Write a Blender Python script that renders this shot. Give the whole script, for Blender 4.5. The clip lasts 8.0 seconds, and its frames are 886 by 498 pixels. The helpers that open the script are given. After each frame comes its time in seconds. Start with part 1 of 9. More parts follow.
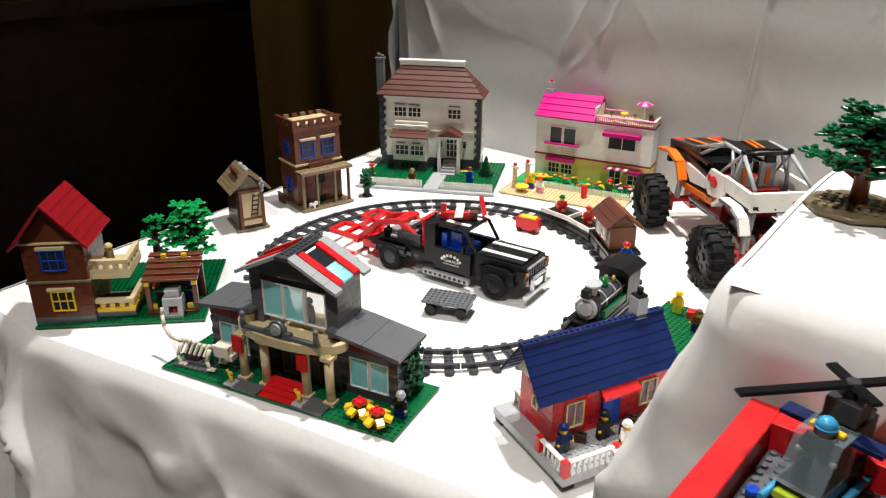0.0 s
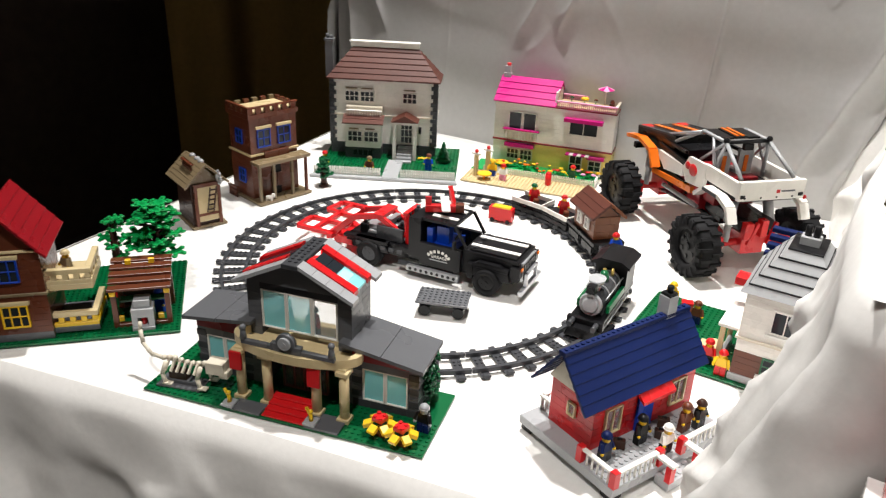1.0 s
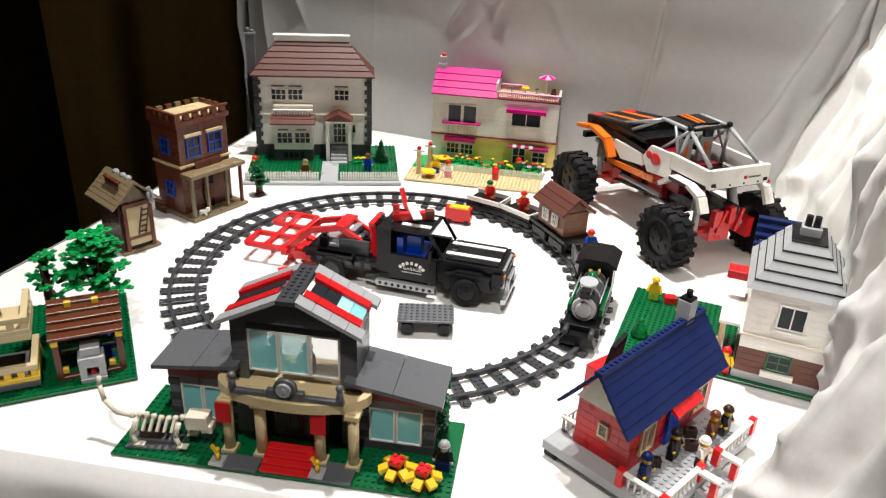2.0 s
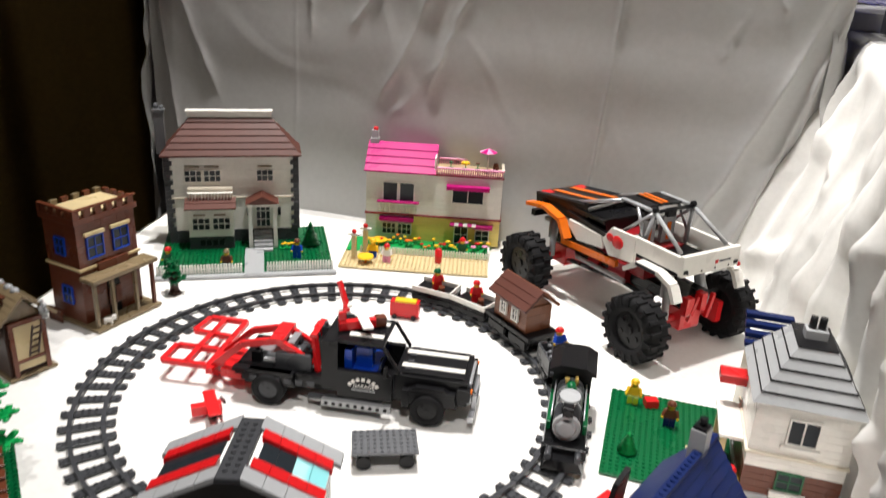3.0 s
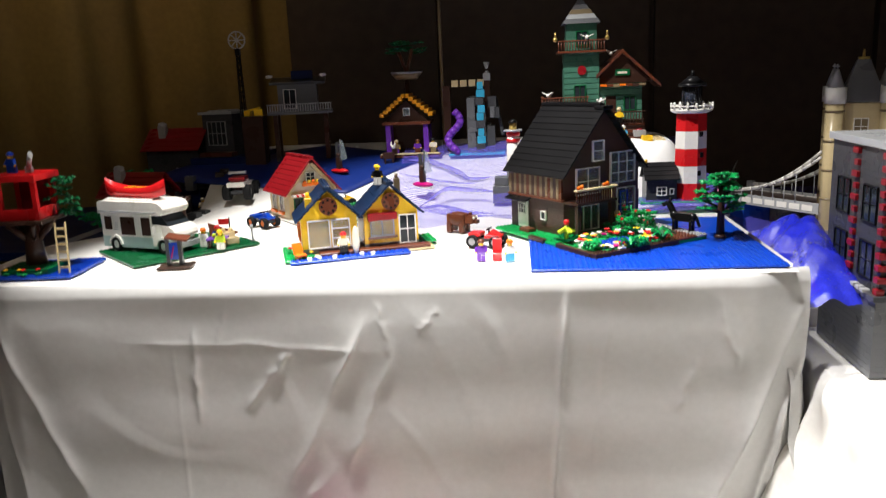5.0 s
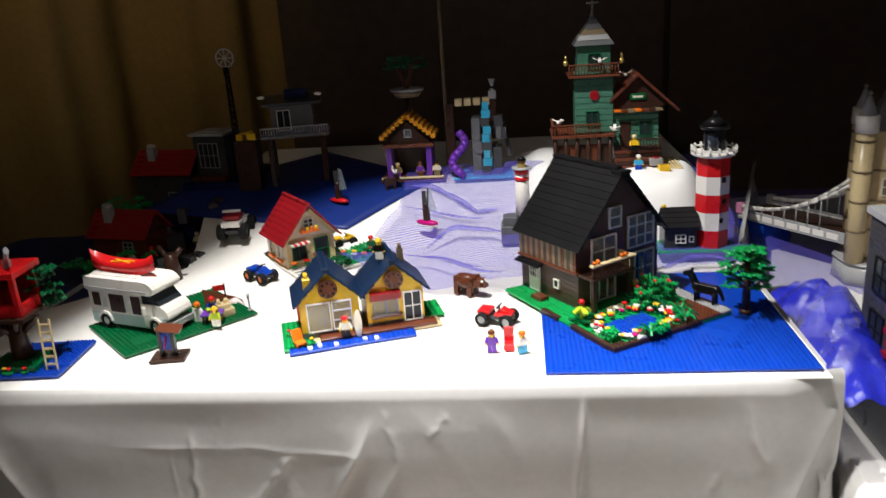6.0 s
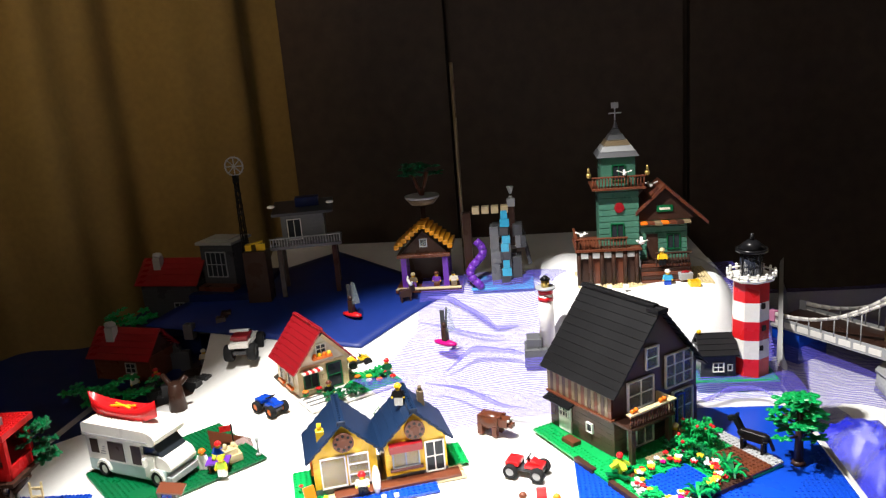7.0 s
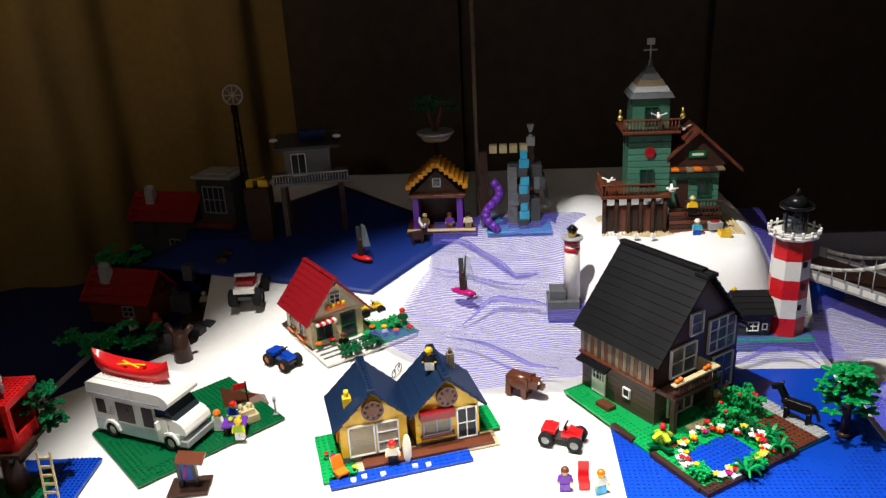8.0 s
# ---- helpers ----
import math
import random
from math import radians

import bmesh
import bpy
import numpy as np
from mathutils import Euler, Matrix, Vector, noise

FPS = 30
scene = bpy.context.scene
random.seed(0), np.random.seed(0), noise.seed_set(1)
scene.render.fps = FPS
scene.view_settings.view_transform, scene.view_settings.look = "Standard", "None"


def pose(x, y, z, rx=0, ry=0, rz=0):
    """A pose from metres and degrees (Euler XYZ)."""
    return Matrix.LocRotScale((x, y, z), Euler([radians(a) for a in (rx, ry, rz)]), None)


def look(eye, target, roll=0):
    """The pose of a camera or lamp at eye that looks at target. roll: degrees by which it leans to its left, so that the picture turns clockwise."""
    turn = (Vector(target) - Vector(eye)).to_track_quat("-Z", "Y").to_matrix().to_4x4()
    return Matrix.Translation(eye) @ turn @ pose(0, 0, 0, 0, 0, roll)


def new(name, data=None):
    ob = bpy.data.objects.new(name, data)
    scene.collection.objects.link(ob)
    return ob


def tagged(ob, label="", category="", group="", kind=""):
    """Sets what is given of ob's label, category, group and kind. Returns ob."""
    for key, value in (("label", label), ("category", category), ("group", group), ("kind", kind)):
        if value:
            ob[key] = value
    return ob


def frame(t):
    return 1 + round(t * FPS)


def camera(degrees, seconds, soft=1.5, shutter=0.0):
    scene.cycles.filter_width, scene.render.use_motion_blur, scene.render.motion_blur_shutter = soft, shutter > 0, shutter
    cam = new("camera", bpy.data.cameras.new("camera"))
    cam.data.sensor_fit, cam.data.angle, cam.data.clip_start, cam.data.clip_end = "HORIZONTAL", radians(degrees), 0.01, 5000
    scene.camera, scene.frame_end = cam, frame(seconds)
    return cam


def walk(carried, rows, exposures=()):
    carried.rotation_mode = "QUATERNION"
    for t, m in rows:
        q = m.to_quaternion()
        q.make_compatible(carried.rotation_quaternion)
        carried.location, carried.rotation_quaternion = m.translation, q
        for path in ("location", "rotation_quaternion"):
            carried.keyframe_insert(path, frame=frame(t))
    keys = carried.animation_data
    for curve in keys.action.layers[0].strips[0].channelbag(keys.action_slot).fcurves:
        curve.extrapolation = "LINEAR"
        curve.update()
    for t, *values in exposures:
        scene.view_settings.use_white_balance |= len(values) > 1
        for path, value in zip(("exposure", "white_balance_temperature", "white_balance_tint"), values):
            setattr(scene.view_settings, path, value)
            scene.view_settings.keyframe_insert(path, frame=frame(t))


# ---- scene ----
cam = camera(60.0, 8.0, soft=1.2, shutter=0.35)
PATH = [
    (0, (0.822, -0.962, 0.593), (-0.367, 0.431, -0.21), 0.2),
    (0.5, (0.752, -0.975, 0.592), (-0.36, 0.477, -0.217), 1.3),
    (1, (0.656, -1.0, 0.592), (-0.296, 0.539, -0.259), 2.4),
    (2.3, (0.456, -0.963, 0.585), (-0.163, 0.732, -0.277), 2.5),
    (2.5, (0.436, -0.937, 0.586), (-0.145, 0.784, -0.251), 2.6),
    (3, (0.374, -0.853, 0.595), (-0.111, 0.937, -0.154), 3.2),
    (3.5, (0.318, -0.776, 0.646), (-0.107, 1.08, 0.031), 2.4),
    (4, (0.276, -0.694, 0.738), (-0.087, 1.21, 0.244), -0.4),
    (4.5, (0.251, -0.602, 0.854), (-0.019, 1.331, 0.418), -2.2),
    (4.7, (0.231, -0.574, 0.897), (0.008, 1.366, 0.463), -2.0),
    (5.8, (0.206, -0.423, 1.172), (0.036, 1.481, 0.585), -3.6),
    (6, (0.21, -0.381, 1.211), (-0.003, 1.506, 0.584), -4.0),
    (6.5, (0.201, -0.316, 1.291), (-0.057, 1.57, 0.676), -4.1),
    (7, (0.179, -0.255, 1.329), (-0.045, 1.671, 0.838), -4.6),
    (7.5, (0.114, -0.188, 1.345), (-0.066, 1.718, 0.766), -4.0),
    (8, (0.072, -0.15, 1.375), (-0.089, 1.712, 0.663), -3.1),
]
walk(cam, [(t, look(eye, target, roll)) for t, eye, target, roll in PATH], [(0, 0.0), (1.2, 0.0), (2.3, -0.1), (3.0, -0.2), (3.6, -0.05), (4.5, 0.45), (5.8, 0.0), (6.6, -0.15), (7.0, 0.75), (7.6, 0.6), (7.95, 0.0), (8, -0.05)])

# ---- light ----
world = bpy.data.worlds.new("world")
scene.world = world
world.use_nodes = True
world.node_tree.nodes["Background"].inputs[0].default_value = (1.0, 0.86, 0.7, 1)
world.node_tree.nodes["Background"].inputs[1].default_value = 0.024


def spot(name, eye, target, watts, degrees, blend=0.4, radius=0.04, colour=(1.0, 0.94, 0.86)):
    """A ceiling spot lamp, above the picture."""
    data = bpy.data.lights.new(name, "SPOT")
    data.energy, data.spot_size, data.spot_blend = watts, radians(degrees), blend
    data.shadow_soft_size, data.color = radius, colour
    ob = new(name, data)
    ob.matrix_world = look(eye, target)
    return ob


spot("ceiling_spot_front", (0.08, 0.3, 2.55), (0.1, -0.02, 0.0), 300, 58, blend=0.55, radius=0.05, colour=(1.0, 0.965, 0.94))
# the side spot is an added fill that brightens the low table's front drop
spot("fill_spot_side", (0.6, -1.35, 2.45), (0.2, -0.6, -0.1), 140, 46, blend=0.8, radius=0.05, colour=(1.0, 0.965, 0.94))
spot("ceiling_spot_back", (-0.33, 0.68, 2.5), (0.19, 0.79, 0.65), 225, 57, blend=0.35, radius=0.03, colour=(1.0, 0.965, 0.92))
spot("ceiling_spot_wall", (-0.5, 0.4, 2.6), (-1.0, 1.72, 1.75), 20, 52, blend=1.0, colour=(1.0, 0.72, 0.35))
# unseen fill light, added to lift the dark walls and hanging cloth
room = bpy.data.lights.new("fill_lamp", "POINT")
room.energy, room.color, room.shadow_soft_size = 14, (1.0, 0.86, 0.72), 0.12
new("fill_lamp", room).location = (-0.6, -2.0, 2.5)
scene.view_settings.exposure = 0.0


# ---- materials ----
def mat(name, colour, rough=0.35, metal=0.0, grain=0.08, scale=60.0, bump=0.0, coat=0.0, alpha=1.0, trans=0.0, island=0.0):
    """A procedural surface: two scales of noise on the colour and the gloss, fine relief, and a shift from piece to piece."""
    m = bpy.data.materials.new(name)
    m.use_nodes = True
    nt = m.node_tree
    p = nt.nodes["Principled BSDF"]
    p.inputs["Metallic"].default_value = metal
    p.inputs["Specular IOR Level"].default_value = 0.22 if max(colour) < 0.06 else 0.42
    p.inputs["Alpha"].default_value = alpha
    p.inputs["Transmission Weight"].default_value = trans
    p.inputs["Coat Weight"].default_value = coat
    co = nt.nodes.new("ShaderNodeTexCoord")
    fine = nt.nodes.new("ShaderNodeTexNoise")
    fine.inputs["Scale"].default_value, fine.inputs["Detail"].default_value = scale * 8, 4
    wide = nt.nodes.new("ShaderNodeTexNoise")
    wide.inputs["Scale"].default_value, wide.inputs["Detail"].default_value = scale * 0.6, 3
    nt.links.new(co.outputs["Object"], fine.inputs["Vector"])
    nt.links.new(co.outputs["Object"], wide.inputs["Vector"])
    add = nt.nodes.new("ShaderNodeMath")
    add.operation = "ADD"
    nt.links.new(fine.outputs["Fac"], add.inputs[0])
    nt.links.new(wide.outputs["Fac"], add.inputs[1])
    info = nt.nodes.new("ShaderNodeObjectInfo")
    geo = nt.nodes.new("ShaderNodeNewGeometry")
    mix = nt.nodes.new("ShaderNodeMath")
    mix.operation = "MULTIPLY_ADD"
    mix.inputs[1].default_value = island
    nt.links.new(geo.outputs["Random Per Island"], mix.inputs[0])
    nt.links.new(add.outputs[0], mix.inputs[2])
    obj = nt.nodes.new("ShaderNodeMath")
    obj.operation = "MULTIPLY_ADD"
    obj.inputs[1].default_value = island * 0.6
    nt.links.new(info.outputs["Random"], obj.inputs[0])
    nt.links.new(mix.outputs[0], obj.inputs[2])
    ramp = nt.nodes.new("ShaderNodeMapRange")
    ramp.inputs["From Min"].default_value, ramp.inputs["From Max"].default_value = 0.6, 1.4 + island * 1.6
    ramp.inputs["To Min"].default_value, ramp.inputs["To Max"].default_value = 1 - grain, 1 + grain
    nt.links.new(obj.outputs[0], ramp.inputs["Value"])
    scale_c = nt.nodes.new("ShaderNodeVectorMath")
    scale_c.operation = "SCALE"
    scale_c.inputs[0].default_value = colour
    nt.links.new(ramp.outputs[0], scale_c.inputs["Scale"])
    nt.links.new(scale_c.outputs[0], p.inputs["Base Color"])
    gloss = nt.nodes.new("ShaderNodeMapRange")
    gloss.inputs["To Min"].default_value, gloss.inputs["To Max"].default_value = rough * 0.8, min(1, rough * 1.25)
    nt.links.new(wide.outputs["Fac"], gloss.inputs["Value"])
    nt.links.new(gloss.outputs[0], p.inputs["Roughness"])
    if bump:
        b = nt.nodes.new("ShaderNodeBump")
        b.inputs["Strength"].default_value, b.inputs["Distance"].default_value = bump, 0.002
        nt.links.new(add.outputs[0], b.inputs["Height"])
        nt.links.new(b.outputs[0], p.inputs["Normal"])
    return m


def plastic(name, colour, rough=0.28, island=0.5, grain=0.1):
    return mat(name, colour, rough, grain=grain, scale=25, island=island)


CLOTH = mat("white_cotton", (0.8, 0.79, 0.76), 0.9, grain=0.05, scale=14, bump=0.12)
# white satin with the shade of the hanging drops put into its grey
CLOTH_SHADED = mat("shaded_satin_cotton", (0.48, 0.478, 0.47), 0.42, grain=0.06, scale=10, bump=0.08)
WHITE = plastic("white_plastic", (0.78, 0.76, 0.71))
CREAM = plastic("cream_plastic", (0.68, 0.62, 0.5))
TAN = plastic("tan_plastic", (0.62, 0.5, 0.28))
DTAN = plastic("dark_tan_plastic", (0.2, 0.15, 0.085))
BROWN = plastic("reddish_brown_plastic", (0.12, 0.034, 0.016))
DBROWN = plastic("dark_brown_plastic", (0.042, 0.02, 0.014))
ROOFBR = plastic("brown_roof_plastic", (0.085, 0.024, 0.015), 0.45, 0.8, 0.35)
RED = plastic("red_plastic", (0.6, 0.012, 0.015))
DRED = plastic("dark_red_plastic", (0.24, 0.007, 0.012))
ORANGE = plastic("orange_plastic", (0.75, 0.16, 0.01))
YELLOW = plastic("yellow_plastic", (0.8, 0.5, 0.02))
PALE = plastic("pale_yellow_plastic", (0.78, 0.62, 0.16))
LIME = plastic("lime_plastic", (0.45, 0.6, 0.03))
GREEN = plastic("green_plastic", (0.0, 0.1, 0.03))
LEAF = plastic("bright_green_plastic", (0.004, 0.3, 0.07))
DGREEN = plastic("dark_green_plastic", (0.0, 0.1, 0.03))
SAND = plastic("sand_green_plastic", (0.055, 0.16, 0.11), island=1.0, grain=0.25)
BLUE = plastic("blue_plastic", (0.004, 0.05, 0.42))
NAVY = plastic("dark_blue_plastic", (0.003, 0.012, 0.075), 0.42, 0.5, 0.2)
NAVY.node_tree.nodes["Principled BSDF"].inputs["Specular IOR Level"].default_value = 0.2
SLATE = plastic("slate_blue_plastic", (0.006, 0.018, 0.05), 0.4, 0.9, 0.4)
SLATE.node_tree.nodes["Principled BSDF"].inputs["Specular IOR Level"].default_value = 0.22
AZURE = plastic("azure_plastic", (0.05, 0.35, 0.6))
LGREY = plastic("light_grey_plastic", (0.36, 0.37, 0.38))
DGREY = plastic("dark_grey_plastic", (0.05, 0.052, 0.057))
MGREY = plastic("mid_grey_plastic", (0.11, 0.114, 0.122))
BLACK = plastic("black_plastic", (0.007, 0.007, 0.008))
ROOFBK = plastic("black_roof_plastic", (0.008, 0.008, 0.009), 0.4, 0.9, 0.45)
ROOFBK.node_tree.nodes["Principled BSDF"].inputs["Specular IOR Level"].default_value = 0.18
PINK = plastic("magenta_plastic", (0.46, 0.006, 0.16))
PINK.node_tree.nodes["Principled BSDF"].inputs["Specular IOR Level"].default_value = 0.2
LPINK = plastic("pink_plastic", (0.8, 0.3, 0.5))
PURPLE = plastic("purple_plastic", (0.13, 0.03, 0.36))
RUBBER = mat("tyre_rubber", (0.009, 0.009, 0.01), 0.75, grain=0.2, scale=40, bump=0.2)
SILVER = mat("silver_plastic", (0.45, 0.46, 0.48), 0.3, metal=0.6)
GOLD = mat("gold_plastic", (0.6, 0.42, 0.12), 0.3, metal=0.7)
GLASS = mat("clear_blue_window", (0.36, 0.9, 0.94), 0.06, grain=0.02, alpha=0.58)
CEIL = mat("bounce_ceiling", (0.7, 0.68, 0.64), 0.9, grain=0.05, scale=2)
PANE = mat("clear_window", (0.34, 0.42, 0.45), 0.05, grain=0.02, alpha=0.3)
DARKPANE = mat("dark_window", (0.02, 0.025, 0.03), 0.1, grain=0.1)
WALL = mat("dark_panelling", (0.055, 0.038, 0.028), 0.55, grain=0.3, scale=3, bump=0.05)
CURTAIN = mat("ochre_curtain", (0.2, 0.13, 0.035), 0.85, grain=0.15, scale=8, bump=0.1)
FLOOR = mat("dark_carpet", (0.02, 0.018, 0.016), 0.95, grain=0.3, scale=30)
SNOW = mat("wadding", (0.82, 0.82, 0.82), 0.95, grain=0.03, scale=40, bump=0.4)
WATER = mat("blue_board", (0.002, 0.02, 0.17), 0.5, grain=0.1, scale=5)
NET = mat("violet_netting", (0.3, 0.28, 0.75), 0.5, grain=0.2, scale=20, alpha=0.8)


# ---- mesh tools ----
U, BR, PL = 0.008, 0.0096, 0.0032


class Solid:
    """Gathers simple solids into one mesh."""

    def __init__(self):
        self.v, self.f, self.smooth = [], [], []

    def raw(self, verts, faces, m=None, smooth=False):
        n = len(self.v)
        self.v += [tuple(m @ Vector(p)) if m else tuple(p) for p in verts]
        self.f += [tuple(n + i for i in f) for f in faces]
        self.smooth += [smooth] * len(faces)
        return self

    def box(self, x0, y0, z0, x1, y1, z1, m=None):
        b = min(0.0006, (x1 - x0) / 5, (y1 - y0) / 5, (z1 - z0) / 5)
        vs = []
        for z, k in ((z0, b), (z0 + b, 0), (z1 - b, 0), (z1, b)):
            vs += [(x0 + k, y0 + k, z), (x1 - k, y0 + k, z), (x1 - k, y1 - k, z), (x0 + k, y1 - k, z)]
        fs = [(3, 2, 1, 0), (12, 13, 14, 15)]
        for r in (0, 4, 8):
            for i in range(4):
                j = (i + 1) % 4
                fs.append((r + i, r + j, r + j + 4, r + i + 4))
        return self.raw(vs, fs, m)

    def cyl(self, x, y, z0, z1, r0, r1=None, n=12, m=None):
        r1 = r0 if r1 is None else r1
        vs = [(x + r * math.cos(a), y + r * math.sin(a), z) for r, z in ((r0, z0), (r1, z1)) for a in [6.2832 * i / n for i in range(n)]]
        fs = [tuple(range(n - 1, -1, -1)), tuple(range(n, 2 * n))]
        self.raw(vs, fs, m)
        k = len(self.v) - 2 * n
        for i in range(n):
            j = (i + 1) % n
            self.f.append((k + i, k + j, k + n + j, k + n + i))
            self.smooth.append(True)
        return self

    def rod(self, a, b, r, n=8):
        a, b = Vector(a), Vector(b)
        d = b - a
        return self.cyl(0, 0, 0, d.length, r, None, n, Matrix.Translation(a) @ d.to_track_quat("Z", "Y").to_matrix().to_4x4())

    def bar(self, a, b, w, h):
        """A square beam from a to b."""
        a, b = Vector(a), Vector(b)
        d = b - a
        return self.box(-w / 2, -h / 2, 0, w / 2, h / 2, d.length, Matrix.Translation(a) @ d.to_track_quat("Z", "Y").to_matrix().to_4x4())

    def ball(self, x, y, z, r, sx=1, sy=1, sz=1, n=8, m=None):
        vs, fs = [(x, y, z - r * sz)], []
        rings = n // 2
        for k in range(1, rings):
            a = math.pi * k / rings - math.pi / 2
            vs += [(x + r * sx * math.cos(a) * math.cos(6.2832 * i / n), y + r * sy * math.cos(a) * math.sin(6.2832 * i / n), z + r * sz * math.sin(a)) for i in range(n)]
        vs.append((x, y, z + r * sz))
        for i in range(n):
            j = (i + 1) % n
            fs.append((0, 1 + j, 1 + i))
            fs.append((len(vs) - 1, 1 + (rings - 2) * n + i, 1 + (rings - 2) * n + j))
            for k in range(rings - 2):
                q = 1 + k * n
                fs.append((q + i, q + j, q + n + j, q + n + i))
        return self.raw(vs, fs, m, True)

    def prism(self, poly, y0, y1, m=None):
        """An outline in x and z (anticlockwise seen from -y), drawn out from y0 to y1."""
        n = len(poly)
        vs = [(x, y0, z) for x, z in poly] + [(x, y1, z) for x, z in poly]
        fs = [tuple(range(n)), tuple(range(2 * n - 1, n - 1, -1))]
        fs += [(i, n + i, n + (i + 1) % n, (i + 1) % n) for i in range(n)]
        return self.raw(vs, fs, m)

    def studs(self, x0, y0, nx, ny, z, n=8, skip=None):
        for i in range(nx):
            for j in range(ny):
                x, y = x0 + (i + 0.5) * U, y0 + (j + 0.5) * U
                if not skip or not skip(x, y):
                    self.cyl(x, y, z - 0.0004, z + 0.0017, 0.0024, 0.0024, n)
        return self


def part(name, s, material, parent=None, label=""):
    me = bpy.data.meshes.new(name)
    me.from_pydata(s.v, [], s.f)
    me.polygons.foreach_set("use_smooth", s.smooth)
    me.materials.append(material)
    me.update()
    ob = new(name, me)
    ob.parent = parent
    if label:
        tagged(ob, label)
    return ob


def share(name, ob, parent, m):
    """Another piece on the same mesh."""
    o = new(name, ob.data)
    o.parent = parent
    o.matrix_basis = m
    return o


def thing(name, x, y, z, rz, label, category, group=""):
    ob = new(name)
    ob.empty_display_size = 0.02
    ob.matrix_world = pose(x, y, z, 0, 0, rz)
    return tagged(ob, label, category, group)


def box(name, x0, y0, z0, x1, y1, z1, material, parent=None, label=""):
    return part(name, Solid().box(x0, y0, z0, x1, y1, z1), material, parent, label)

# ---- room and tables ----
H = 0.648
RISE = 0.75


def sheet(name, nx, ny, fn, material, smooth=True, solidify=0.0):
    """A grid of nx by ny whose points are fn(u, v)."""
    s = Solid()
    vs = [fn(i / nx, j / ny) for j in range(ny + 1) for i in range(nx + 1)]
    fs = [(j * (nx + 1) + i, j * (nx + 1) + i + 1, (j + 1) * (nx + 1) + i + 1, (j + 1) * (nx + 1) + i) for j in range(ny) for i in range(nx)]
    s.raw(vs, fs, None, smooth)
    ob = part(name, s, material)
    if solidify:
        md = ob.modifiers.new("thickness", "SOLIDIFY")
        md.thickness, md.offset = solidify, -1
    return ob


def smoothstep(a, b, x):
    t = min(1, max(0, (x - a) / (b - a)))
    return t * t * (3 - 2 * t)


def crumple(p, f, a):
    return a * noise.fractal(Vector(p) * f, 0.9, 2.1, 3)


floor = part("floor", Solid().box(-3, -3, -RISE - 0.05, 3, 3.2, -RISE), FLOOR)
tagged(floor, "dark carpeted floor under the tables", "floor", kind="structure")
for nm, b in (("wall_north", (-3, 2.25, -RISE, 3, 2.35, 2.8)), ("wall_south", (-3, -3, -RISE, 3, -2.9, 2.8)), ("wall_east", (2.2, -2.9, -RISE, 2.3, 2.25, 2.8)), ("wall_west", (-2.2, -2.9, -RISE, -2.1, 2.25, 2.8))):
    tagged(part(nm, Solid().box(*b), WALL), "dark brown panelled wall in deep shade", "wall", kind="structure")
# out of view; its white is chosen to throw light back as ambient fill
tagged(part("ceiling", Solid().box(-3, -3, 2.8, 3, 3.2, 2.9), CEIL), "unseen ceiling made white to bounce light", "ceiling", kind="structure")


def hang(name, line, top, bottom, material, label, fold=0.012, steps=90, flare=0.05, seed=0.0, inward=None):
    """Cloth that hangs from an edge line of points, in soft folds that open towards the hem."""
    pts = [Vector((*p, 0)) for p in line]
    lens = [0]
    for a, b in zip(pts, pts[1:]):
        lens.append(lens[-1] + (b - a).length)

    def along(u):
        d = u * lens[-1]
        for k in range(len(pts) - 1):
            if d <= lens[k + 1] or k == len(pts) - 2:
                w = (d - lens[k]) / (lens[k + 1] - lens[k])
                t = (pts[k + 1] - pts[k]).normalized()
                return pts[k].lerp(pts[k + 1], w), Vector((t.y, -t.x, 0)), d

    def fn(u, v):
        p, out, d = along(u)
        drop = v * (top - bottom)
        w = smoothstep(0.0, 0.12, drop)
        lean = 3 * noise.noise(Vector((d * 2.2, drop * 1.2, seed)))
        f = fold * (1.0 - 2.2 * abs(math.sin(d * 10.5 + seed + lean - 2.5 * drop)) ** 0.6 + 0.5 * math.sin(d * 43 + seed * 2 + drop * 5 + lean))
        f += fold * 1.1 * max(0, 1 - 8 * abs(noise.noise(Vector((d * 2.3 - drop * 2.6, drop * 3.0 + d, seed + 4)))))
        r = 0.014 * min(1, drop / 0.02) ** 0.5
        q = p + out * (r + flare * drop + w * f * min(1.5, 0.4 + drop * 3) + crumple((d, drop, seed), 9, 0.006) * w)
        return q.x, q.y, top - drop + 0.003 * (1 - min(1, drop / 0.02))

    return tagged(sheet(name, steps, 70, fn, material), label, "tablecloth")


# the low table with the village and its cloth
T1 = ((-0.66, 0.70), (-0.55, -0.1), (-0.51, -0.56), (-0.48, -0.595), (-0.33, -0.595), (0.1, -0.492), (0.4, -0.43), (0.95, -0.32))
low = Solid()
low.raw([(x, y, z) for z in (-0.04, -0.003) for x, y in ((-0.59, 0.64), (-0.47, -0.5), (0.6, -0.3), (0.9, 0.64))], [(3, 2, 1, 0), (4, 5, 6, 7), (0, 1, 5, 4), (1, 2, 6, 5), (2, 3, 7, 6), (3, 0, 4, 7)])
tagged(part("display_table", low, DBROWN), "low display table wholly hidden under white cloth", "table")



def front_y(x):
    return np.interp(x, [-0.5, -0.33, 0.1, 0.4, 0.95], [-0.595, -0.595, -0.492, -0.43, -0.32])


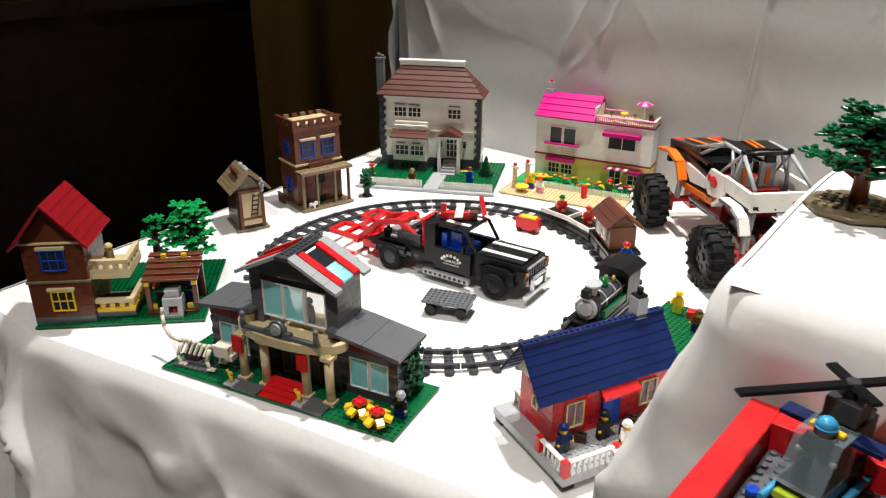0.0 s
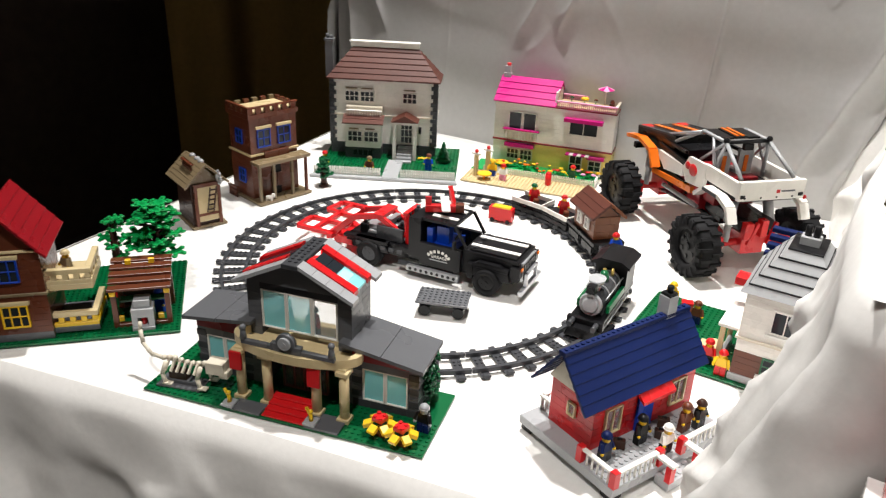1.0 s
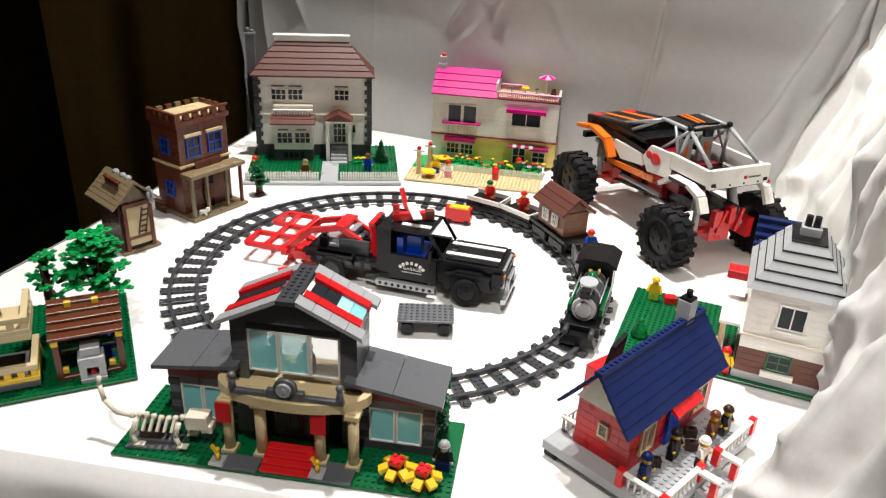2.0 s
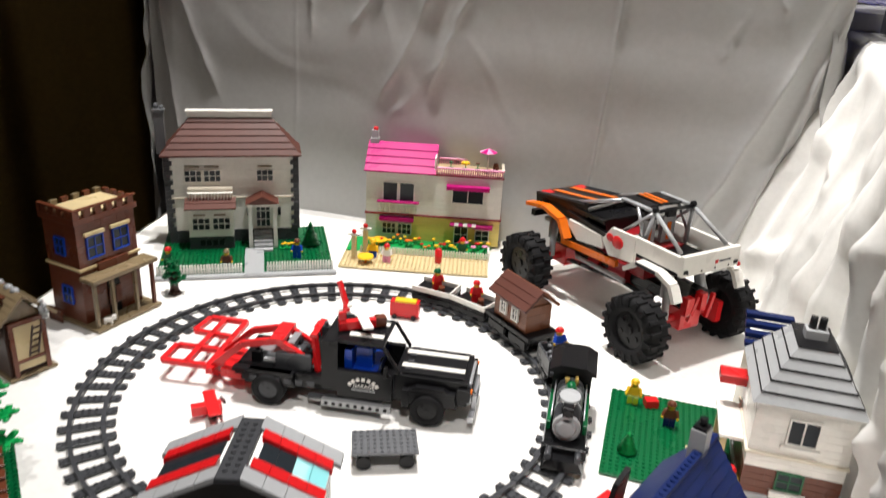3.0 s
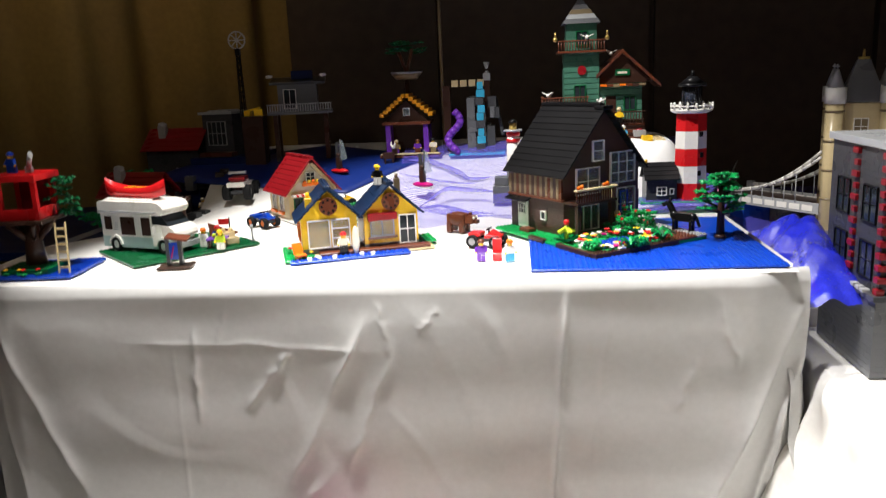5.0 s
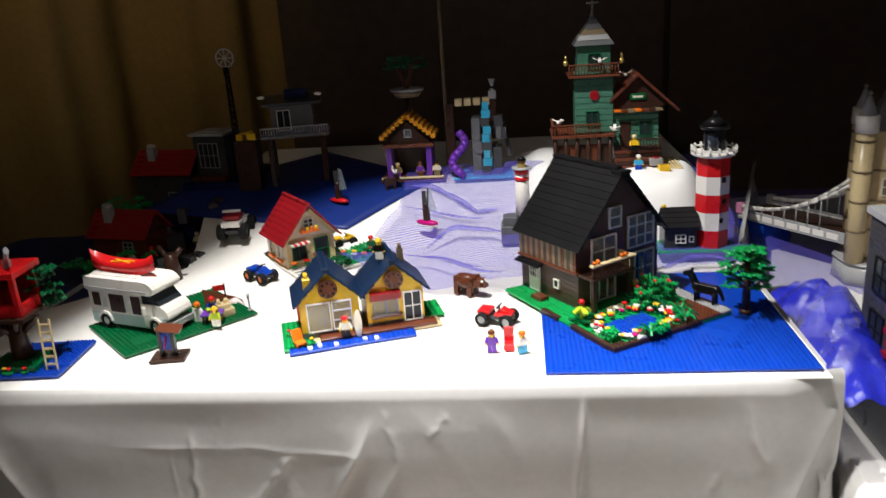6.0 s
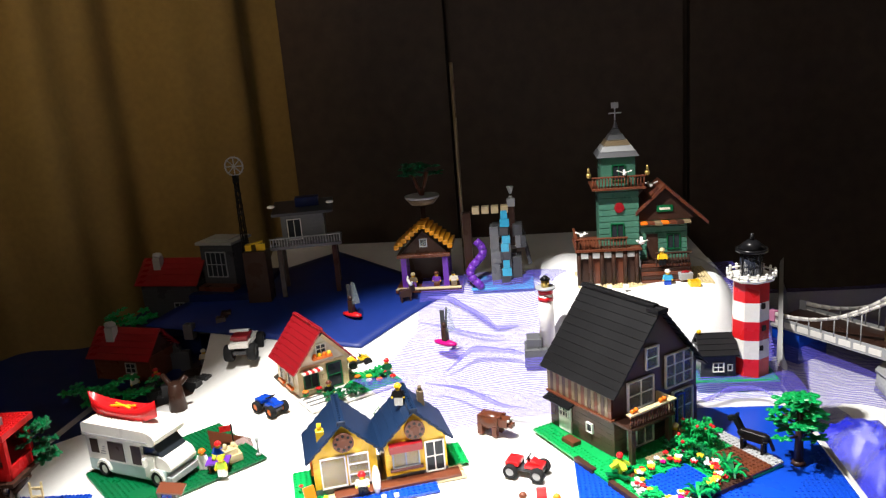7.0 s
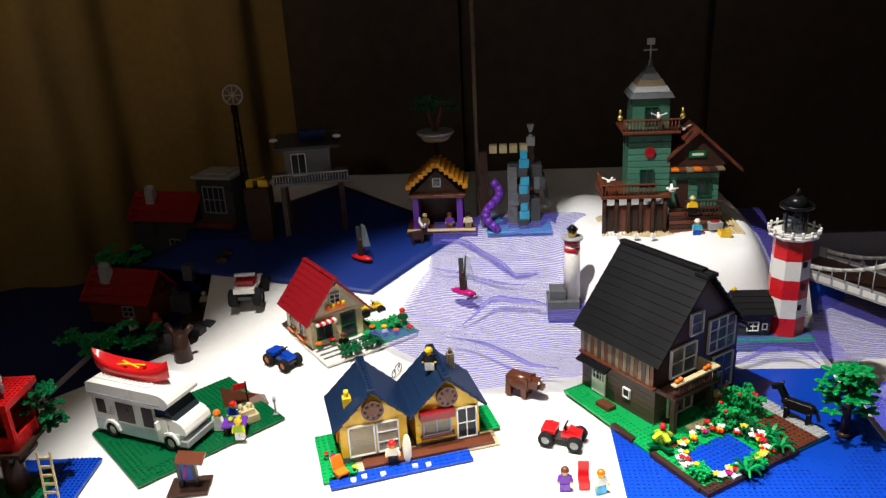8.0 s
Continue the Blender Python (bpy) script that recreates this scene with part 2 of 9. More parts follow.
def t1_top(u, v):
    """The top of the cloth, from the back edge to the front, in slight wrinkles."""
    y_mid = 0.7 - 1.25 * v
    x = np.interp(y_mid, [-0.56, -0.1, 0.7], [-0.51, -0.55, -0.66]) * (1 - u) + 0.95 * u
    y = 0.7 + (front_y(x) - 0.7) * v
    return x, y, crumple((x, y, 3.1), 4.0, 0.0012) - 0.0014


tagged(sheet("tablecloth", 60, 60, t1_top, CLOTH), "white cotton sheet spread over the low table", "tablecloth")
hang("tablecloth", T1, 0.0, -RISE + 0.02, CLOTH, "white cotton cloth hanging in folds from the low table", fold=0.02, flare=0.26, steps=360)


# the high table behind it
def surf(x, y):
    """Height of the high table's cover: it climbs over boxes towards the wall."""
    z = H + 0.10 * smoothstep(1.22, 1.66, y)
    z += 0.045 * math.exp(-((x - 0.43) / 0.16) ** 2 - ((y - 1.52) / 0.12) ** 2)
    return z


tagged(part("display_table", Solid().box(-0.66, 0.72, -RISE, 0.62, 2.15, H - 0.01), DBROWN), "tall display table wholly hidden under white cloth", "table")


def t2_top(u, v):
    y = 0.665 + 1.5 * v
    left = np.interp(y, [0.665, 0.8, 1.0, 1.24, 1.63, 2.2], [-0.745, -0.79, -0.8, -0.575, -0.645, -0.66])
    x = left + (0.65 - left) * u
    return x, y, surf(x, y) + crumple((x, y, 7.7), 5, 0.001) - 0.0025


tagged(sheet("tablecloth", 80, 70, t2_top, CLOTH), "white cotton sheet spread over the high table", "tablecloth")


CREASES = ((-0.05, 0.56, -0.2, 0.27, 0.01, 0.011), (0.0, 0.52, -0.09, 0.3, 0.009, 0.007), (-0.18, 0.52, -0.26, 0.42, 0.008, 0.006), (-0.34, 0.56, -0.35, 0.4, 0.007, 0.005), (-0.7, 0.61, -0.58, 0.26, 0.014, 0.01), (-0.72, 0.5, -0.68, 0.1, 0.012, 0.01), (-0.43, 0.545, -0.05, 0.53, 0.004, 0.006), (-0.28, 0.6, -0.3, 0.54, 0.003, 0.004), (-0.02, 0.61, 0.0, 0.52, 0.004, 0.005), (0.29, 0.645, 0.25, 0.0, 0.018, 0.004), (0.66, 0.58, 0.47, 0.08, 0.022, 0.012), (0.67, 0.5, 0.54, 0.04, 0.018, 0.01), (0.64, 0.4, 0.6, 0.02, 0.016, 0.01), (0.53, 0.61, 0.56, 0.5, 0.006, 0.006), (0.5, 0.5, 0.47, 0.42, 0.005, 0.006), (-0.38, 0.5, -0.4, 0.05, 0.002, 0.003), (-0.05, 0.38, -0.17, 0.24, 0.005, 0.014), (0.08, 0.6, 0.05, 0.56, 0.004, 0.004), (0.36, 0.6, 0.33, 0.3, 0.002, 0.004))


def t2_front(u, v):
    """The front drop: smooth cloth with sharp pulled creases and faint ironed bands."""
    drop = v * (H + 0.02)
    x0, x1 = -0.745 - 0.02 * smoothstep(0, 0.4, drop), 0.675 - 0.03 * smoothstep(0.03, 0.55, drop)
    x = x0 + (x1 - x0) * u
    z = H - drop
    w = smoothstep(0.01, 0.08, drop)
    f = 0.006 * math.sin(x * 9 + 1.2) + 0.0016 * math.sin(z * 38) + crumple((x, drop, 1.7), 14, 0.0006)
    f += 0.002 * max(0, 1 - 9 * abs(noise.noise(Vector((x * 5 + z * 2.2, z * 3.2, 8.0))))) * smoothstep(-0.1, 0.4, noise.noise(Vector((x * 4, z * 4, 5))))
    for ax, az, bx, bz, amp, wd in CREASES:
        dx, dz = bx - ax, bz - az
        n2 = dx * dx + dz * dz
        t = ((x - ax) * dx + (z - az) * dz) / n2
        if -0.15 < t < 1.15:
            d = ((x - ax) * dz - (z - az) * dx) / n2 ** 0.5
            d += 0.006 * noise.noise(Vector((t * 5, ax * 9, 0)))
            f += amp * math.exp(-abs(d) / wd) * smoothstep(-0.15, 0.1, t) * smoothstep(1.15, 0.8, t) * (0.7 + 0.5 * noise.noise(Vector((t * 4, bx * 7, 3))))
    edge = 0.03 * smoothstep(0.93, 1.0, u) + 0.03 * smoothstep(0.06, 0.0, u)
    return x, 0.665 - 0.012 * min(1, drop / 0.02) ** 0.5 + 0.02 * smoothstep(0, 0.5, drop) - w * f + edge, z - 0.0025


# front and side drops: white cloth, its shade painted in as a greyer colour
tagged(sheet("tablecloth", 420, 190, t2_front, CLOTH_SHADED), "crumpled white satin cloth hanging in front of the high table", "tablecloth")
hang("tablecloth", ((0.95, 2.1), (0.66, 1.2), (0.655, 0.70), (0.64, 0.68)), H - 0.004, 0.02, CLOTH_SHADED, "white cloth hanging down the side of the high table", fold=0.012, flare=-0.1, seed=2.0)
hang("tablecloth", ((-0.748, 0.672), (-0.788, 0.8), (-0.8, 1.0), (-0.79, 1.25)), H - 0.006, -0.7, CLOTH_SHADED, "white cloth hanging down the shaded side of the high table", fold=0.01, flare=-0.06, seed=5.0)


# the side table
def t3_z(y):
    return 0.36 + 0.105 * smoothstep(-0.1, 0.6, y)


def t3_x(y):
    return 0.655 + 0.008 * math.sin(y * 9) + 0.06 * smoothstep(0.1, 0.45, y)


def t3_top(u, v):
    y = -0.475 + 1.4 * v
    x = t3_x(y) + 1.2 * u
    return x, y, t3_z(y) + crumple((x, y, 9.3), 5, 0.004) * min(1, 8 * u, 8 * v)


tagged(sheet("tablecloth", 40, 60, t3_top, CLOTH), "white cotton sheet spread over the side table", "tablecloth")


def t3_side(u, v):
    """Side and front drop of the side table, in deep folds."""
    a = u * 1.95
    drop_all = v
    if a < 1.35:
        y = 0.92 - a
        p, out = Vector((t3_x(y), y, 0)), Vector((-1, 0, 0))
    elif a < 1.45:
        k = (a - 1.35) / 0.1 * math.pi / 2
        p, out = Vector((t3_x(-0.43) + 0.04 - 0.04 * math.cos(k), -0.435 - 0.04 * math.sin(k), 0)), Vector((-math.cos(k), -math.sin(k), 0))
        y = -0.43
    else:
        y = -0.475
        p, out = Vector((t3_x(-0.43) + 0.04 + (a - 1.45), -0.475, 0)), Vector((0, -1, 0))
    top = t3_z(y)
    drop = v * (top + 0.01)
    k = 2.2 * noise.noise(Vector((a * 3.1, drop * 1.6, 1)))
    pleat = math.sin(a * 27 + k + 1.5 * drop)
    f = 0.02 * (1 - 2 * abs(pleat) ** 0.7) + 0.009 * math.sin(a * 63 + drop * 6 + 2 * k)
    f += 0.012 * max(0, 1 - 7 * abs(noise.noise(Vector((a * 2.6 + drop * 2.4, drop * 3.4, 4.0)))))
    w = smoothstep(0.015, 0.14, drop)
    foot = np.interp(y, [-0.48, -0.32, -0.16, -0.03, 0.2, 0.4, 0.64, 0.9], [0.585, 0.575, 0.655, 0.672, 0.67, 0.63, 0.575, 0.57])
    flare = (t3_x(y) - foot) * smoothstep(0.0, 1.0, v) * (1.0 if a < 1.35 else max(0.0, 1 - (a - 1.35) * 9))
    q = p + out * (0.018 * min(1, drop / 0.03) ** 0.5 + w * f + flare + crumple((a, drop, 6.0), 8, 0.008) * w)
    return q.x, q.y, top - drop + 0.0015 * (1 - min(1, drop / 0.03))


tagged(sheet("tablecloth", 320, 60, t3_side, CLOTH), "white cotton cloth falling in folds from the side table", "tablecloth")
tagged(part("display_table", Solid().box(0.7, -0.42, -RISE, 1.8, 0.88, 0.35), DBROWN), "side display table wholly hidden under white cloth", "table")
tagged(part("low_stand", Solid().box(0.69, -1.25, -RISE, 1.8, -0.5, 0.245), CLOTH), "low stand wrapped in white cloth under the red ship", "stand")

# curtain and wall panels behind the high table
def curtain_fn(u, v):
    x, y = -1.75 + 1.2 * u, 0.9 + 1.28 * u
    f = 0.05 * math.sin(u * 24) + 0.02 * math.sin(u * 57 + 1)
    return x + f * 0.8, y - f * 0.6, -RISE + 3.4 * v


tagged(sheet("curtain", 160, 6, curtain_fn, CURTAIN), "heavy ochre curtain hanging in folds beside the high table", "curtain")
for i in range(4):
    x = -0.75 + 0.72 * i
    tagged(part("wall_panel", Solid().box(x, 2.2, 0, x + 0.70, 2.235, 2.6), WALL), "dark brown wall panel", "wall panel", "panels of the back wall", "structure")

tagged(part("side_board", Solid().box(-1.25, 0.98, H - 0.03, -0.5, 2.15, H - 0.012), NAVY), "dark blue board beside the white sheet", "board")
tagged(part("rear_table", Solid().box(0.68, 0.93, -RISE, 1.9, 2.2, 0.5), CLOTH), "table under a pale cloth carrying the toy bridge", "table")


def far_net(u, v):
    x, y = 0.66 + 1.0 * u, 0.95 + 1.1 * v
    return x, y, 0.506 + 0.1 * smoothstep(0.12, 0.0, u) + 0.008 * math.sin(9 * x + 7 * y) + crumple((x, y, 2), 6, 0.008) + 0.06 * smoothstep(1.3, 1.9, y)


def pool(u, v):
    a, b, c, d = (-0.223, 1.39), (-0.02, 1.6), (-0.42, 2.05), (-0.8, 1.5)
    x = (a[0] * (1 - u) + b[0] * u) * (1 - v) + (d[0] * (1 - u) + c[0] * u) * v
    y = (a[1] * (1 - u) + b[1] * u) * (1 - v) + (d[1] * (1 - u) + c[1] * u) * v
    return x, y, surf(x, y) + 0.003


tagged(sheet("blue_board", 20, 20, pool, WATER, True, 0.003), "flat blue board laid as water on the sheet", "board")


def sea(u, v):
    """Netting spread as water, in shallow waves."""
    x0 = np.interp(v, [0, 0.3, 0.65, 1], [0.02, -0.21, -0.1, -0.1])
    y = (1.03 + 0.075 * smoothstep(0.25, 0.45, u)) * (1 - v) + 1.65 * v
    x = x0 + (0.68 - x0) * u
    return x, y, sea_z(x, y)


def sea_z(x, y):
    return surf(x, y) + 0.016 + 0.013 * math.sin(x * 9 + y * 24 + 2 * noise.noise(Vector((x * 4, y * 4, 0)))) + 0.003 * math.sin(y * 52 - x * 9)


NETM = mat("violet_netting", (0.12, 0.1, 0.56), 0.5, grain=0.2, scale=20)
nt_ = NETM.node_tree
wv = nt_.nodes.new("ShaderNodeTexWave")
wv.inputs["Scale"].default_value, wv.inputs["Distortion"].default_value, wv.inputs["Detail"].default_value = 55, 2.5, 2
wv.bands_direction = "Y"
cd_ = nt_.nodes.new("ShaderNodeTexCoord")
rp_ = nt_.nodes.new("ShaderNodeMapRange")
rp_.inputs["To Min"].default_value, rp_.inputs["To Max"].default_value = 0.03, 0.68
nt_.links.new(cd_.outputs["Object"], wv.inputs["Vector"])
nt_.links.new(wv.outputs["Fac"], rp_.inputs["Value"])
nt_.links.new(rp_.outputs[0], nt_.nodes["Principled BSDF"].inputs["Alpha"])
sea_net = sheet("netting", 70, 60, sea, NETM)
tagged(sea_net, "violet blue netting spread in waves over the sheet", "netting")
FOLDM = mat("gathered_netting", (0.13, 0.11, 0.56), 0.5, grain=0.3, scale=30, alpha=0.55)


def fold_of(xs, ys, width):
    """A gathered fold of the netting: a low ridge that thins out at both ends."""
    def ridge(u, v):
        t = u * (len(xs) - 1)
        x, y = np.interp(t, range(len(xs)), xs), np.interp(t, range(len(xs)), ys)
        x += 0.006 * math.sin(11 * u)
        w = width * math.sin(math.pi * (0.06 + 0.88 * u)) * (1 + 0.35 * noise.noise(Vector((u * 7, xs[0] * 9, 1))))
        y += w * (v - 0.5) + 0.008 * math.sin(7 * u + xs[0] * 20)
        return x, y, sea_z(x, y) + 0.003 + 0.5 * w * math.sin(math.pi * v)
    return ridge


for xs, ys, w in (((-0.08, -0.04, 0.0, 0.05, 0.09, 0.15), (1.57, 1.56, 1.53, 1.47, 1.44, 1.45), 0.02), ((-0.02, 0.03, 0.07, 0.12, 0.18), (1.28, 1.31, 1.33, 1.335, 1.30), 0.018), ((-0.05, -0.01, 0.03, 0.07, 0.11, 0.17), (1.2, 1.18, 1.15, 1.11, 1.085, 1.065), 0.014), ((0.45, 0.5, 0.55, 0.59, 0.63), (1.1, 1.12, 1.135, 1.12, 1.09), 0.014), ((-0.09, -0.03, 0.05, 0.12), (1.45, 1.435, 1.40, 1.405), 0.009)):
    sheet("fold", 26, 6, fold_of(xs, ys, w), FOLDM).parent = sea_net
tagged(sheet("netting", 60, 60, far_net, NETM), "pale violet netting spread round the toy bridge", "netting")
BLUENET = mat("blue_organza", (0.02, 0.03, 0.62), 0.22, grain=0.4, scale=30, bump=0.6, alpha=0.7)


def bundle(u, v):
    a = v * math.pi
    y = 0.7 + 0.38 * u
    r = 0.075 * (0.55 + 0.45 * math.sin(u * math.pi)) * (1 + 0.18 * noise.noise(Vector((u * 6, v * 4, 2))))
    return 0.735 - 0.09 * math.cos(a) * (1 - 0.3 * u), y, 0.50 + r * 2.0 * math.sin(a) + 0.05 * u + crumple((u * 3, v * 2, 0), 3, 0.012)


tagged(sheet("organza_fabric", 50, 40, bundle, BLUENET), "shiny dark blue organza fabric bunched beside the cloth", "fabric")

for k, (y0, y1) in enumerate(((-2.6, -1.7), (-1.6, -0.7), (-0.6, 0.3), (0.4, 1.3))):
    fr = Solid()
    for a, b in (((-2.1, y0, 0.25), (-2.06, y1, 0.31)), ((-2.1, y0, 1.5), (-2.06, y1, 1.56)), ((-2.1, y0, 0.31), (-2.06, y0 + 0.07, 1.5)), ((-2.1, y1 - 0.07, 0.31), (-2.06, y1, 1.5))):
        fr.box(*a, *b)
    tagged(part("wall_panel_frame", fr, WALL), "dark brown moulded frame on the wall", "wall panel", "frames of the side wall", "structure")

for x0, y0, x1, y1, z1 in ((-0.92, 1.5, -0.66, 1.84, 0.69), (-0.72, 1.6, -0.54, 1.84, 0.765)):
    tagged(part("covered_box", Solid().box(x0, y0, H - 0.012, x1, y1, z1), NAVY), "box under dark blue cloth in the shade", "box")

# ---- kit of toy parts ----
def slab(name, parent, nx, ny, material, x=0.0, y=0.0, z=0.0, h=0.0032, skip=None, label=""):
    """A studded base plate of nx by ny studs."""
    s = Solid().box(x, y, z, x + nx * U, y + ny * U, z + h)
    s.studs(x, y, nx, ny, z + h, 6, skip)
    return part(name, s, material, parent, label)


def at(x, y, z, rz=0, rx=0, ry=0):
    return pose(x, y, z, rx, ry, rz)


def window(parent, m, w, h, frame_mat, nx=2, ny=2, pane=DARKPANE, d=0.003, bar=0.0016, label=""):
    """A window: frame with glazing bars, and its pane. It lies in x and z and looks towards -y."""
    s = Solid()
    s.box(0, -d, 0, bar * 1.3, 0.002, h).box(w - bar * 1.3, -d, 0, w, 0.002, h)
    s.box(bar * 1.3, -d, 0, w - bar * 1.3, 0.002, bar * 1.3).box(bar * 1.3, -d, h - bar * 1.3, w - bar * 1.3, 0.002, h)
    for i in range(1, nx):
        s.box(w * i / nx - bar / 2, -d * 0.8, bar * 1.3, w * i / nx + bar / 2, 0.001, h - bar * 1.3)
    for j in range(1, ny):
        s.box(bar * 1.3, -d * 0.75, h * j / ny - bar / 2, w - bar * 1.3, 0.0005, h * j / ny + bar / 2)
    ob = part("window", s, frame_mat, parent, label)
    ob.matrix_basis = m
    part("pane", Solid().box(bar, -d * 0.3, bar, w - bar, -d * 0.3 + 0.0006, h - bar), pane, ob)
    return ob


def slope(parent, m, w, run, rise, n, material, name="roof_course", over=0.001, studs=False):
    """A roof slope of n overlapping courses, each a piece of its own: eave along x at y = 0, rising towards +y."""
    a = math.atan2(rise, run)
    step = math.hypot(run, rise) / n
    s = Solid().box(0, -0.001, 0, w, step + 0.001, 0.0036, pose(0, 0, 0, math.degrees(a) - 5, 0, 0))
    first = None
    for i in range(n):
        k = m @ Matrix.Translation((0, run * i / n, rise * i / n))
        if first is None:
            first = part(name, s, material, parent)
            first.matrix_basis = k
        else:
            share(name, first, parent, k)


def course_wall(parent, x0, y0, z0, x1, y1, z1, material, name="wall", seed=1):
    """A wall block laid in courses of bricks with fine open joints."""
    rnd = random.Random(seed)
    s = Solid()
    z = z0
    n = max(1, round((z1 - z0) / BR))
    h = (z1 - z0) / n
    g = 0.00022
    s.box(x0 + 0.0005, y0 + 0.0005, z0, x1 - 0.0005, y1 - 0.0005, z1 - 0.0003)
    for k in range(n):
        z = z0 + k * h
        for ax in (0, 1):
            a, b = (x0, x1) if ax == 0 else (y0, y1)
            p = a
            while p < b - 0.0005:
                q = min(b, p + U * rnd.choice((2, 3, 4, 4, 6)))
                if b - q < U:
                    q = b
                for face in (0, 1):
                    t = 0.0012
                    if ax == 0:
                        yy = (y0, y0 + t) if face == 0 else (y1 - t, y1)
                        s.raw(*thin(p + g, yy[0], z + g, q - g, yy[1], z + h - g))
                    else:
                        xx = (x0, x0 + t) if face == 0 else (x1 - t, x1)
                        s.raw(*thin(xx[0], p + g, z + g, xx[1], q - g, z + h - g))
                p = q
    return part(name, s, material, parent)


def thin(x0, y0, z0, x1, y1, z1):
    v = [(x, y, z) for z in (z0, z1) for x, y in ((x0, y0), (x1, y0), (x1, y1), (x0, y1))]
    return v, [(3, 2, 1, 0), (4, 5, 6, 7), (0, 1, 5, 4), (1, 2, 6, 5), (2, 3, 7, 6), (3, 0, 4, 7)]


def joined(name, pieces, parent=None):
    """One mesh of several materials."""
    me = bpy.data.meshes.new(name)
    v, f, sm, mi = [], [], [], []
    for k, (s, m) in enumerate(pieces):
        n = len(v)
        v += s.v
        f += [tuple(n + i for i in q) for q in s.f]
        sm += s.smooth
        mi += [k] * len(s.f)
        me.materials.append(m)
    me.from_pydata(v, [], f)
    me.polygons.foreach_set("use_smooth", sm)
    me.polygons.foreach_set("material_index", mi)
    me.update()
    ob = new(name, me)
    ob.parent = parent
    return ob


def figure(x, y, z, rz, torso, legs, hat=None, skin=YELLOW, words="small plastic toy figure"):
    """A plain toy figure, 40 mm high."""
    b, t, h, c = Solid(), Solid(), Solid(), Solid()
    b.box(-0.0075, -0.004, 0, -0.0003, 0.004, 0.012).box(0.0003, -0.004, 0, 0.0075, 0.004, 0.012).box(-0.0075, -0.004, 0.012, 0.0075, 0.004, 0.0145)
    t.prism([(-0.0075, 0.0145), (0.0075, 0.0145), (0.0055, 0.0275), (-0.0055, 0.0275)], -0.004, 0.004)
    t.bar((-0.0065, 0, 0.026), (-0.0095, -0.004, 0.0165), 0.004, 0.004).bar((0.0065, 0, 0.026), (0.0095, -0.004, 0.0165), 0.004, 0.004)
    h.cyl(0, 0, 0.0275, 0.0365, 0.0046, 0.0046, 12).ball(-0.0098, -0.0048, 0.0155, 0.0022).ball(0.0098, -0.0048, 0.0155, 0.0022)
    pieces = [(b, legs), (t, torso), (h, skin)]
    if hat:
        c.ball(0, 0, 0.035, 0.0062, 1, 1, 0.8, 10).cyl(0, 0, 0.0335, 0.0345, 0.0068, 0.0066, 12)
        pieces.append((c, hat))
    ob = joined("toy_figure", pieces)
    ob.matrix_world = pose(x, y, z, 0, 0, rz)
    return tagged(ob, words, "toy figure", "toy figures of the display")


def leaf_clump(s, x, y, z, r, rnd):
    """A flat moulded leaf piece with knobbly lobes."""
    a0 = rnd.random() * 6.28
    tilt = pose(x, y, z, rnd.uniform(-12, 12), rnd.uniform(-12, 12), 0)
    for k in range(5):
        a = a0 + k * 1.2566
        s.box(-r * 0.28, 0, -0.0012, r * 0.28, r, 0.0012, tilt @ pose(0, 0, 0, 0, 0, math.degrees(a)))
        s.cyl(r * 0.8 * math.sin(-a), r * 0.8 * math.cos(a), 0.001, 0.0032, 0.0026, 0.0024, 6, tilt)
        s.ball(r * math.sin(-a), r * math.cos(a), 0, r * 0.34, 1, 1, 0.4, 6, tilt)


def tree(name, x, y, z, h, spread, leaf, trunk, words, seed, clumps=26, low=0.45, r=0.012):
    rnd = random.Random(seed)
    t = thing(name, x, y, z, 0, words, "toy tree")
    s = Solid().cyl(0, 0, 0, h * 0.85, 0.008, 0.005, 8).cyl(0, 0, 0, 0.006, 0.012, 0.008, 8)
    c = Solid()
    for i in range(clumps):
        k = low + (1 - low) * (i + 0.5) / clumps
        a = i * 2.4 + rnd.random()
        d = spread * (1.05 - 0.6 * (k - low) / (1 - low)) * rnd.uniform(0.25, 1)
        px, py, pz = d * math.cos(a), d * math.sin(a), h * k + rnd.uniform(-0.004, 0.004)
        leaf_clump(c, px, py, pz, r * rnd.uniform(0.8, 1.2), rnd)
        s.rod((0, 0, max(0.01, pz - 0.012)), (px, py, pz - 0.001), 0.0022, 5)
    part("trunk", s, trunk, t)
    part("crown", c, leaf, t)
    return t


def flower(x, y, z, colour, h=0.012, words="small plastic flower on a green stem", r=0.0034):
    t = thing("toy_flower", x, y, z, 0, words, "toy flower", "flowers of the gardens")
    s = Solid().cyl(0, 0, 0, h, 0.001, 0.001, 5)
    leaf_clump(s, 0, 0, 0.0025, 0.0045, random.Random(int(abs(x * 1e4 + y * 1e3))))
    part("stem", s, LEAF, t)
    b = Solid()
    for k in range(5):
        b.ball(r * 0.75 * math.cos(k * 1.2566), r * 0.75 * math.sin(k * 1.2566), h, r * 0.55, 1, 1, 0.8, 6)
    b.cyl(0, 0, h, h + 0.002, r * 0.5, r * 0.5, 6)
    part("bloom", b, colour, t)


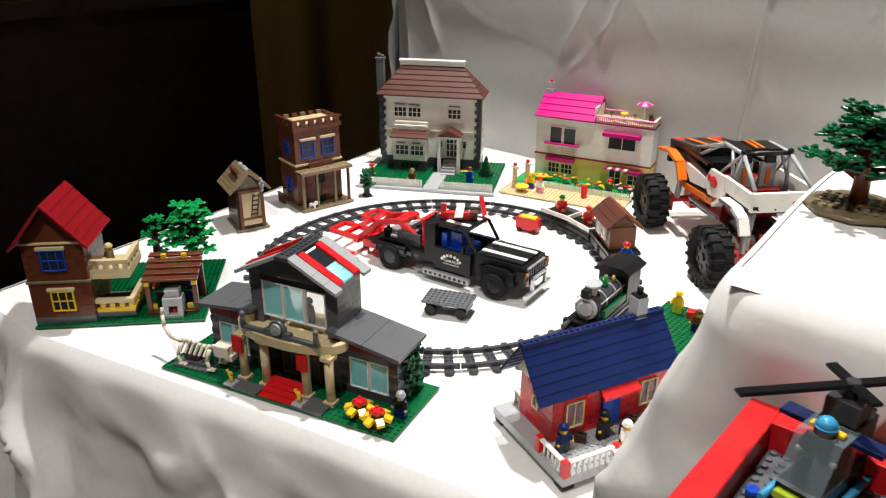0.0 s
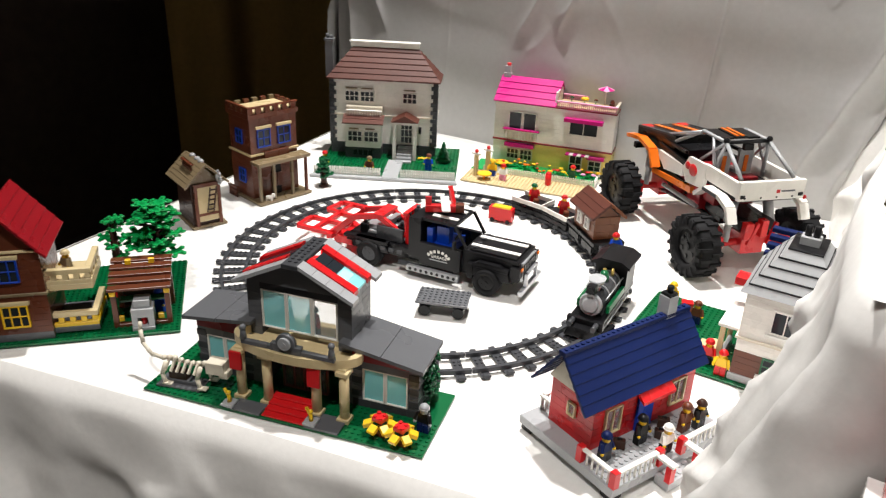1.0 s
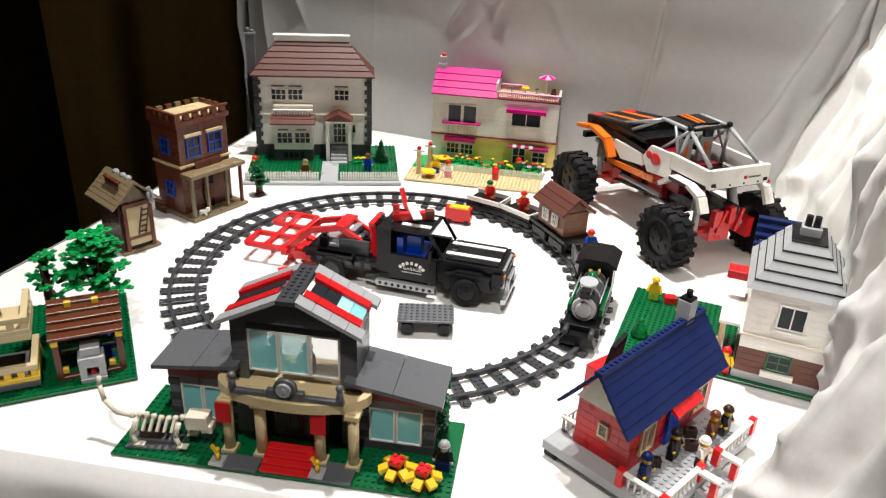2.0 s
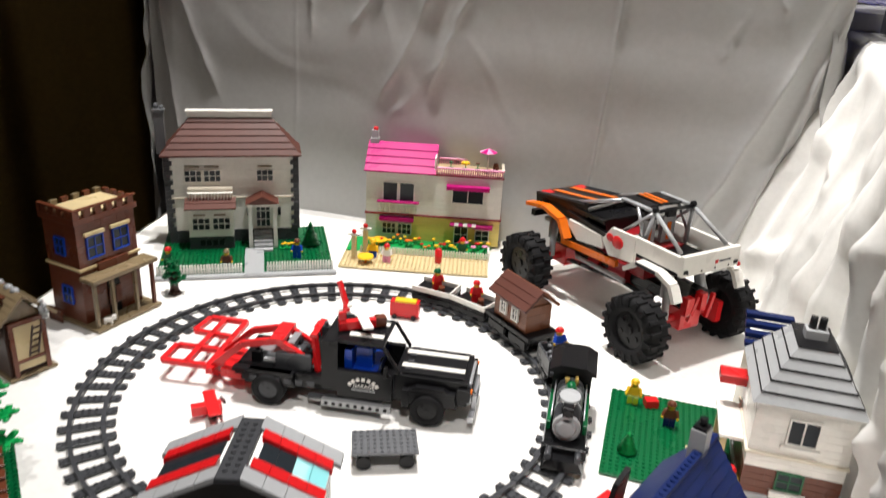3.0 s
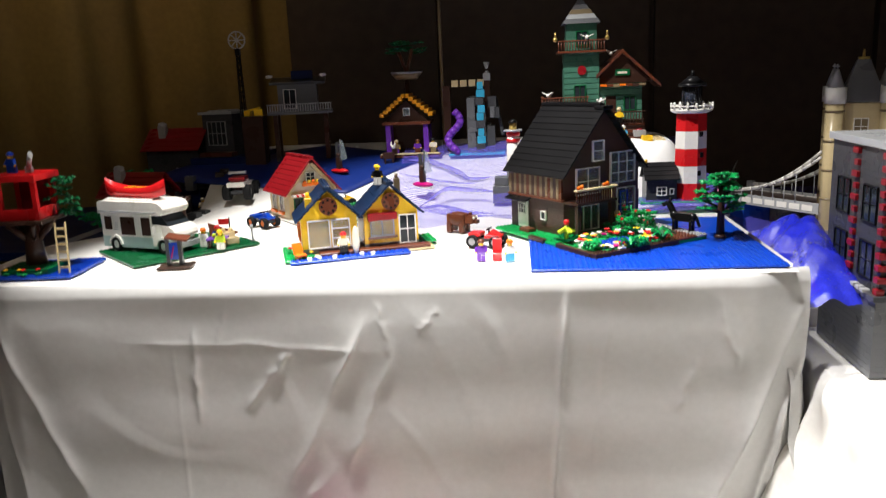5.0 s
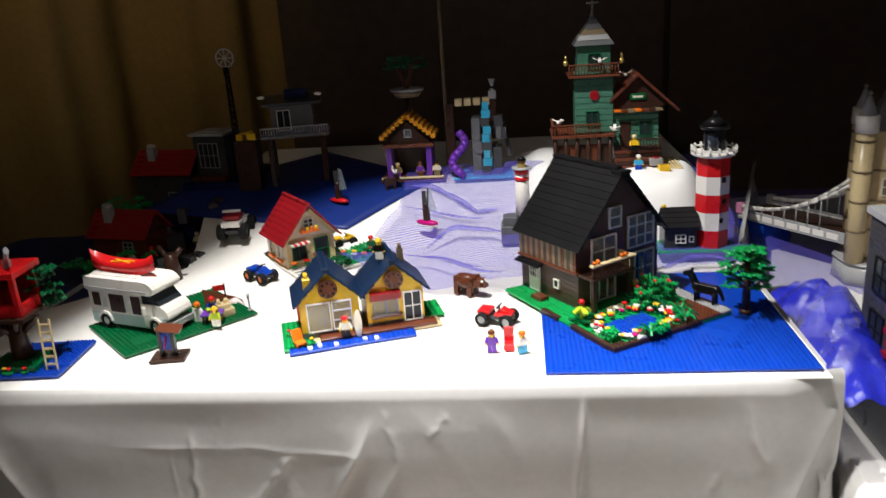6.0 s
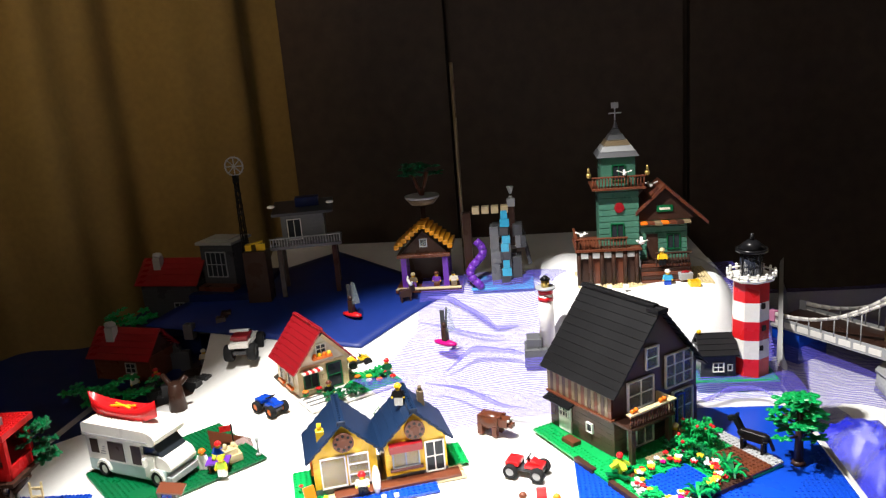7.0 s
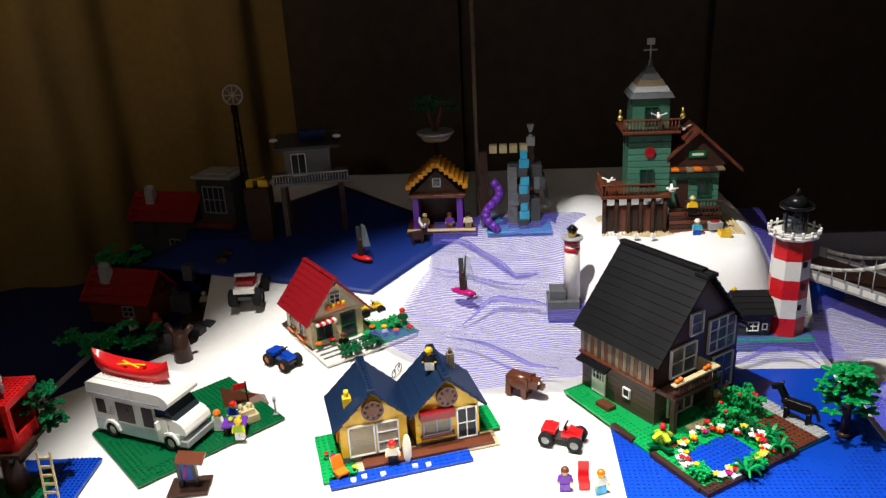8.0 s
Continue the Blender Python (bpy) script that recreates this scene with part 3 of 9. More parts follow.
def picket_fence(parent, x0, x1, y, z=0.0032, h=0.0185, material=None, along="x", step=0.0052):
    """Lengths of picket fence, four studs each."""
    material = material or WHITE
    n = max(1, round((x1 - x0) / 0.032))
    w = (x1 - x0) / n
    s = Solid()
    s.box(0, -0.0012, 0.002, w - 0.0004, 0.0012, 0.0042).box(0, -0.0012, 0.0085, w - 0.0004, 0.0012, 0.0102)
    k = 0.0012
    while k < w - 0.002:
        s.prism([(k, 0), (k + 0.0034, 0), (k + 0.0034, h - 0.0018), (k + 0.0017, h), (k, h - 0.0018)], -0.0018, 0.0018)
        k += step
    first = None
    for i in range(n):
        m = pose(x0 + i * w, y, z) if along == "x" else pose(y, x0 + i * w, z, 0, 0, 90)
        if first is None:
            first = part("fence_panel", s, material, parent)
            first.matrix_basis = m
        else:
            share("fence_panel", first, parent, m)


def rail(parent, x0, x1, y, z, h, material, post=0.006, along="x", cap=0.003, name="railing"):
    """Balusters under a hand rail."""
    s = Solid().box(x0, y - 0.003, z + h - cap, x1, y + 0.003, z + h)
    k = x0 + 0.001
    while k < x1 - 0.002:
        s.cyl(k + 0.001, y, z, z + h - cap, 0.0014, 0.0014, 6)
        k += post
    ob = part(name, s, material, parent)
    if along == "y":
        ob.matrix_basis = pose(0, 0, 0, 0, 0, 90)
    return ob


def wheel(parent, x, y, z, r, w, hub=MGREY, lugs=0, along=0):
    """A rubber tyre with its rim; the axle lies along x of the pose."""
    prof = [(0.62, -0.5), (0.92, -0.5), (1.0, -0.36), (1.0, 0.36), (0.92, 0.5), (0.62, 0.5), (0.55, 0.3), (0.55, -0.3)]
    n = 24
    vs = [(w * b, r * a * math.cos(6.2832 * i / n), r * a * math.sin(6.2832 * i / n)) for i in range(n) for a, b in prof]
    q = len(prof)
    fs = [(i * q + k, i * q + (k + 1) % q, ((i + 1) % n) * q + (k + 1) % q, ((i + 1) % n) * q + k) for i in range(n) for k in range(q)]
    s = Solid().raw(vs, fs, None, True)
    ob = part("wheel", s, RUBBER, parent)
    ob.matrix_basis = pose(x, y, z, 0, 0, along)
    first = {}
    for i in range(lugs):
        a = 360 * i / lugs
        for sd in (-1, 1):
            m = pose(0, 0, 0, a + sd * 5, 0, 0)
            if sd in first:
                share("tread_block", first[sd], ob, m)
                continue
            q = Solid().prism([(-r * 0.07, r * 0.96), (r * 0.07, r * 0.96), (r * 0.05, r * 1.05), (-r * 0.05, r * 1.05)], min(0, sd * w * 0.5), max(0, sd * w * 0.5), pose(0, 0, 0, 0, 0, 90))
            q.prism([(-r * 0.055, r * 0.74), (r * 0.055, r * 0.74), (r * 0.055, r * 1.0), (-r * 0.055, r * 1.0)], sd * w * 0.5 - 0.002, sd * w * 0.5 + 0.002, pose(0, 0, 0, 0, 0, 90))
            q.v = [(-vx, vy, vz) for vx, vy, vz in q.v]
            q.f = [f[::-1] for f in q.f]
            first[sd] = part("tread_block", q, RUBBER, ob)
            first[sd].matrix_basis = m
    h = Solid().cyl(0, 0, -w * 0.34, w * 0.34, r * 0.57, r * 0.57, 16, pose(0, 0, 0, 0, 90, 0))
    for k in range(6):
        a = k * 1.0472
        h.cyl(r * 0.36 * math.cos(a), r * 0.36 * math.sin(a), -w * 0.38, w * 0.38, r * 0.09, r * 0.09, 6, pose(0, 0, 0, 0, 90, 0))
    h.cyl(0, 0, -w * 0.42, w * 0.42, r * 0.15, r * 0.15, 8, pose(0, 0, 0, 0, 90, 0))
    part("rim", h, hub, ob)
    return ob

# ---- railway ----
track = thing("toy_railway_track", 0, 0, 0, 0, "dark grey plastic railway track laid in a circle", "railway track")
R = 0.32


def rail_arc(rr):
    """One bent rail of an eighth of the half circle."""
    n, prof = 6, ((-0.0028, 0.003), (0.0028, 0.003), (0.0028, 0.0096), (-0.0028, 0.0096))
    vs = [((rr + d) * math.cos(radians(22.3) * k / n), (rr + d) * math.sin(radians(22.3) * k / n), z) for k in range(n + 1) for d, z in prof]
    fs = [(4 * k + i, 4 * k + (i + 1) % 4, 4 * k + 4 + (i + 1) % 4, 4 * k + 4 + i) for k in range(n) for i in range(4)]
    return Solid().raw(vs, fs + [(3, 2, 1, 0), (4 * n, 4 * n + 1, 4 * n + 2, 4 * n + 3)])


tie = Solid().box(-0.032, -0.0068, 0, 0.032, 0.0068, 0.0034)
tie.box(-0.034, -0.0042, 0, -0.0275, 0.0042, 0.0055).box(0.0275, -0.0042, 0, 0.034, 0.0042, 0.0055)
for a, b in ((-0.008, 0), (0, 0), (0.008, 0)):
    tie.cyl(a, -0.0035, 0.0034, 0.005, 0.0022, 0.0022, 6).cyl(a, 0.0035, 0.0034, 0.005, 0.0022, 0.0022, 6)
rail0 = tie0 = None
for i in range(16):
    m = pose(0, 0, 0, 0, 0, 22.5 * i)
    if rail0 is None:
        rail0 = [part("rail", rail_arc(R + d), DGREY, track) for d in (-0.0195, 0.0195)]
    else:
        for r_ in rail0:
            share("rail", r_, track, m)
for i in range(64):
    a = i * 5.625 + 2.8
    m = pose(R * math.cos(radians(a)), R * math.sin(radians(a)), 0, 0, 0, a)
    if tie0 is None:
        tie0 = part("sleeper", tie, DGREY, track)
        tie0.matrix_basis = m
    else:
        share("sleeper", tie0, track, m)


def on_track(name, deg, words, cat):
    """A vehicle on the track at that angle; its +y runs backwards along the train."""
    return thing(name, R * math.cos(radians(deg)), R * math.sin(radians(deg)), 0.0096, deg, words, cat, "train on the track")


def bogie(t, y, mt=BLACK):
    for sx in (-1, 1):
        for d in (-0.011, 0.011):
            part("wheel", Solid().cyl(0, 0, -0.003, 0.003, 0.0085, 0.0085, 14, pose(sx * 0.0195, y + d, 0.0085, 0, 90, 0)), mt, t)
    part("bogie", Solid().box(-0.017, y - 0.016, 0.005, 0.017, y + 0.016, 0.013).box(-0.024, y - 0.018, 0.004, -0.0225, y + 0.018, 0.012).box(0.0225, y - 0.018, 0.004, 0.024, y + 0.018, 0.012), mt, t)


loco = on_track("toy_locomotive", 4, "black toy steam locomotive with a grey smokebox front on the track", "locomotive")
bogie(loco, -0.045)
loco.scale = (1.05, 1.24, 1.08)
for yy in (-0.012, 0.012, 0.036):
    for sx in (-1, 1):
        part("driving_wheel", Solid().cyl(0, 0, -0.003, 0.003, 0.0125, 0.0125, 16, pose(sx * 0.0195, yy, 0.0125, 0, 90, 0)).cyl(0, 0, -0.0036, 0.0036, 0.004, 0.004, 8, pose(sx * 0.0195, yy, 0.0125, 0, 90, 0)), BLACK, loco)
part("frame", Solid().box(-0.024, -0.068, 0.014, 0.024, 0.06, 0.02).box(-0.026, -0.072, 0.008, 0.026, -0.066, 0.022).prism([(-0.024, 0.0), (0.024, 0.0), (0.018, 0.014), (-0.018, 0.014)], -0.084, -0.07), BLACK, loco)
part("boiler", Solid().cyl(0, 0, -0.055, 0.018, 0.0165, 0.0165, 20, pose(0, 0, 0.037, -90, 0, 0)).box(-0.017, -0.05, 0.02, 0.017, 0.018, 0.03), DGREY, loco, "dark grey boiler")
for yy in (-0.03, -0.004, 0.012):
    part("boiler_band", Solid().cyl(0, 0, yy, yy + 0.003, 0.0172, 0.0172, 20, pose(0, 0, 0.037, -90, 0, 0)), SILVER, loco)
for sx in (-1, 1):
    part("hand_rail", Solid().rod((sx * 0.019, -0.05, 0.046), (sx * 0.019, 0.016, 0.046), 0.0011), SILVER, loco)
    part("buffer", Solid().rod((sx * 0.017, -0.086, 0.018), (sx * 0.017, -0.07, 0.018), 0.004), DGREY, loco)
part("steam_valve", Solid().cyl(0.006, 0.006, 0.052, 0.062, 0.003, 0.002, 8).cyl(-0.006, 0.006, 0.052, 0.059, 0.002, 0.003, 8), GOLD, loco)
part("smokebox_front", Solid().cyl(0, 0, -0.0585, -0.0545, 0.0158, 0.0168, 20, pose(0, 0, 0.037, -90, 0, 0)).cyl(0, 0, -0.0615, -0.058, 0.0095, 0.013, 16, pose(0, 0, 0.037, -90, 0, 0)), LGREY, loco, "light grey round smokebox front")
part("chimney", Solid().cyl(0, -0.042, 0.052, 0.064, 0.006, 0.0075, 12).cyl(0, -0.042, 0.064, 0.07, 0.011, 0.0125, 14), LGREY, loco, "grey flared chimney")
part("dome", Solid().cyl(0, -0.012, 0.052, 0.06, 0.007, 0.007, 12).ball(0, -0.012, 0.06, 0.007), DGREEN, loco)
part("headlamp", Solid().box(-0.006, -0.064, 0.056, 0.006, -0.054, 0.068).cyl(0, 0, -0.066, -0.063, 0.005, 0.005, 10, pose(0, 0, 0.062, -90, 0, 0)), BLACK, loco)
part("cab", Solid().box(-0.024, 0.018, 0.02, -0.02, 0.056, 0.062).box(0.02, 0.018, 0.02, 0.024, 0.056, 0.062).box(-0.02, 0.018, 0.02, 0.02, 0.022, 0.062), BLACK, loco)
part("cab_roof", Solid().prism([(-0.029, 0.062), (0.029, 0.062), (0.029, 0.065), (0.016, 0.072), (-0.016, 0.072), (-0.029, 0.065)], 0.01, 0.062), BLACK, loco)
for sx in (-1, 1):
    part("side_tank", Solid().box(sx * 0.0215 - 0.0025, -0.045, 0.022, sx * 0.0215 + 0.0025, 0.016, 0.034), DGREEN, loco)
    part("piston_rod", Solid().box(sx * 0.0245 - 0.0012, -0.05, 0.009, sx * 0.0245 + 0.0012, 0.04, 0.012), SILVER, loco)

tender = on_track("toy_tender", 26, "black and grey toy coal tender behind the locomotive", "train wagon")
bogie(tender, 0)
part("body", Solid().box(-0.023, -0.028, 0.014, 0.023, 0.028, 0.02).box(-0.023, -0.028, 0.02, -0.02, 0.028, 0.04).box(0.02, -0.028, 0.02, 0.023, 0.028, 0.04).box(-0.02, 0.025, 0.02, 0.02, 0.028, 0.04), DGREY, tender)
coal = Solid()
rc = random.Random(4)
for i in range(40):
    coal.ball(rc.uniform(-0.017, 0.017), rc.uniform(-0.022, 0.022), 0.03 + rc.uniform(0, 0.009), 0.0045, 1, 1, 0.8, 6)
part("coal_load", coal, MGREY, tender)
figure(R * math.cos(radians(27)), R * math.sin(radians(27)), 0.046, 40, BLUE, LGREY, RED, words="toy figure with red cap riding on the tender")

hut = on_track("toy_caboose", 48, "reddish brown toy cabin wagon with a pitched roof", "train wagon")
bogie(hut, -0.024), bogie(hut, 0.024)
hut.scale = (1.2, 1.15, 1.55)
part("floor_frame", Solid().box(-0.025, -0.05, 0.014, 0.025, 0.05, 0.019), BLACK, hut)
CABIN = plastic("orange_brown_plastic", (0.2, 0.065, 0.025), 0.35, 0.8, 0.25)
course_wall(hut, -0.02, -0.036, 0.019, 0.02, 0.036, 0.046, CABIN, "cabin_wall")
part("gable", Solid().prism([(-0.02, 0.046), (0.02, 0.046), (0.0, 0.058)], -0.034, 0.034), CABIN, hut)
for sg in (0, 180):
    slope(hut, pose(0, 0, 0, 0, 0, 90 + sg) @ at(-0.042, -0.026, 0.044), 0.084, 0.026, 0.017, 3, ROOFBR if sg else CABIN)
for sx, rz in ((-1, -90), (1, 90)):
    for dy in (-0.02, 0.006):
        window(hut, pose(sx * 0.0205, dy + (0.014 if sx < 0 else 0), 0.026, 0, 0, rz), 0.014, 0.015, WHITE)
for k, (d, c) in enumerate(((67, WHITE), (81, WHITE))):
    w = on_track("toy_flat_wagon", d, "low black toy wagon with white sides carrying figures", "train wagon")
    bogie(w, -0.018), bogie(w, 0.018)
    part("deck", Solid().box(-0.024, -0.036, 0.014, 0.024, 0.036, 0.019), BLACK, w)
    part("side_board", Solid().box(-0.024, -0.036, 0.019, -0.021, 0.036, 0.028), c, w)
    part("side_board", Solid().box(0.021, -0.036, 0.019, 0.024, 0.036, 0.028), c, w)
    part("end_board", Solid().box(-0.021, -0.036, 0.019, 0.021, -0.033, 0.028), c, w)
    p = Vector((R * math.cos(radians(d)), R * math.sin(radians(d))))
    figure(p.x, p.y, 0.029, d - 40, RED, RED, RED if k == 0 else GREEN, words="toy figure in red riding in an open wagon")
    bb = thing("toy_barrel", p.x + 0.012, p.y - 0.012, 0.0286, 0, "brown plastic barrel standing in the wagon", "barrel")
    part("staves", Solid().cyl(0, 0, 0, 0.006, 0.005, 0.0062, 10).cyl(0, 0, 0.006, 0.013, 0.0062, 0.005, 10), BROWN, bb)

cart = thing("toy_flatcar", 0.115, -0.118, 0, 23, "empty dark grey studded flat wagon standing on the cloth", "train wagon")
slab("deck", cart, 10, 6, MGREY, -0.04, -0.024, 0.021, 0.004)
for yy in (-0.026, 0.026):
    part("axle_box", Solid().box(yy - 0.008, -0.017, 0.008, yy + 0.008, 0.017, 0.021), BLACK, cart)
    for sx in (-1, 1):
        part("wheel", Solid().cyl(0, 0, -0.003, 0.003, 0.009, 0.009, 14, pose(yy, sx * 0.019, 0.009, 90, 0, 0)), BLACK, cart)

# ---- museum ----
MU = (-0.083, -0.515, 0, 14.7)
mus = thing("toy_museum", *MU, "grey toy museum with red trimmed roof and tan columns", "toy building")
slab("base_plate", mus, 47, 16, GREEN, skip=lambda x, y: (0.02 < x < 0.376 and y > 0.062) or (0.135 < x < 0.235 and y < 0.06))
for x0, x1, nm in ((0.044, 0.122, "left"), (0.262, 0.348, "right")):
    course_wall(mus, x0, 0.063, 0.0032, x1, 0.12, 0.014, DGREY)
    course_wall(mus, x0, 0.063, 0.014, x0 + 0.012, 0.12, 0.07, MGREY)
    course_wall(mus, x1 - 0.012, 0.063, 0.014, x1, 0.12, 0.07, MGREY)
    course_wall(mus, x0 + 0.012, 0.063, 0.06, x1 - 0.012, 0.07, 0.07, MGREY)
    for k in range(3):
        box("stone_band", x0 - 0.0008, 0.0622, 0.018 + k * 0.0192, x0 + 0.0125, 0.1205, 0.0276 + k * 0.0192, DGREY, mus)
        box("stone_band", x1 - 0.0125, 0.0622, 0.018 + k * 0.0192, x1 + 0.0008, 0.1205, 0.0276 + k * 0.0192, DGREY, mus)
    wm = (x1 - x0 - 0.026) / 2
    for k in range(2):
        window(mus, at(x0 + 0.013 + k * wm, 0.066, 0.014), wm - 0.0008, 0.046, WHITE, 1, 1, GLASS)
    box("back_wall", x0 + 0.012, 0.112, 0.014, x1 - 0.012, 0.12, 0.028, GREEN, mus)
    box("interior_floor", x0 + 0.012, 0.072, 0.0145, x1 - 0.012, 0.112, 0.0165, TAN, mus)
    part("display_case", Solid().box(x0 + 0.02, 0.085, 0.0167, x0 + 0.034, 0.1, 0.034).box(x1 - 0.036, 0.085, 0.0167, x1 - 0.02, 0.1, 0.03), LGREY, mus)
    hi, lo = (0.096, 0.084) if nm == "left" else (0.094, 0.077)
    zl, zr = (lo, hi) if nm == "left" else (hi, lo)
    part("red_frieze", Solid().prism([(x0, 0.07), (x1, 0.07), (x1, zr), (x0, zl)], 0.0625, 0.12), DRED, mus, "dark red band under the roof")
    for k in range(2):
        xa, xb = x0 - 0.012 + (x1 - x0 + 0.022) * k / 2, x0 - 0.012 + (x1 - x0 + 0.022) * (k + 1) / 2 - 0.0006
        za, zb = np.interp([xa, xb], [x0, x1], [zl, zr])
        part("roof_panel", Solid().prism([(xa, za), (xb, zb), (xb, zb + 0.005), (xa, za + 0.005)], 0.05, 0.126), MGREY, mus)
# centre block
course_wall(mus, 0.122, 0.063, 0.0032, 0.14, 0.12, 0.155, MGREY, seed=3)
course_wall(mus, 0.244, 0.063, 0.0032, 0.262, 0.12, 0.155, MGREY, seed=4)
course_wall(mus, 0.14, 0.116, 0.0032, 0.244, 0.12, 0.074, DGREY, seed=5)
box("upper_floor", 0.14, 0.05, 0.074, 0.244, 0.116, 0.079, TAN, mus)
box("lintel", 0.14, 0.063, 0.143, 0.244, 0.075, 0.156, DGREY, mus)
for k in range(3):
    window(mus, at(0.141 + k * 0.0342, 0.066, 0.09), 0.0338, 0.053, WHITE, 1, 1, GLASS if k < 2 else PANE)
part("front_gable", Solid().prism([(0.12, 0.155), (0.264, 0.155), (0.202, 0.188), (0.182, 0.188)], 0.058, 0.07), MGREY, mus)
part("roof_ridge", Solid().box(0.182, 0.044, 0.187, 0.203, 0.128, 0.193).studs(0.1845, 0.05, 2, 9, 0.193), DGREY, mus)
for sg in (-1, 1):
    def rx(d):
        return 0.1925 + sg * (0.01 + d)
    for d0, d1, mt, nm in ((0, 0.07, LGREY, "eave_tile"), (0.004, 0.064, RED, "red_slope"), (0.006, 0.062, DARKPANE, "skylight")):
        for y0, y1 in {"eave_tile": ((0.045, 0.0615), (0.113, 0.132)), "red_slope": ((0.0615, 0.0735), (0.101, 0.113)), "skylight": ((0.0735, 0.101),)}[nm]:
            for k in range(4):
                da, db = d0 + (d1 - d0) * k / 4, d0 + (d1 - d0) * (k + 1) / 4 - 0.0004
                za, zb = 0.188 - da * 0.5, 0.188 - db * 0.5
                up = {"eave_tile": 0.005, "red_slope": 0.007, "skylight": 0.003}[nm]
                pts = [(rx(da), za), (rx(db), zb), (rx(db), zb + up), (rx(da), za + up)]
                part(nm, Solid().prism(pts if sg > 0 else pts[::-1], y0, y1), GLASS if nm == "skylight" and sg > 0 and k > 1 else mt, mus)
# portico
for x in (0.126, 0.163, 0.229, 0.266):
    yy = 0.03
    part("column", Solid().cyl(x, yy, 0.004, 0.074, 0.0062, 0.0062, 12).box(x - 0.008, yy - 0.008, 0.0032, x + 0.008, yy + 0.008, 0.009).box(x - 0.008, yy - 0.008, 0.07, x + 0.008, yy + 0.008, 0.076), TAN, mus, "tan round column")
for x in (0.117, 0.222):
    part("banner", Solid().box(x, 0.02, 0.048, x + 0.016, 0.023, 0.074), RED, mus, "red hanging banner")
bal = Solid()
n = 18
for k in range(n):
    a0, a1 = math.pi * (1.12 - 1.24 * k / n), math.pi * (1.12 - 1.24 * (k + 1) / n)
    q = [(0.196 + r_ * 0.082 * math.cos(a), 0.05 - 0.034 * r_ * math.sin(a), z) for z in (0.077, 0.089) for r_, a in ((1.04, a0), (0.93, a0), (0.93, a1), (1.04, a1))]
    bal.raw(q, [(0, 1, 2, 3), (7, 6, 5, 4), (4, 5, 1, 0), (5, 6, 2, 1), (6, 7, 3, 2), (7, 4, 0, 3)])
part("balcony_edge", bal, TAN, mus, "curved tan balcony edge")
box("balcony_floor", 0.122, 0.026, 0.074, 0.27, 0.063, 0.078, TAN, mus)
part("parapet", Solid().box(0.136, 0.02, 0.089, 0.258, 0.026, 0.095).cyl(0, 0, -0.003, 0.003, 0.0125, 0.0125, 20, pose(0.196, 0.022, 0.102, 90, 0, 0)).box(0.176, 0.019, 0.089, 0.216, 0.026, 0.1), MGREY, mus)
part("clock", Solid().cyl(0, 0, -0.002, 0.002, 0.008, 0.008, 20, pose(0.196, 0.0175, 0.103, 90, 0, 0)).cyl(0, 0, -0.003, 0.003, 0.003, 0.003, 12, pose(0.196, 0.0175, 0.103, 90, 0, 0)), LGREY, mus, "round grey clock")
for x in (0.138, 0.254):
    part("finial", Solid().cyl(x, 0.023, 0.095, 0.108, 0.0045, 0.003, 10).ball(x, 0.023, 0.11, 0.0045), MGREY, mus)
for k in range(2):
    window(mus, at(0.165 + k * 0.032, 0.066, 0.006), 0.031, 0.06, BROWN, 2, 1, PANE, label="brown glazed entrance door leaf")
for k in range(4):
    box("step", 0.168, 0.002 + 0.009 * k, 0.0032, 0.224, 0.04, 0.0058 + 0.003 * k, RED, mus, "red carpeted step")
box("path_slab", 0.126, -0.0005, 0.0032, 0.166, 0.022, 0.0062, MGREY, mus)
box("path_slab", 0.226, -0.0005, 0.0032, 0.27, 0.03, 0.0062, MGREY, mus)
ivy = Solid()
ri = random.Random(8)
for i in range(26):
    leaf_clump(ivy, 0.3505 + ri.uniform(0, 0.003), ri.uniform(0.075, 0.12), ri.uniform(0.008, 0.075), 0.006, ri)
part("ivy", ivy, GREEN, mus, "green creeper on the side wall")


def inm(M, x, y):
    p = pose(*M[:3], 0, 0, M[3]) @ Vector((x, y, 0))
    return p.x, p.y


for x, y in ((0.122, 0.006), (0.232, 0.008)):
    px, py = inm(MU, x, y)
    st = thing("toy_statuette", px, py, 0.0062, 14, "small yellow figure-like ornament on a grey plinth", "statuette")
    part("plinth", Solid().box(-0.008, -0.008, -0.0002, 0.008, 0.008, 0.004), LGREY, st)
    part("ornament", Solid().cyl(0, 0, 0.004, 0.014, 0.003, 0.002, 8).ball(0, 0, 0.017, 0.003).bar((0, 0, 0.011), (-0.006, 0, 0.022), 0.003, 0.003), YELLOW, st)
for x, y in ((0.315, 0.022), (0.345, 0.014)):
    px, py = inm(MU, x, y)
    fl = thing("toy_flower", px, py, 0.003, 0, "big yellow and red plastic flower beside the museum", "toy flower")
    part("stem", Solid().cyl(0, 0, 0, 0.014, 0.003, 0.003, 8).box(-0.009, -0.006, 0, 0.009, 0.006, 0.003), BROWN, fl)
    pt = Solid()
    for k in range(6):
        pt.box(-0.005, 0.002, 0.016, 0.005, 0.013, 0.022, pose(0, 0, 0, 0, 0, 60 * k) @ pose(0, 0, 0, -22, 0, 0))
    part("petals", pt, YELLOW, fl)
    part("heart", Solid().box(-0.007, -0.007, 0.02, 0.007, 0.007, 0.026).studs(-0.008, -0.008, 2, 2, 0.026), RED, fl)
px, py = inm(MU, 0.362, 0.045)
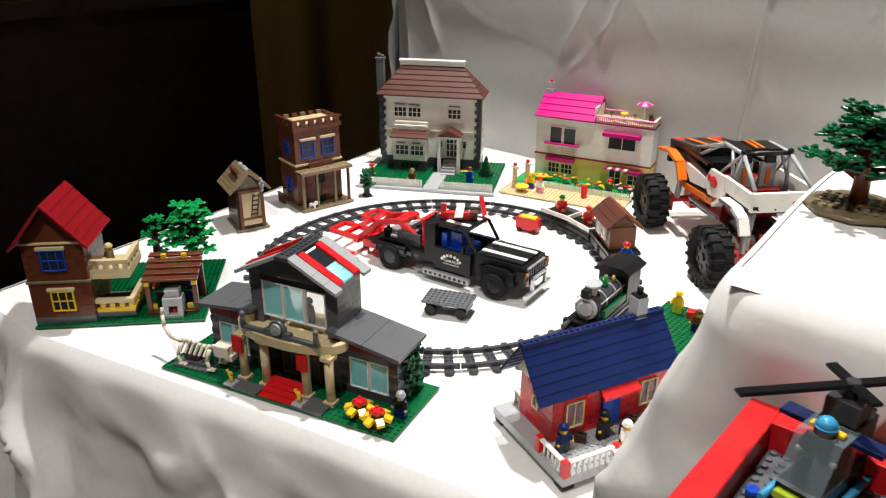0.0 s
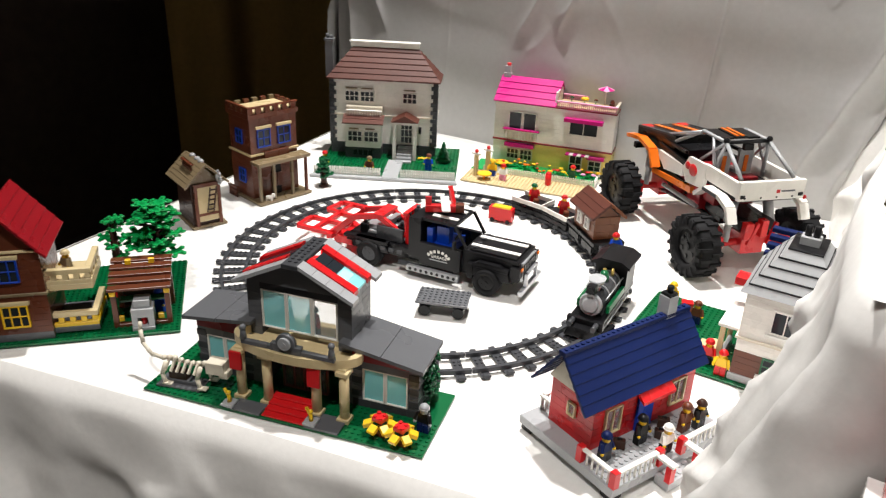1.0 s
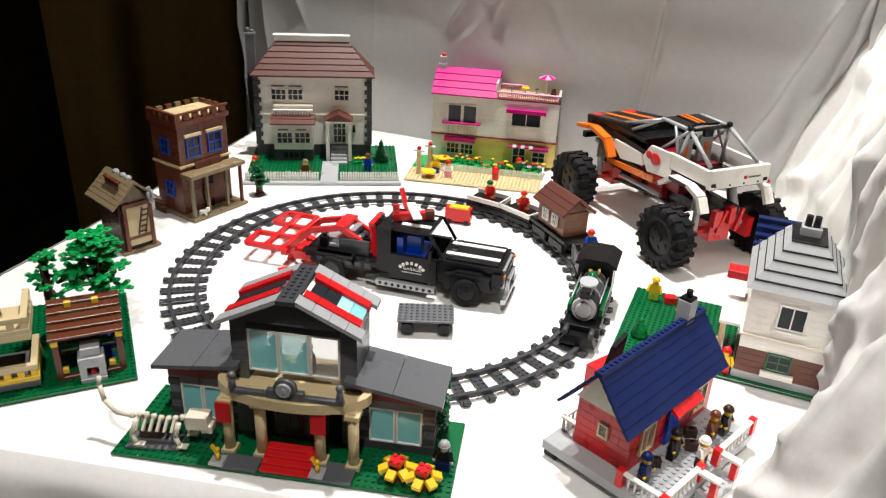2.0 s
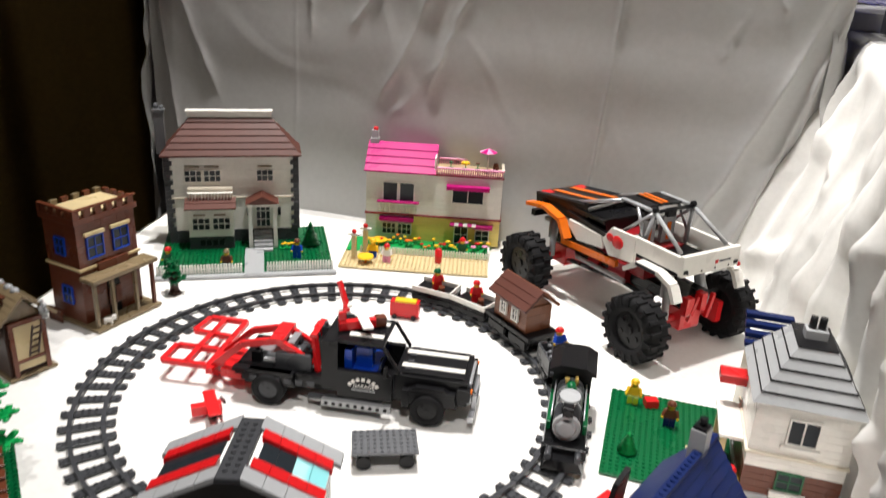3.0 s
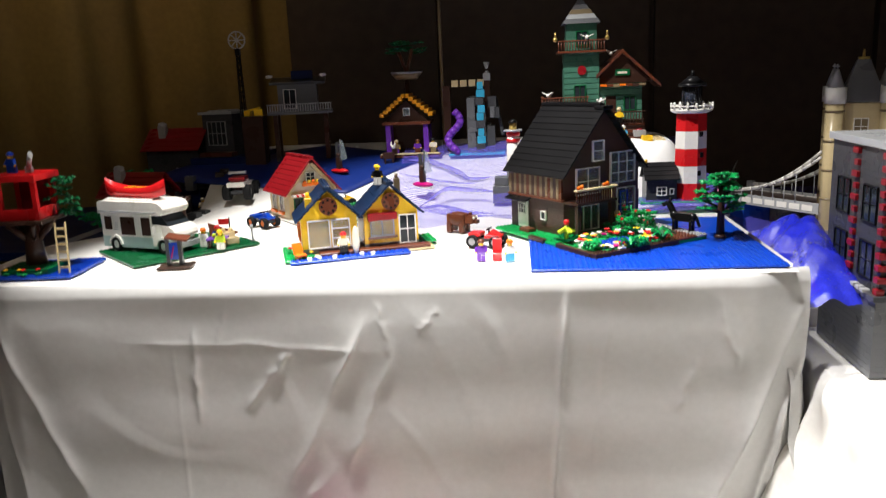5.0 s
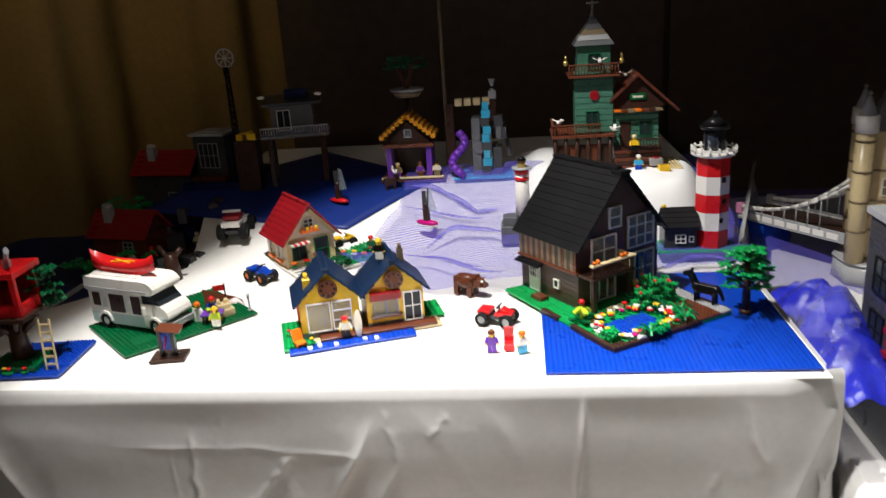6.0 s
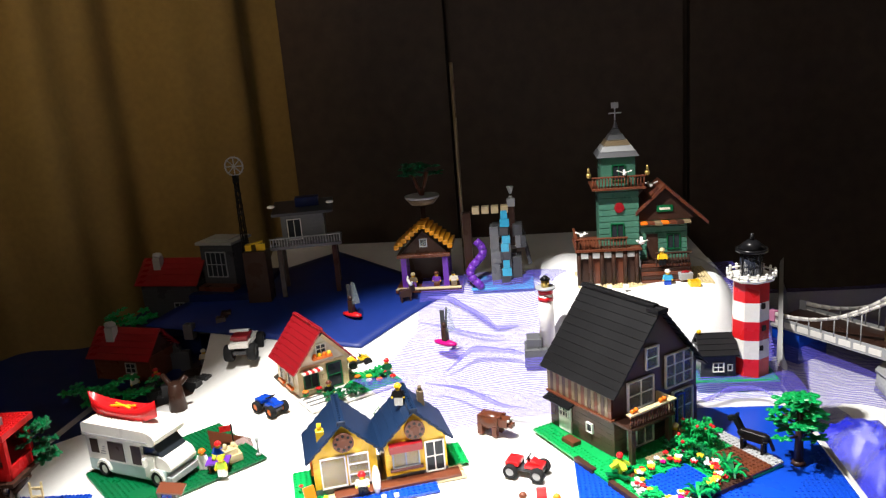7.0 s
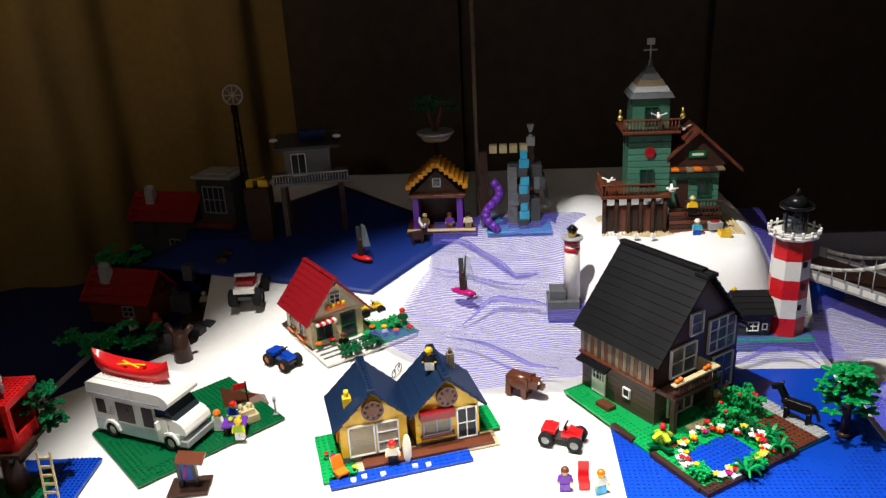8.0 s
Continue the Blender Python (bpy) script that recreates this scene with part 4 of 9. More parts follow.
figure(px, py, 0.003, 10, BLACK, NAVY, LGREY, LGREY, "dark toy figure with a grey hat beside the museum")
px, py = inm(MU, 0.16, 0.09)
figure(px, py, 0.079, 10, BROWN, BLACK, BLACK, DTAN, "dark exhibit figure behind the upper window")
px, py = inm(MU, 0.2, 0.085)
figure(px, py, 0.079, 10, RED, BLACK, BLACK, RED, "red and black exhibit figure behind the upper window")
# dinosaur skeleton
px, py = inm(MU, 0.045, 0.028)
dino = thing("toy_skeleton", px, py, 0.0032, 20, "white plastic dinosaur skeleton on a grey stand", "toy skeleton")
part("stand", Solid().box(-0.034, -0.016, 0, 0.026, 0.012, 0.003).box(-0.022, -0.008, 0.003, 0.018, 0.006, 0.008), MGREY, dino)
part("rock", Solid().box(-0.02, -0.006, 0.008, 0.004, 0.006, 0.02), DBROWN, dino)
sp = Solid()
for k in range(9):
    sp.ball(-0.028 + k * 0.008, 0, 0.034 + 0.002 * math.sin(k), 0.0042, 1, 1, 1, 6)
part("spine", sp, CREAM, dino)
for k in range(6):
    part("rib", Solid().bar((-0.02 + k * 0.008, 0.002, 0.034), (-0.022 + k * 0.008, 0.011, 0.022), 0.003, 0.003).bar((-0.02 + k * 0.008, -0.002, 0.034), (-0.022 + k * 0.008, -0.011, 0.022), 0.003, 0.003), CREAM, dino)
part("skull", Solid().box(0.034, -0.009, 0.026, 0.058, 0.009, 0.043).box(0.05, -0.007, 0.021, 0.062, 0.007, 0.03), CREAM, dino)
tl = Solid()
pts = [(-0.03, 0, 0.034), (-0.048, 0.004, 0.033), (-0.064, 0.012, 0.042), (-0.07, 0.018, 0.058), (-0.07, 0.02, 0.068)]
for a, b in zip(pts, pts[1:]):
    tl.rod(a, b, 0.0028, 6)
part("tail", tl, CREAM, dino)
for x in (-0.022, -0.018, 0.026, 0.03):
    sy = 1 if x in (-0.018, 0.03) else -1
    part("leg", Solid().rod((x, sy * 0.007, 0.033), (x - 0.004, sy * 0.011, 0.017), 0.003, 6).rod((x - 0.004, sy * 0.011, 0.017), (x, sy * 0.011, 0.003), 0.0028, 6).box(x - 0.003, sy * 0.011 - 0.004, 0.0032, x + 0.009, sy * 0.011 + 0.004, 0.006), CREAM, dino)

# ---- red station house ----
RH = (0.339, -0.305, 0, -23)
rh = thing("toy_station_house", *RH, "red toy house with dark blue roof on a raised grey base", "toy house")
part("base", Solid().box(0.004, 0.004, 0.008, 0.158, 0.2, 0.02).box(0.004, 0.05, 0, 0.10, 0.2, 0.008).studs(0.104, 0.008, 6, 22, 0.02), LGREY, rh, "light grey raised base")
for x, y in ((0.006, 0.006), (0.14, 0.006), (0.14, 0.165), (0.006, 0.18)):
    box("pile", x, y, 0, x + 0.016, y + 0.016, 0.008, BLACK, rh)
course_wall(rh, 0.028, 0.028, 0.02, 0.098, 0.2, 0.086, RED)
part("gable", Solid().prism([(0.028, 0.086), (0.098, 0.086), (0.066, 0.134), (0.06, 0.134)], 0.022, 0.198), CREAM, rh, "cream gable")
NRO = 6
slope(rh, pose(0, 0, 0, 0, 0, 90) @ at(0.002, -0.106, 0.082), 0.206, 0.043, 0.056, NRO, NAVY)
slope(rh, pose(0, 0, 0, 0, 0, -90) @ at(-0.208, 0.02, 0.082), 0.206, 0.043, 0.056, NRO, NAVY)
part("ridge_tiles", Solid().box(0.058, 0.002, 0.137, 0.068, 0.208, 0.1425).studs(0.059, 0.004, 1, 25, 0.1425), NAVY, rh)
part("chimney", Solid().box(0.052, 0.165, 0.12, 0.068, 0.181, 0.164), LGREY, rh, "light grey chimney")
part("chimney_pot", Solid().box(0.053, 0.166, 0.164, 0.067, 0.18, 0.168).cyl(0.06, 0.173, 0.168, 0.176, 0.004, 0.004, 8), BLACK, rh)
window(rh, at(0.058, 0.0275, 0.048), 0.013, 0.018, TAN, 1, 1, PANE)
WX = pose(0.0985, 0, 0, 0, 0, 90)
for y in (0.045, 0.155):
    window(rh, WX @ at(y, 0, 0.034), 0.026, 0.036, TAN, 2, 1, PANE)
part("door", Solid().box(0.0985, 0.098, 0.021, 0.102, 0.124, 0.074), BLUE, rh, "dark blue door")
part("awning", Solid().prism([(0.098, 0.082), (0.116, 0.07), (0.116, 0.074), (0.098, 0.087)], 0.088, 0.142), RED, rh, "red awning over the door")
for y0, y1 in ((0.006, 0.075), (0.115, 0.198)):
    rail(rh, y0, y1, -0.155, 0.02, 0.02, WHITE, 0.008, "y")
rail(rh, 0.104, 0.152, 0.008, 0.02, 0.02, WHITE, 0.008)
rail(rh, 0.006, 0.028, 0.034, 0.02, 0.02, WHITE, 0.008)
rail(rh, 0.034, 0.11, -0.008, 0.02, 0.02, WHITE, 0.008, "y")
for x, y in ((0.155, 0.008), (0.155, 0.078), (0.155, 0.115), (0.155, 0.195), (0.104, 0.008)):
    box("post", x - 0.004, y - 0.004, 0.02, x + 0.004, y + 0.004, 0.042, RED, rh)
part("porch_step", Solid().box(0.158, 0.072, 0.0, 0.178, 0.12, 0.012).studs(0.16, 0.076, 2, 5, 0.012), LGREY, rh)
for y in (0.074, 0.118):
    box("post", 0.172, y - 0.004, 0.012, 0.179, y + 0.004, 0.034, RED, rh)
    box("handrail", 0.156, y - 0.0045, 0.034, 0.181, y + 0.0045, 0.038, WHITE, rh)
for x, y, tc, lc, hc in ((0.118, 0.03, NAVY, DGREY, NAVY), (0.13, 0.15, BROWN, BROWN, BROWN), (0.118, 0.088, BLACK, BLACK, BLACK), (0.145, 0.1, WHITE, BLACK, WHITE), (0.135, 0.17, BLACK, DGREY, DBROWN)):
    px, py = inm(RH, x, y)
    figure(px, py, 0.0205, 70, tc, lc, hc, words="small toy figure standing on the station porch")
for x, y in ((0.112, 0.06), (0.125, 0.115), (0.112, 0.135)):
    px, py = inm(RH, x, y)
    lg = thing("toy_suitcase", px, py, 0.0205, 20, "small dark toy case standing on the station porch", "suitcase")
    part("case", Solid().box(-0.007, -0.004, 0, 0.007, 0.004, 0.012), DBROWN, lg)
    part("handle", Solid().box(-0.003, -0.001, 0.012, 0.003, 0.001, 0.0145), BLACK, lg)
pn = thing("toy_signal_board", *inm(RH, 0.0, 0.13), 0.0, 60, "black toy board on a red base behind the house", "signal")
part("base", Solid().box(-0.02, -0.02, 0, 0.02, 0.02, 0.06), RED, pn)
part("board", Solid().prism([(-0.01, 0.06), (0.014, 0.06), (0.02, 0.1), (0.0, 0.088)], -0.003, 0.003), BLACK, pn)

# ---- white mansion ----
MA = (-0.448, 0.216, 0, 29)
ma = thing("toy_mansion", *MA, "large white toy mansion with brown hipped roof and grey quoins", "toy house")
slab("base_plate", ma, 40, 30, GREEN, skip=lambda x, y: y > 0.165 and 0.0 < x < 0.27, h=0.004)
box("pavement", -0.004, -0.008, 0, 0.324, 0.004, 0.006, LGREY, ma, "pale grey pavement edge")
picket_fence(ma, 0.002, 0.152, 0.006, 0.006)
picket_fence(ma, 0.196, 0.318, 0.006, 0.006)
part("path", Solid().box(0.156, -0.006, 0.004, 0.192, 0.12, 0.0075), LGREY, ma, "light grey garden path")
course_wall(ma, 0.012, 0.166, 0.004, 0.262, 0.238, 0.03, DGREY, "plinth")
course_wall(ma, 0.012, 0.168, 0.03, 0.262, 0.238, 0.183, WHITE, "wall", 11)
box("string_course", 0.010, 0.1655, 0.096, 0.264, 0.2395, 0.1, CREAM, ma)
for x in (0.0095, 0.2545):
    for k in range(16):
        w = 0.011 if k % 2 else 0.016
        xa = x if x < 0.1 else x + 0.0105 - w
        box("quoin", xa, 0.1645, 0.03 + k * BR, xa + w, 0.18, 0.03 + (k + 1) * BR - 0.0004, DGREY, ma)
# hipped roof
ex0, ex1, ey0, ey1, rz0, rz1 = 0.005, 0.271, 0.156, 0.248, 0.183, 0.252
N = 6
for k in range(N):
    a, b = k / N, (k + 1) / N + 0.02
    def ringp(t, lift):
        x0, x1 = ex0 + 0.058 * t, ex1 - 0.058 * t
        y0, y1 = ey0 + 0.044 * t, ey1 - 0.044 * t
        z = rz0 + (rz1 - rz0) * t + lift
        return [(x0, y0, z), (x1, y0, z), (x1, y1, z), (x0, y1, z)]
    v = ringp(a, 0.0) + ringp(a, 0.0034) + ringp(b, 0.0004) 
    f = [(3, 2, 1, 0), (8, 9, 10, 11)]
    for i in range(4):
        j = (i + 1) % 4
        f += [(i, j, j + 4, i + 4), (i + 4, j + 4, j + 8, i + 8)]
    part("roof_course", Solid().raw(v, f), ROOFBR, ma)
part("roof_crest", Solid().box(0.056, 0.196, 0.252, 0.216, 0.208, 0.262).box(0.054, 0.194, 0.262, 0.218, 0.21, 0.2655).studs(0.056, 0.198, 20, 1, 0.2655), WHITE, ma, "white roof crest")
part("chimney", Solid().box(-0.004, 0.196, 0.18, 0.014, 0.212, 0.262).box(-0.006, 0.194, 0.262, 0.016, 0.214, 0.267).cyl(0.001, 0.204, 0.267, 0.277, 0.004, 0.004, 8).cyl(0.01, 0.204, 0.267, 0.273, 0.004, 0.004, 8), MGREY, ma, "grey chimney stack with pots")
for x in (0.046, 0.082):
    window(ma, at(x, 0.1675, 0.13), 0.034, 0.026, WHITE, 3, 2)
    box("lintel", x + 0.003, 0.165, 0.16, x + 0.03, 0.168, 0.163, DTAN, ma)
window(ma, at(0.182, 0.1675, 0.13), 0.034, 0.026, WHITE, 3, 2)
box("lintel", 0.185, 0.165, 0.16, 0.213, 0.168, 0.163, DTAN, ma)
# bay
course_wall(ma, 0.052, 0.13, 0.03, 0.136, 0.166, 0.088, WHITE, "bay_wall", 5)
box("bay_plinth", 0.052, 0.13, 0.004, 0.136, 0.166, 0.03, DGREY, ma)
for x in (0.058, 0.096):
    window(ma, at(x, 0.1295, 0.044), 0.035, 0.027, WHITE, 3, 2)
    box("lintel", x + 0.004, 0.1275, 0.074, x + 0.026, 0.1302, 0.077, DTAN, ma)
slope(ma, at(0.046, 0.122, 0.088), 0.096, 0.03, 0.014, 2, ROOFBR)
rail(ma, 0.052, 0.136, 0.145, 0.1, 0.016, WHITE, 0.006, name="bay_railing")
box("bay_parapet", 0.052, 0.152, 0.1, 0.136, 0.166, 0.122, CREAM, ma)
# door
for x in (0.164, 0.212):
    part("porch_column", Solid().box(x, 0.128, 0.004, x + 0.008, 0.136, 0.09), WHITE, ma)
box("porch_beam", 0.162, 0.126, 0.09, 0.222, 0.166, 0.096, WHITE, ma)
part("porch_gable", Solid().prism([(0.16, 0.096), (0.224, 0.096), (0.192, 0.112)], 0.124, 0.168), ROOFBR, ma, "brown porch gable")
window(ma, at(0.178, 0.1675, 0.034), 0.03, 0.052, WHITE, 3, 3, label="white glazed front door")
for k in range(5):
    box("step", 0.174, 0.105 + 0.011 * k, 0.004, 0.21, 0.166, 0.009 + 0.005 * k, LGREY, ma)
gt = Solid()
for x in (0.072, 0.084, 0.096, 0.108):
    gt.box(x, 0.1285, 0.012, x + 0.009, 0.1302, 0.024)
part("vent", gt, BLACK, ma)
for x in (0.162, 0.222):
    part("wall_lamp", Solid().box(x, 0.162, 0.06, x + 0.006, 0.168, 0.076).cyl(x + 0.003, 0.16, 0.066, 0.074, 0.003, 0.003, 8), BLACK, ma)
px, py = inm(MA, 0.125, 0.03)
figure(px, py, 0.004, 20, BROWN, DGREY, DTAN, words="toy figure in brown in the mansion garden")
px, py = inm(MA, 0.255, 0.07)
figure(px, py, 0.004, 20, BLUE, BLUE, BROWN, words="toy figure in blue beside the mansion steps")
for k in range(5):
    px, py = inm(MA, 0.228 + 0.006 * k, 0.115 + 0.004 * (k % 2))
    flower(px, py, 0.004, YELLOW, 0.012)


def conifer(x, y, z, h, r, words, mt=GREEN):
    t = thing("toy_conifer", x, y, z, 0, words, "toy tree")
    s = Solid()
    for k in range(5):
        s.cyl(0, 0, h * (0.12 + 0.17 * k), h * (0.36 + 0.17 * k), r * (1 - k * 0.17), r * 0.25 * (1 - k * 0.2), 9, pose(0, 0, 0, 0, 0, 20 * k))
    part("trunk", Solid().cyl(0, 0, 0, h * 0.2, r * 0.25, r * 0.2, 8), BROWN, t)
    part("crown", s, mt, t)


px, py = inm(MA, 0.285, 0.13)
conifer(px, py, 0.004, 0.05, 0.019, "dark green toy fir tree beside the mansion")
tree("toy_tree", -0.385, 0.184, 0, 0.058, 0.014, DGREEN, DBROWN, "small dark green toy tree on the cloth", 5, 18, 0.4, 0.008)
px, py = inm(MA, 0.02, 0.05)
figure(px, py, 0.004, 20, GREEN, GREEN, RED, words="small red capped figure by the garden fence")

# ---- pink family house ----
PK = (-0.177, 0.553, 0, 13)
pk = thing("toy_family_house", *PK, "white and tan toy house with magenta roof and awnings", "toy house")
slab("garden_plate", pk, 36, 19, TAN, -0.03, -0.152, 0, 0.0035, skip=lambda x, y: y > -0.075, label="tan studded garden plate")
box("lawn", -0.028, -0.075, 0.0036, 0.256, 0.0, 0.007, LEAF, pk, "bright green lawn strip")
course_wall(pk, 0.0, 0.0, 0.0036, 0.09, 0.075, 0.06, WHITE, "wall", 21)
course_wall(pk, 0.09, 0.001, 0.0036, 0.278, 0.075, 0.06, PALE, "wall", 22)
course_wall(pk, 0.0, 0.0, 0.064, 0.278, 0.075, 0.15, WHITE, "wall", 23)
box("string_course", -0.002, -0.002, 0.06, 0.28, 0.076, 0.064, DRED, pk)
box("string_course", -0.002, -0.002, 0.15, 0.28, 0.076, 0.153, DRED, pk)
slope(pk, at(-0.004, -0.006, 0.152), 0.146, 0.066, 0.046, 4, PINK)
slope(pk, pose(0, 0, 0, 0, 0, 180) @ at(-0.142, -0.082, 0.176), 0.146, 0.022, 0.022, 1, PINK)
box("roof_side", 0.138, 0.004, 0.153, 0.1415, 0.07, 0.185, WHITE, pk)
part("chimney", Solid().box(0.0, 0.052, 0.152, 0.018, 0.068, 0.206).box(0.002, 0.054, 0.206, 0.016, 0.066, 0.222), LGREY, pk, "light grey chimney")
part("chimney_pot", Solid().cyl(0.01, 0.06, 0.222, 0.228, 0.005, 0.005, 8), RED, pk)
for y in (-0.001, 0.073):
    rail(pk, 0.143, 0.28, y, 0.153, 0.016, LPINK, 0.0045)
rail(pk, 0.0, 0.075, -0.277, 0.153, 0.016, CREAM, 0.0045, "y")
box("terrace_floor", 0.142, 0.002, 0.153, 0.277, 0.072, 0.156, TAN, pk)
for (x, z, w, h) in ((0.034, 0.09, 0.032, 0.042), (0.068, 0.09, 0.032, 0.042)):
    window(pk, at(x, -0.0005, z), w, h, WHITE, 1, 1)
rail(pk, 0.026, 0.108, -0.01, 0.068, 0.022, WHITE, 0.007, name="balcony_railing")
box("balcony_cap", 0.024, -0.014, 0.09, 0.11, -0.005, 0.0935, PINK, pk)
for x in (0.034, 0.066):
    window(pk, at(x, -0.0005, 0.018), 0.03, 0.026, WHITE, 3, 2)
part("awning", Solid().prism([(0.03, 0.05), (0.1, 0.05), (0.1, 0.058), (0.03, 0.058)], -0.012, -0.0005), PINK, pk, "magenta awning")
window(pk, at(0.176, -0.0005, 0.094), 0.066, 0.032, WHITE, 2, 1)
part("awning", Solid().prism([(0.165, 0.126), (0.252, 0.126), (0.252, 0.134), (0.165, 0.134)], -0.016, -0.0005), PINK, pk, "magenta awning")
for k in range(6):
    part("awning_stripe", Solid().box(0.176 + k * 0.009, -0.02, 0.05, 0.1846 + k * 0.009, -0.002, 0.0535, pose(0, 0, 0, 0, 0, 0)), WHITE if k % 2 else PINK, pk)
window(pk, at(0.184, -0.0005, 0.006), 0.03, 0.042, WHITE, 2, 2, label="white glazed house door")
window(pk, at(0.228, -0.0005, 0.014), 0.03, 0.026, WHITE, 2, 2)
part("awning", Solid().box(0.224, -0.012, 0.044, 0.264, -0.001, 0.051), PINK, pk, "magenta awning")
um = thing("toy_parasol", *inm(PK, 0.245, 0.03), 0.156, 0, "pink and white toy parasol on the roof terrace", "parasol")
part("pole", Solid().cyl(0, 0, 0, 0.044, 0.0016, 0.0016, 6), WHITE, um)
for k in range(8):
    a0, a1 = k * 0.7854, (k + 1) * 0.7854
    part("canopy_gore", Solid().raw([(0, 0, 0.05), (0.019 * math.cos(a0), 0.019 * math.sin(a0), 0.042), (0.019 * math.cos(a1), 0.019 * math.sin(a1), 0.042), (0, 0, 0.046)], [(0, 1, 2), (3, 2, 1), (0, 2, 3), (0, 3, 1)]), PINK if k % 2 else LPINK, um)
for x, c in ((0.17, GREEN), (0.2, YELLOW), (0.225, BROWN)):
    px, py = inm(PK, x, 0.03)
    flower(px, py, 0.156, c, 0.016, r=0.008 if c == YELLOW else 0.004)
pot = thing("toy_planter", *inm(PK, 0.262, 0.03), 0.156, 0, "dark brown toy plant pot on the terrace", "plant pot")
part("pot", Solid().cyl(0, 0, 0, 0.012, 0.005, 0.007, 10).ball(0, 0, 0.015, 0.006), BROWN, pot)
rf = random.Random(12)
for i in range(34):
    x = 0.01 + i * 0.0075
    px, py = inm(PK, x, rf.uniform(-0.06, -0.02))
    flower(px, py, 0.007, rf.choice((YELLOW, YELLOW, RED, ORANGE, LPINK, YELLOW)), rf.uniform(0.009, 0.018), r=rf.choice((0.0034, 0.005)))
picket_fence(pk, 0.0, 0.256, -0.076, 0.0036, 0.015)
picket_fence(pk, -0.075, 0.0, 0.258, 0.0036, 0.015, along="y")
for x, y, z, s in ((-0.005, -0.115, 0.05, 0), (0.012, -0.08, 0.05, 0)):
    px, py = inm(PK, x, y)
    lp = thing("toy_lamp_post", px, py, 0.0036, 0, "tan toy post with a red lamp and white arms", "lamp post")
    part("post", Solid().box(-0.004, -0.004, 0, 0.004, 0.004, z), TAN, lp)
    part("arm", Solid().box(-0.012, -0.003, z, 0.012, 0.003, z + 0.004), WHITE, lp)
    part("lamp", Solid().ball(0, 0, z + 0.008, 0.005), RED, lp)
bx = thing("toy_post_box", *inm(PK, 0.16, -0.105), 0.0036, 13, "red toy post box on the garden plate", "post box")
part("body", Solid().cyl(0, 0, 0, 0.026, 0.007, 0.007, 12).ball(0, 0, 0.026, 0.0075, 1, 1, 0.7), RED, bx)
for x, y, tc, lc, hc in ((0.06, -0.12, WHITE, LPINK, RED), (0.205, -0.06, GREEN, GREEN, RED), (0.03, -0.1, YELLOW, BLUE, YELLOW)):
    px, py = inm(PK, x, y)
    figure(px, py, 0.0036, 10, tc, lc, hc, words="toy figure in the garden of the family house")
for x, c, y in ((0.035, YELLOW, -0.045), (0.02, YELLOW, -0.13)):
    px, py = inm(PK, x, y)
    ch = thing("toy_deck_table", px, py, 0.007 if y > -0.07 else 0.0036, 0, "yellow toy garden table with seats", "garden table")
    part("top", Solid().cyl(0, 0, 0.012, 0.015, 0.016, 0.016, 14), c, ch)
    part("stem", Solid().cyl(0, 0, 0, 0.012, 0.003, 0.003, 8), ORANGE, ch)

# ---- saloon ----
SA = (-0.507, 0.042, 0, -12)
sa = thing("toy_saloon", *SA, "reddish brown toy saloon with tan parapet and blue windows", "toy building")
sa.scale = (0.95, 0.95, 1.15)
box("base", -0.004, -0.006, 0, 0.112, 0.126, 0.005, DTAN, sa)
course_wall(sa, 0.0, 0.0, 0.005, 0.078, 0.115, 0.082, BROWN, "wall", 31)
course_wall(sa, 0.0, 0.0, 0.086, 0.078, 0.115, 0.148, BROWN, "wall", 32)
box("storey_band", -0.003, -0.003, 0.082, 0.081, 0.118, 0.086, TAN, sa)
box("cornice", -0.004, -0.004, 0.148, 0.082, 0.119, 0.156, BROWN, sa, "brown cornice")
box("flat_roof", 0.002, 0.002, 0.156, 0.076, 0.113, 0.159, TAN, sa)
for k in range(6):
    box("merlon", -0.004, -0.004 + k * 0.021, 0.156, 0.003, 0.008 + k * 0.021, 0.166, DTAN if k % 2 else BROWN, sa)
    box("merlon", 0.075, -0.004 + k * 0.021, 0.156, 0.082, 0.008 + k * 0.021, 0.166, BROWN, sa)
for k in range(4):
    box("merlon", 0.006 + k * 0.019, -0.004, 0.156, 0.017 + k * 0.019, 0.003, 0.166, BROWN, sa)
    box("merlon", 0.006 + k * 0.019, 0.112, 0.156, 0.017 + k * 0.019, 0.119, 0.166, BROWN, sa)
box("parapet_rail", 0.076, -0.004, 0.166, 0.082, 0.119, 0.169, BROWN, sa)
box("parapet_rail", -0.004, -0.004, 0.166, 0.076, 0.003, 0.169, BROWN, sa)
WX = pose(0.0785, 0, 0, 0, 0, 90)
for y in (0.016, 0.066):
    window(sa, WX @ at(y, 0, 0.096), 0.032, 0.032, BLUE, 2, 2)
    box("window_head", 0.078, y - 0.003, 0.129, 0.083, y + 0.035, 0.134, TAN, sa)
window(sa, at(0.026, -0.0005, 0.1), 0.024, 0.026, BLUE, 2, 2)
window(sa, at(0.03, -0.0005, 0.03), 0.024, 0.026, BLUE, 2, 2)
for y in (0.0, 0.034, 0.08, 0.116):
    part("porch_post", Solid().box(0.1, y, 0.005, 0.106, y + 0.005, 0.07), DTAN if y < 0.09 else BROWN, sa)
box("porch_roof", 0.078, -0.004, 0.07, 0.112, 0.126, 0.076, DTAN, sa, "dark tan porch roof")
box("sign_board", 0.079, 0.03, 0.076, 0.084, 0.09, 0.088, BROWN, sa)
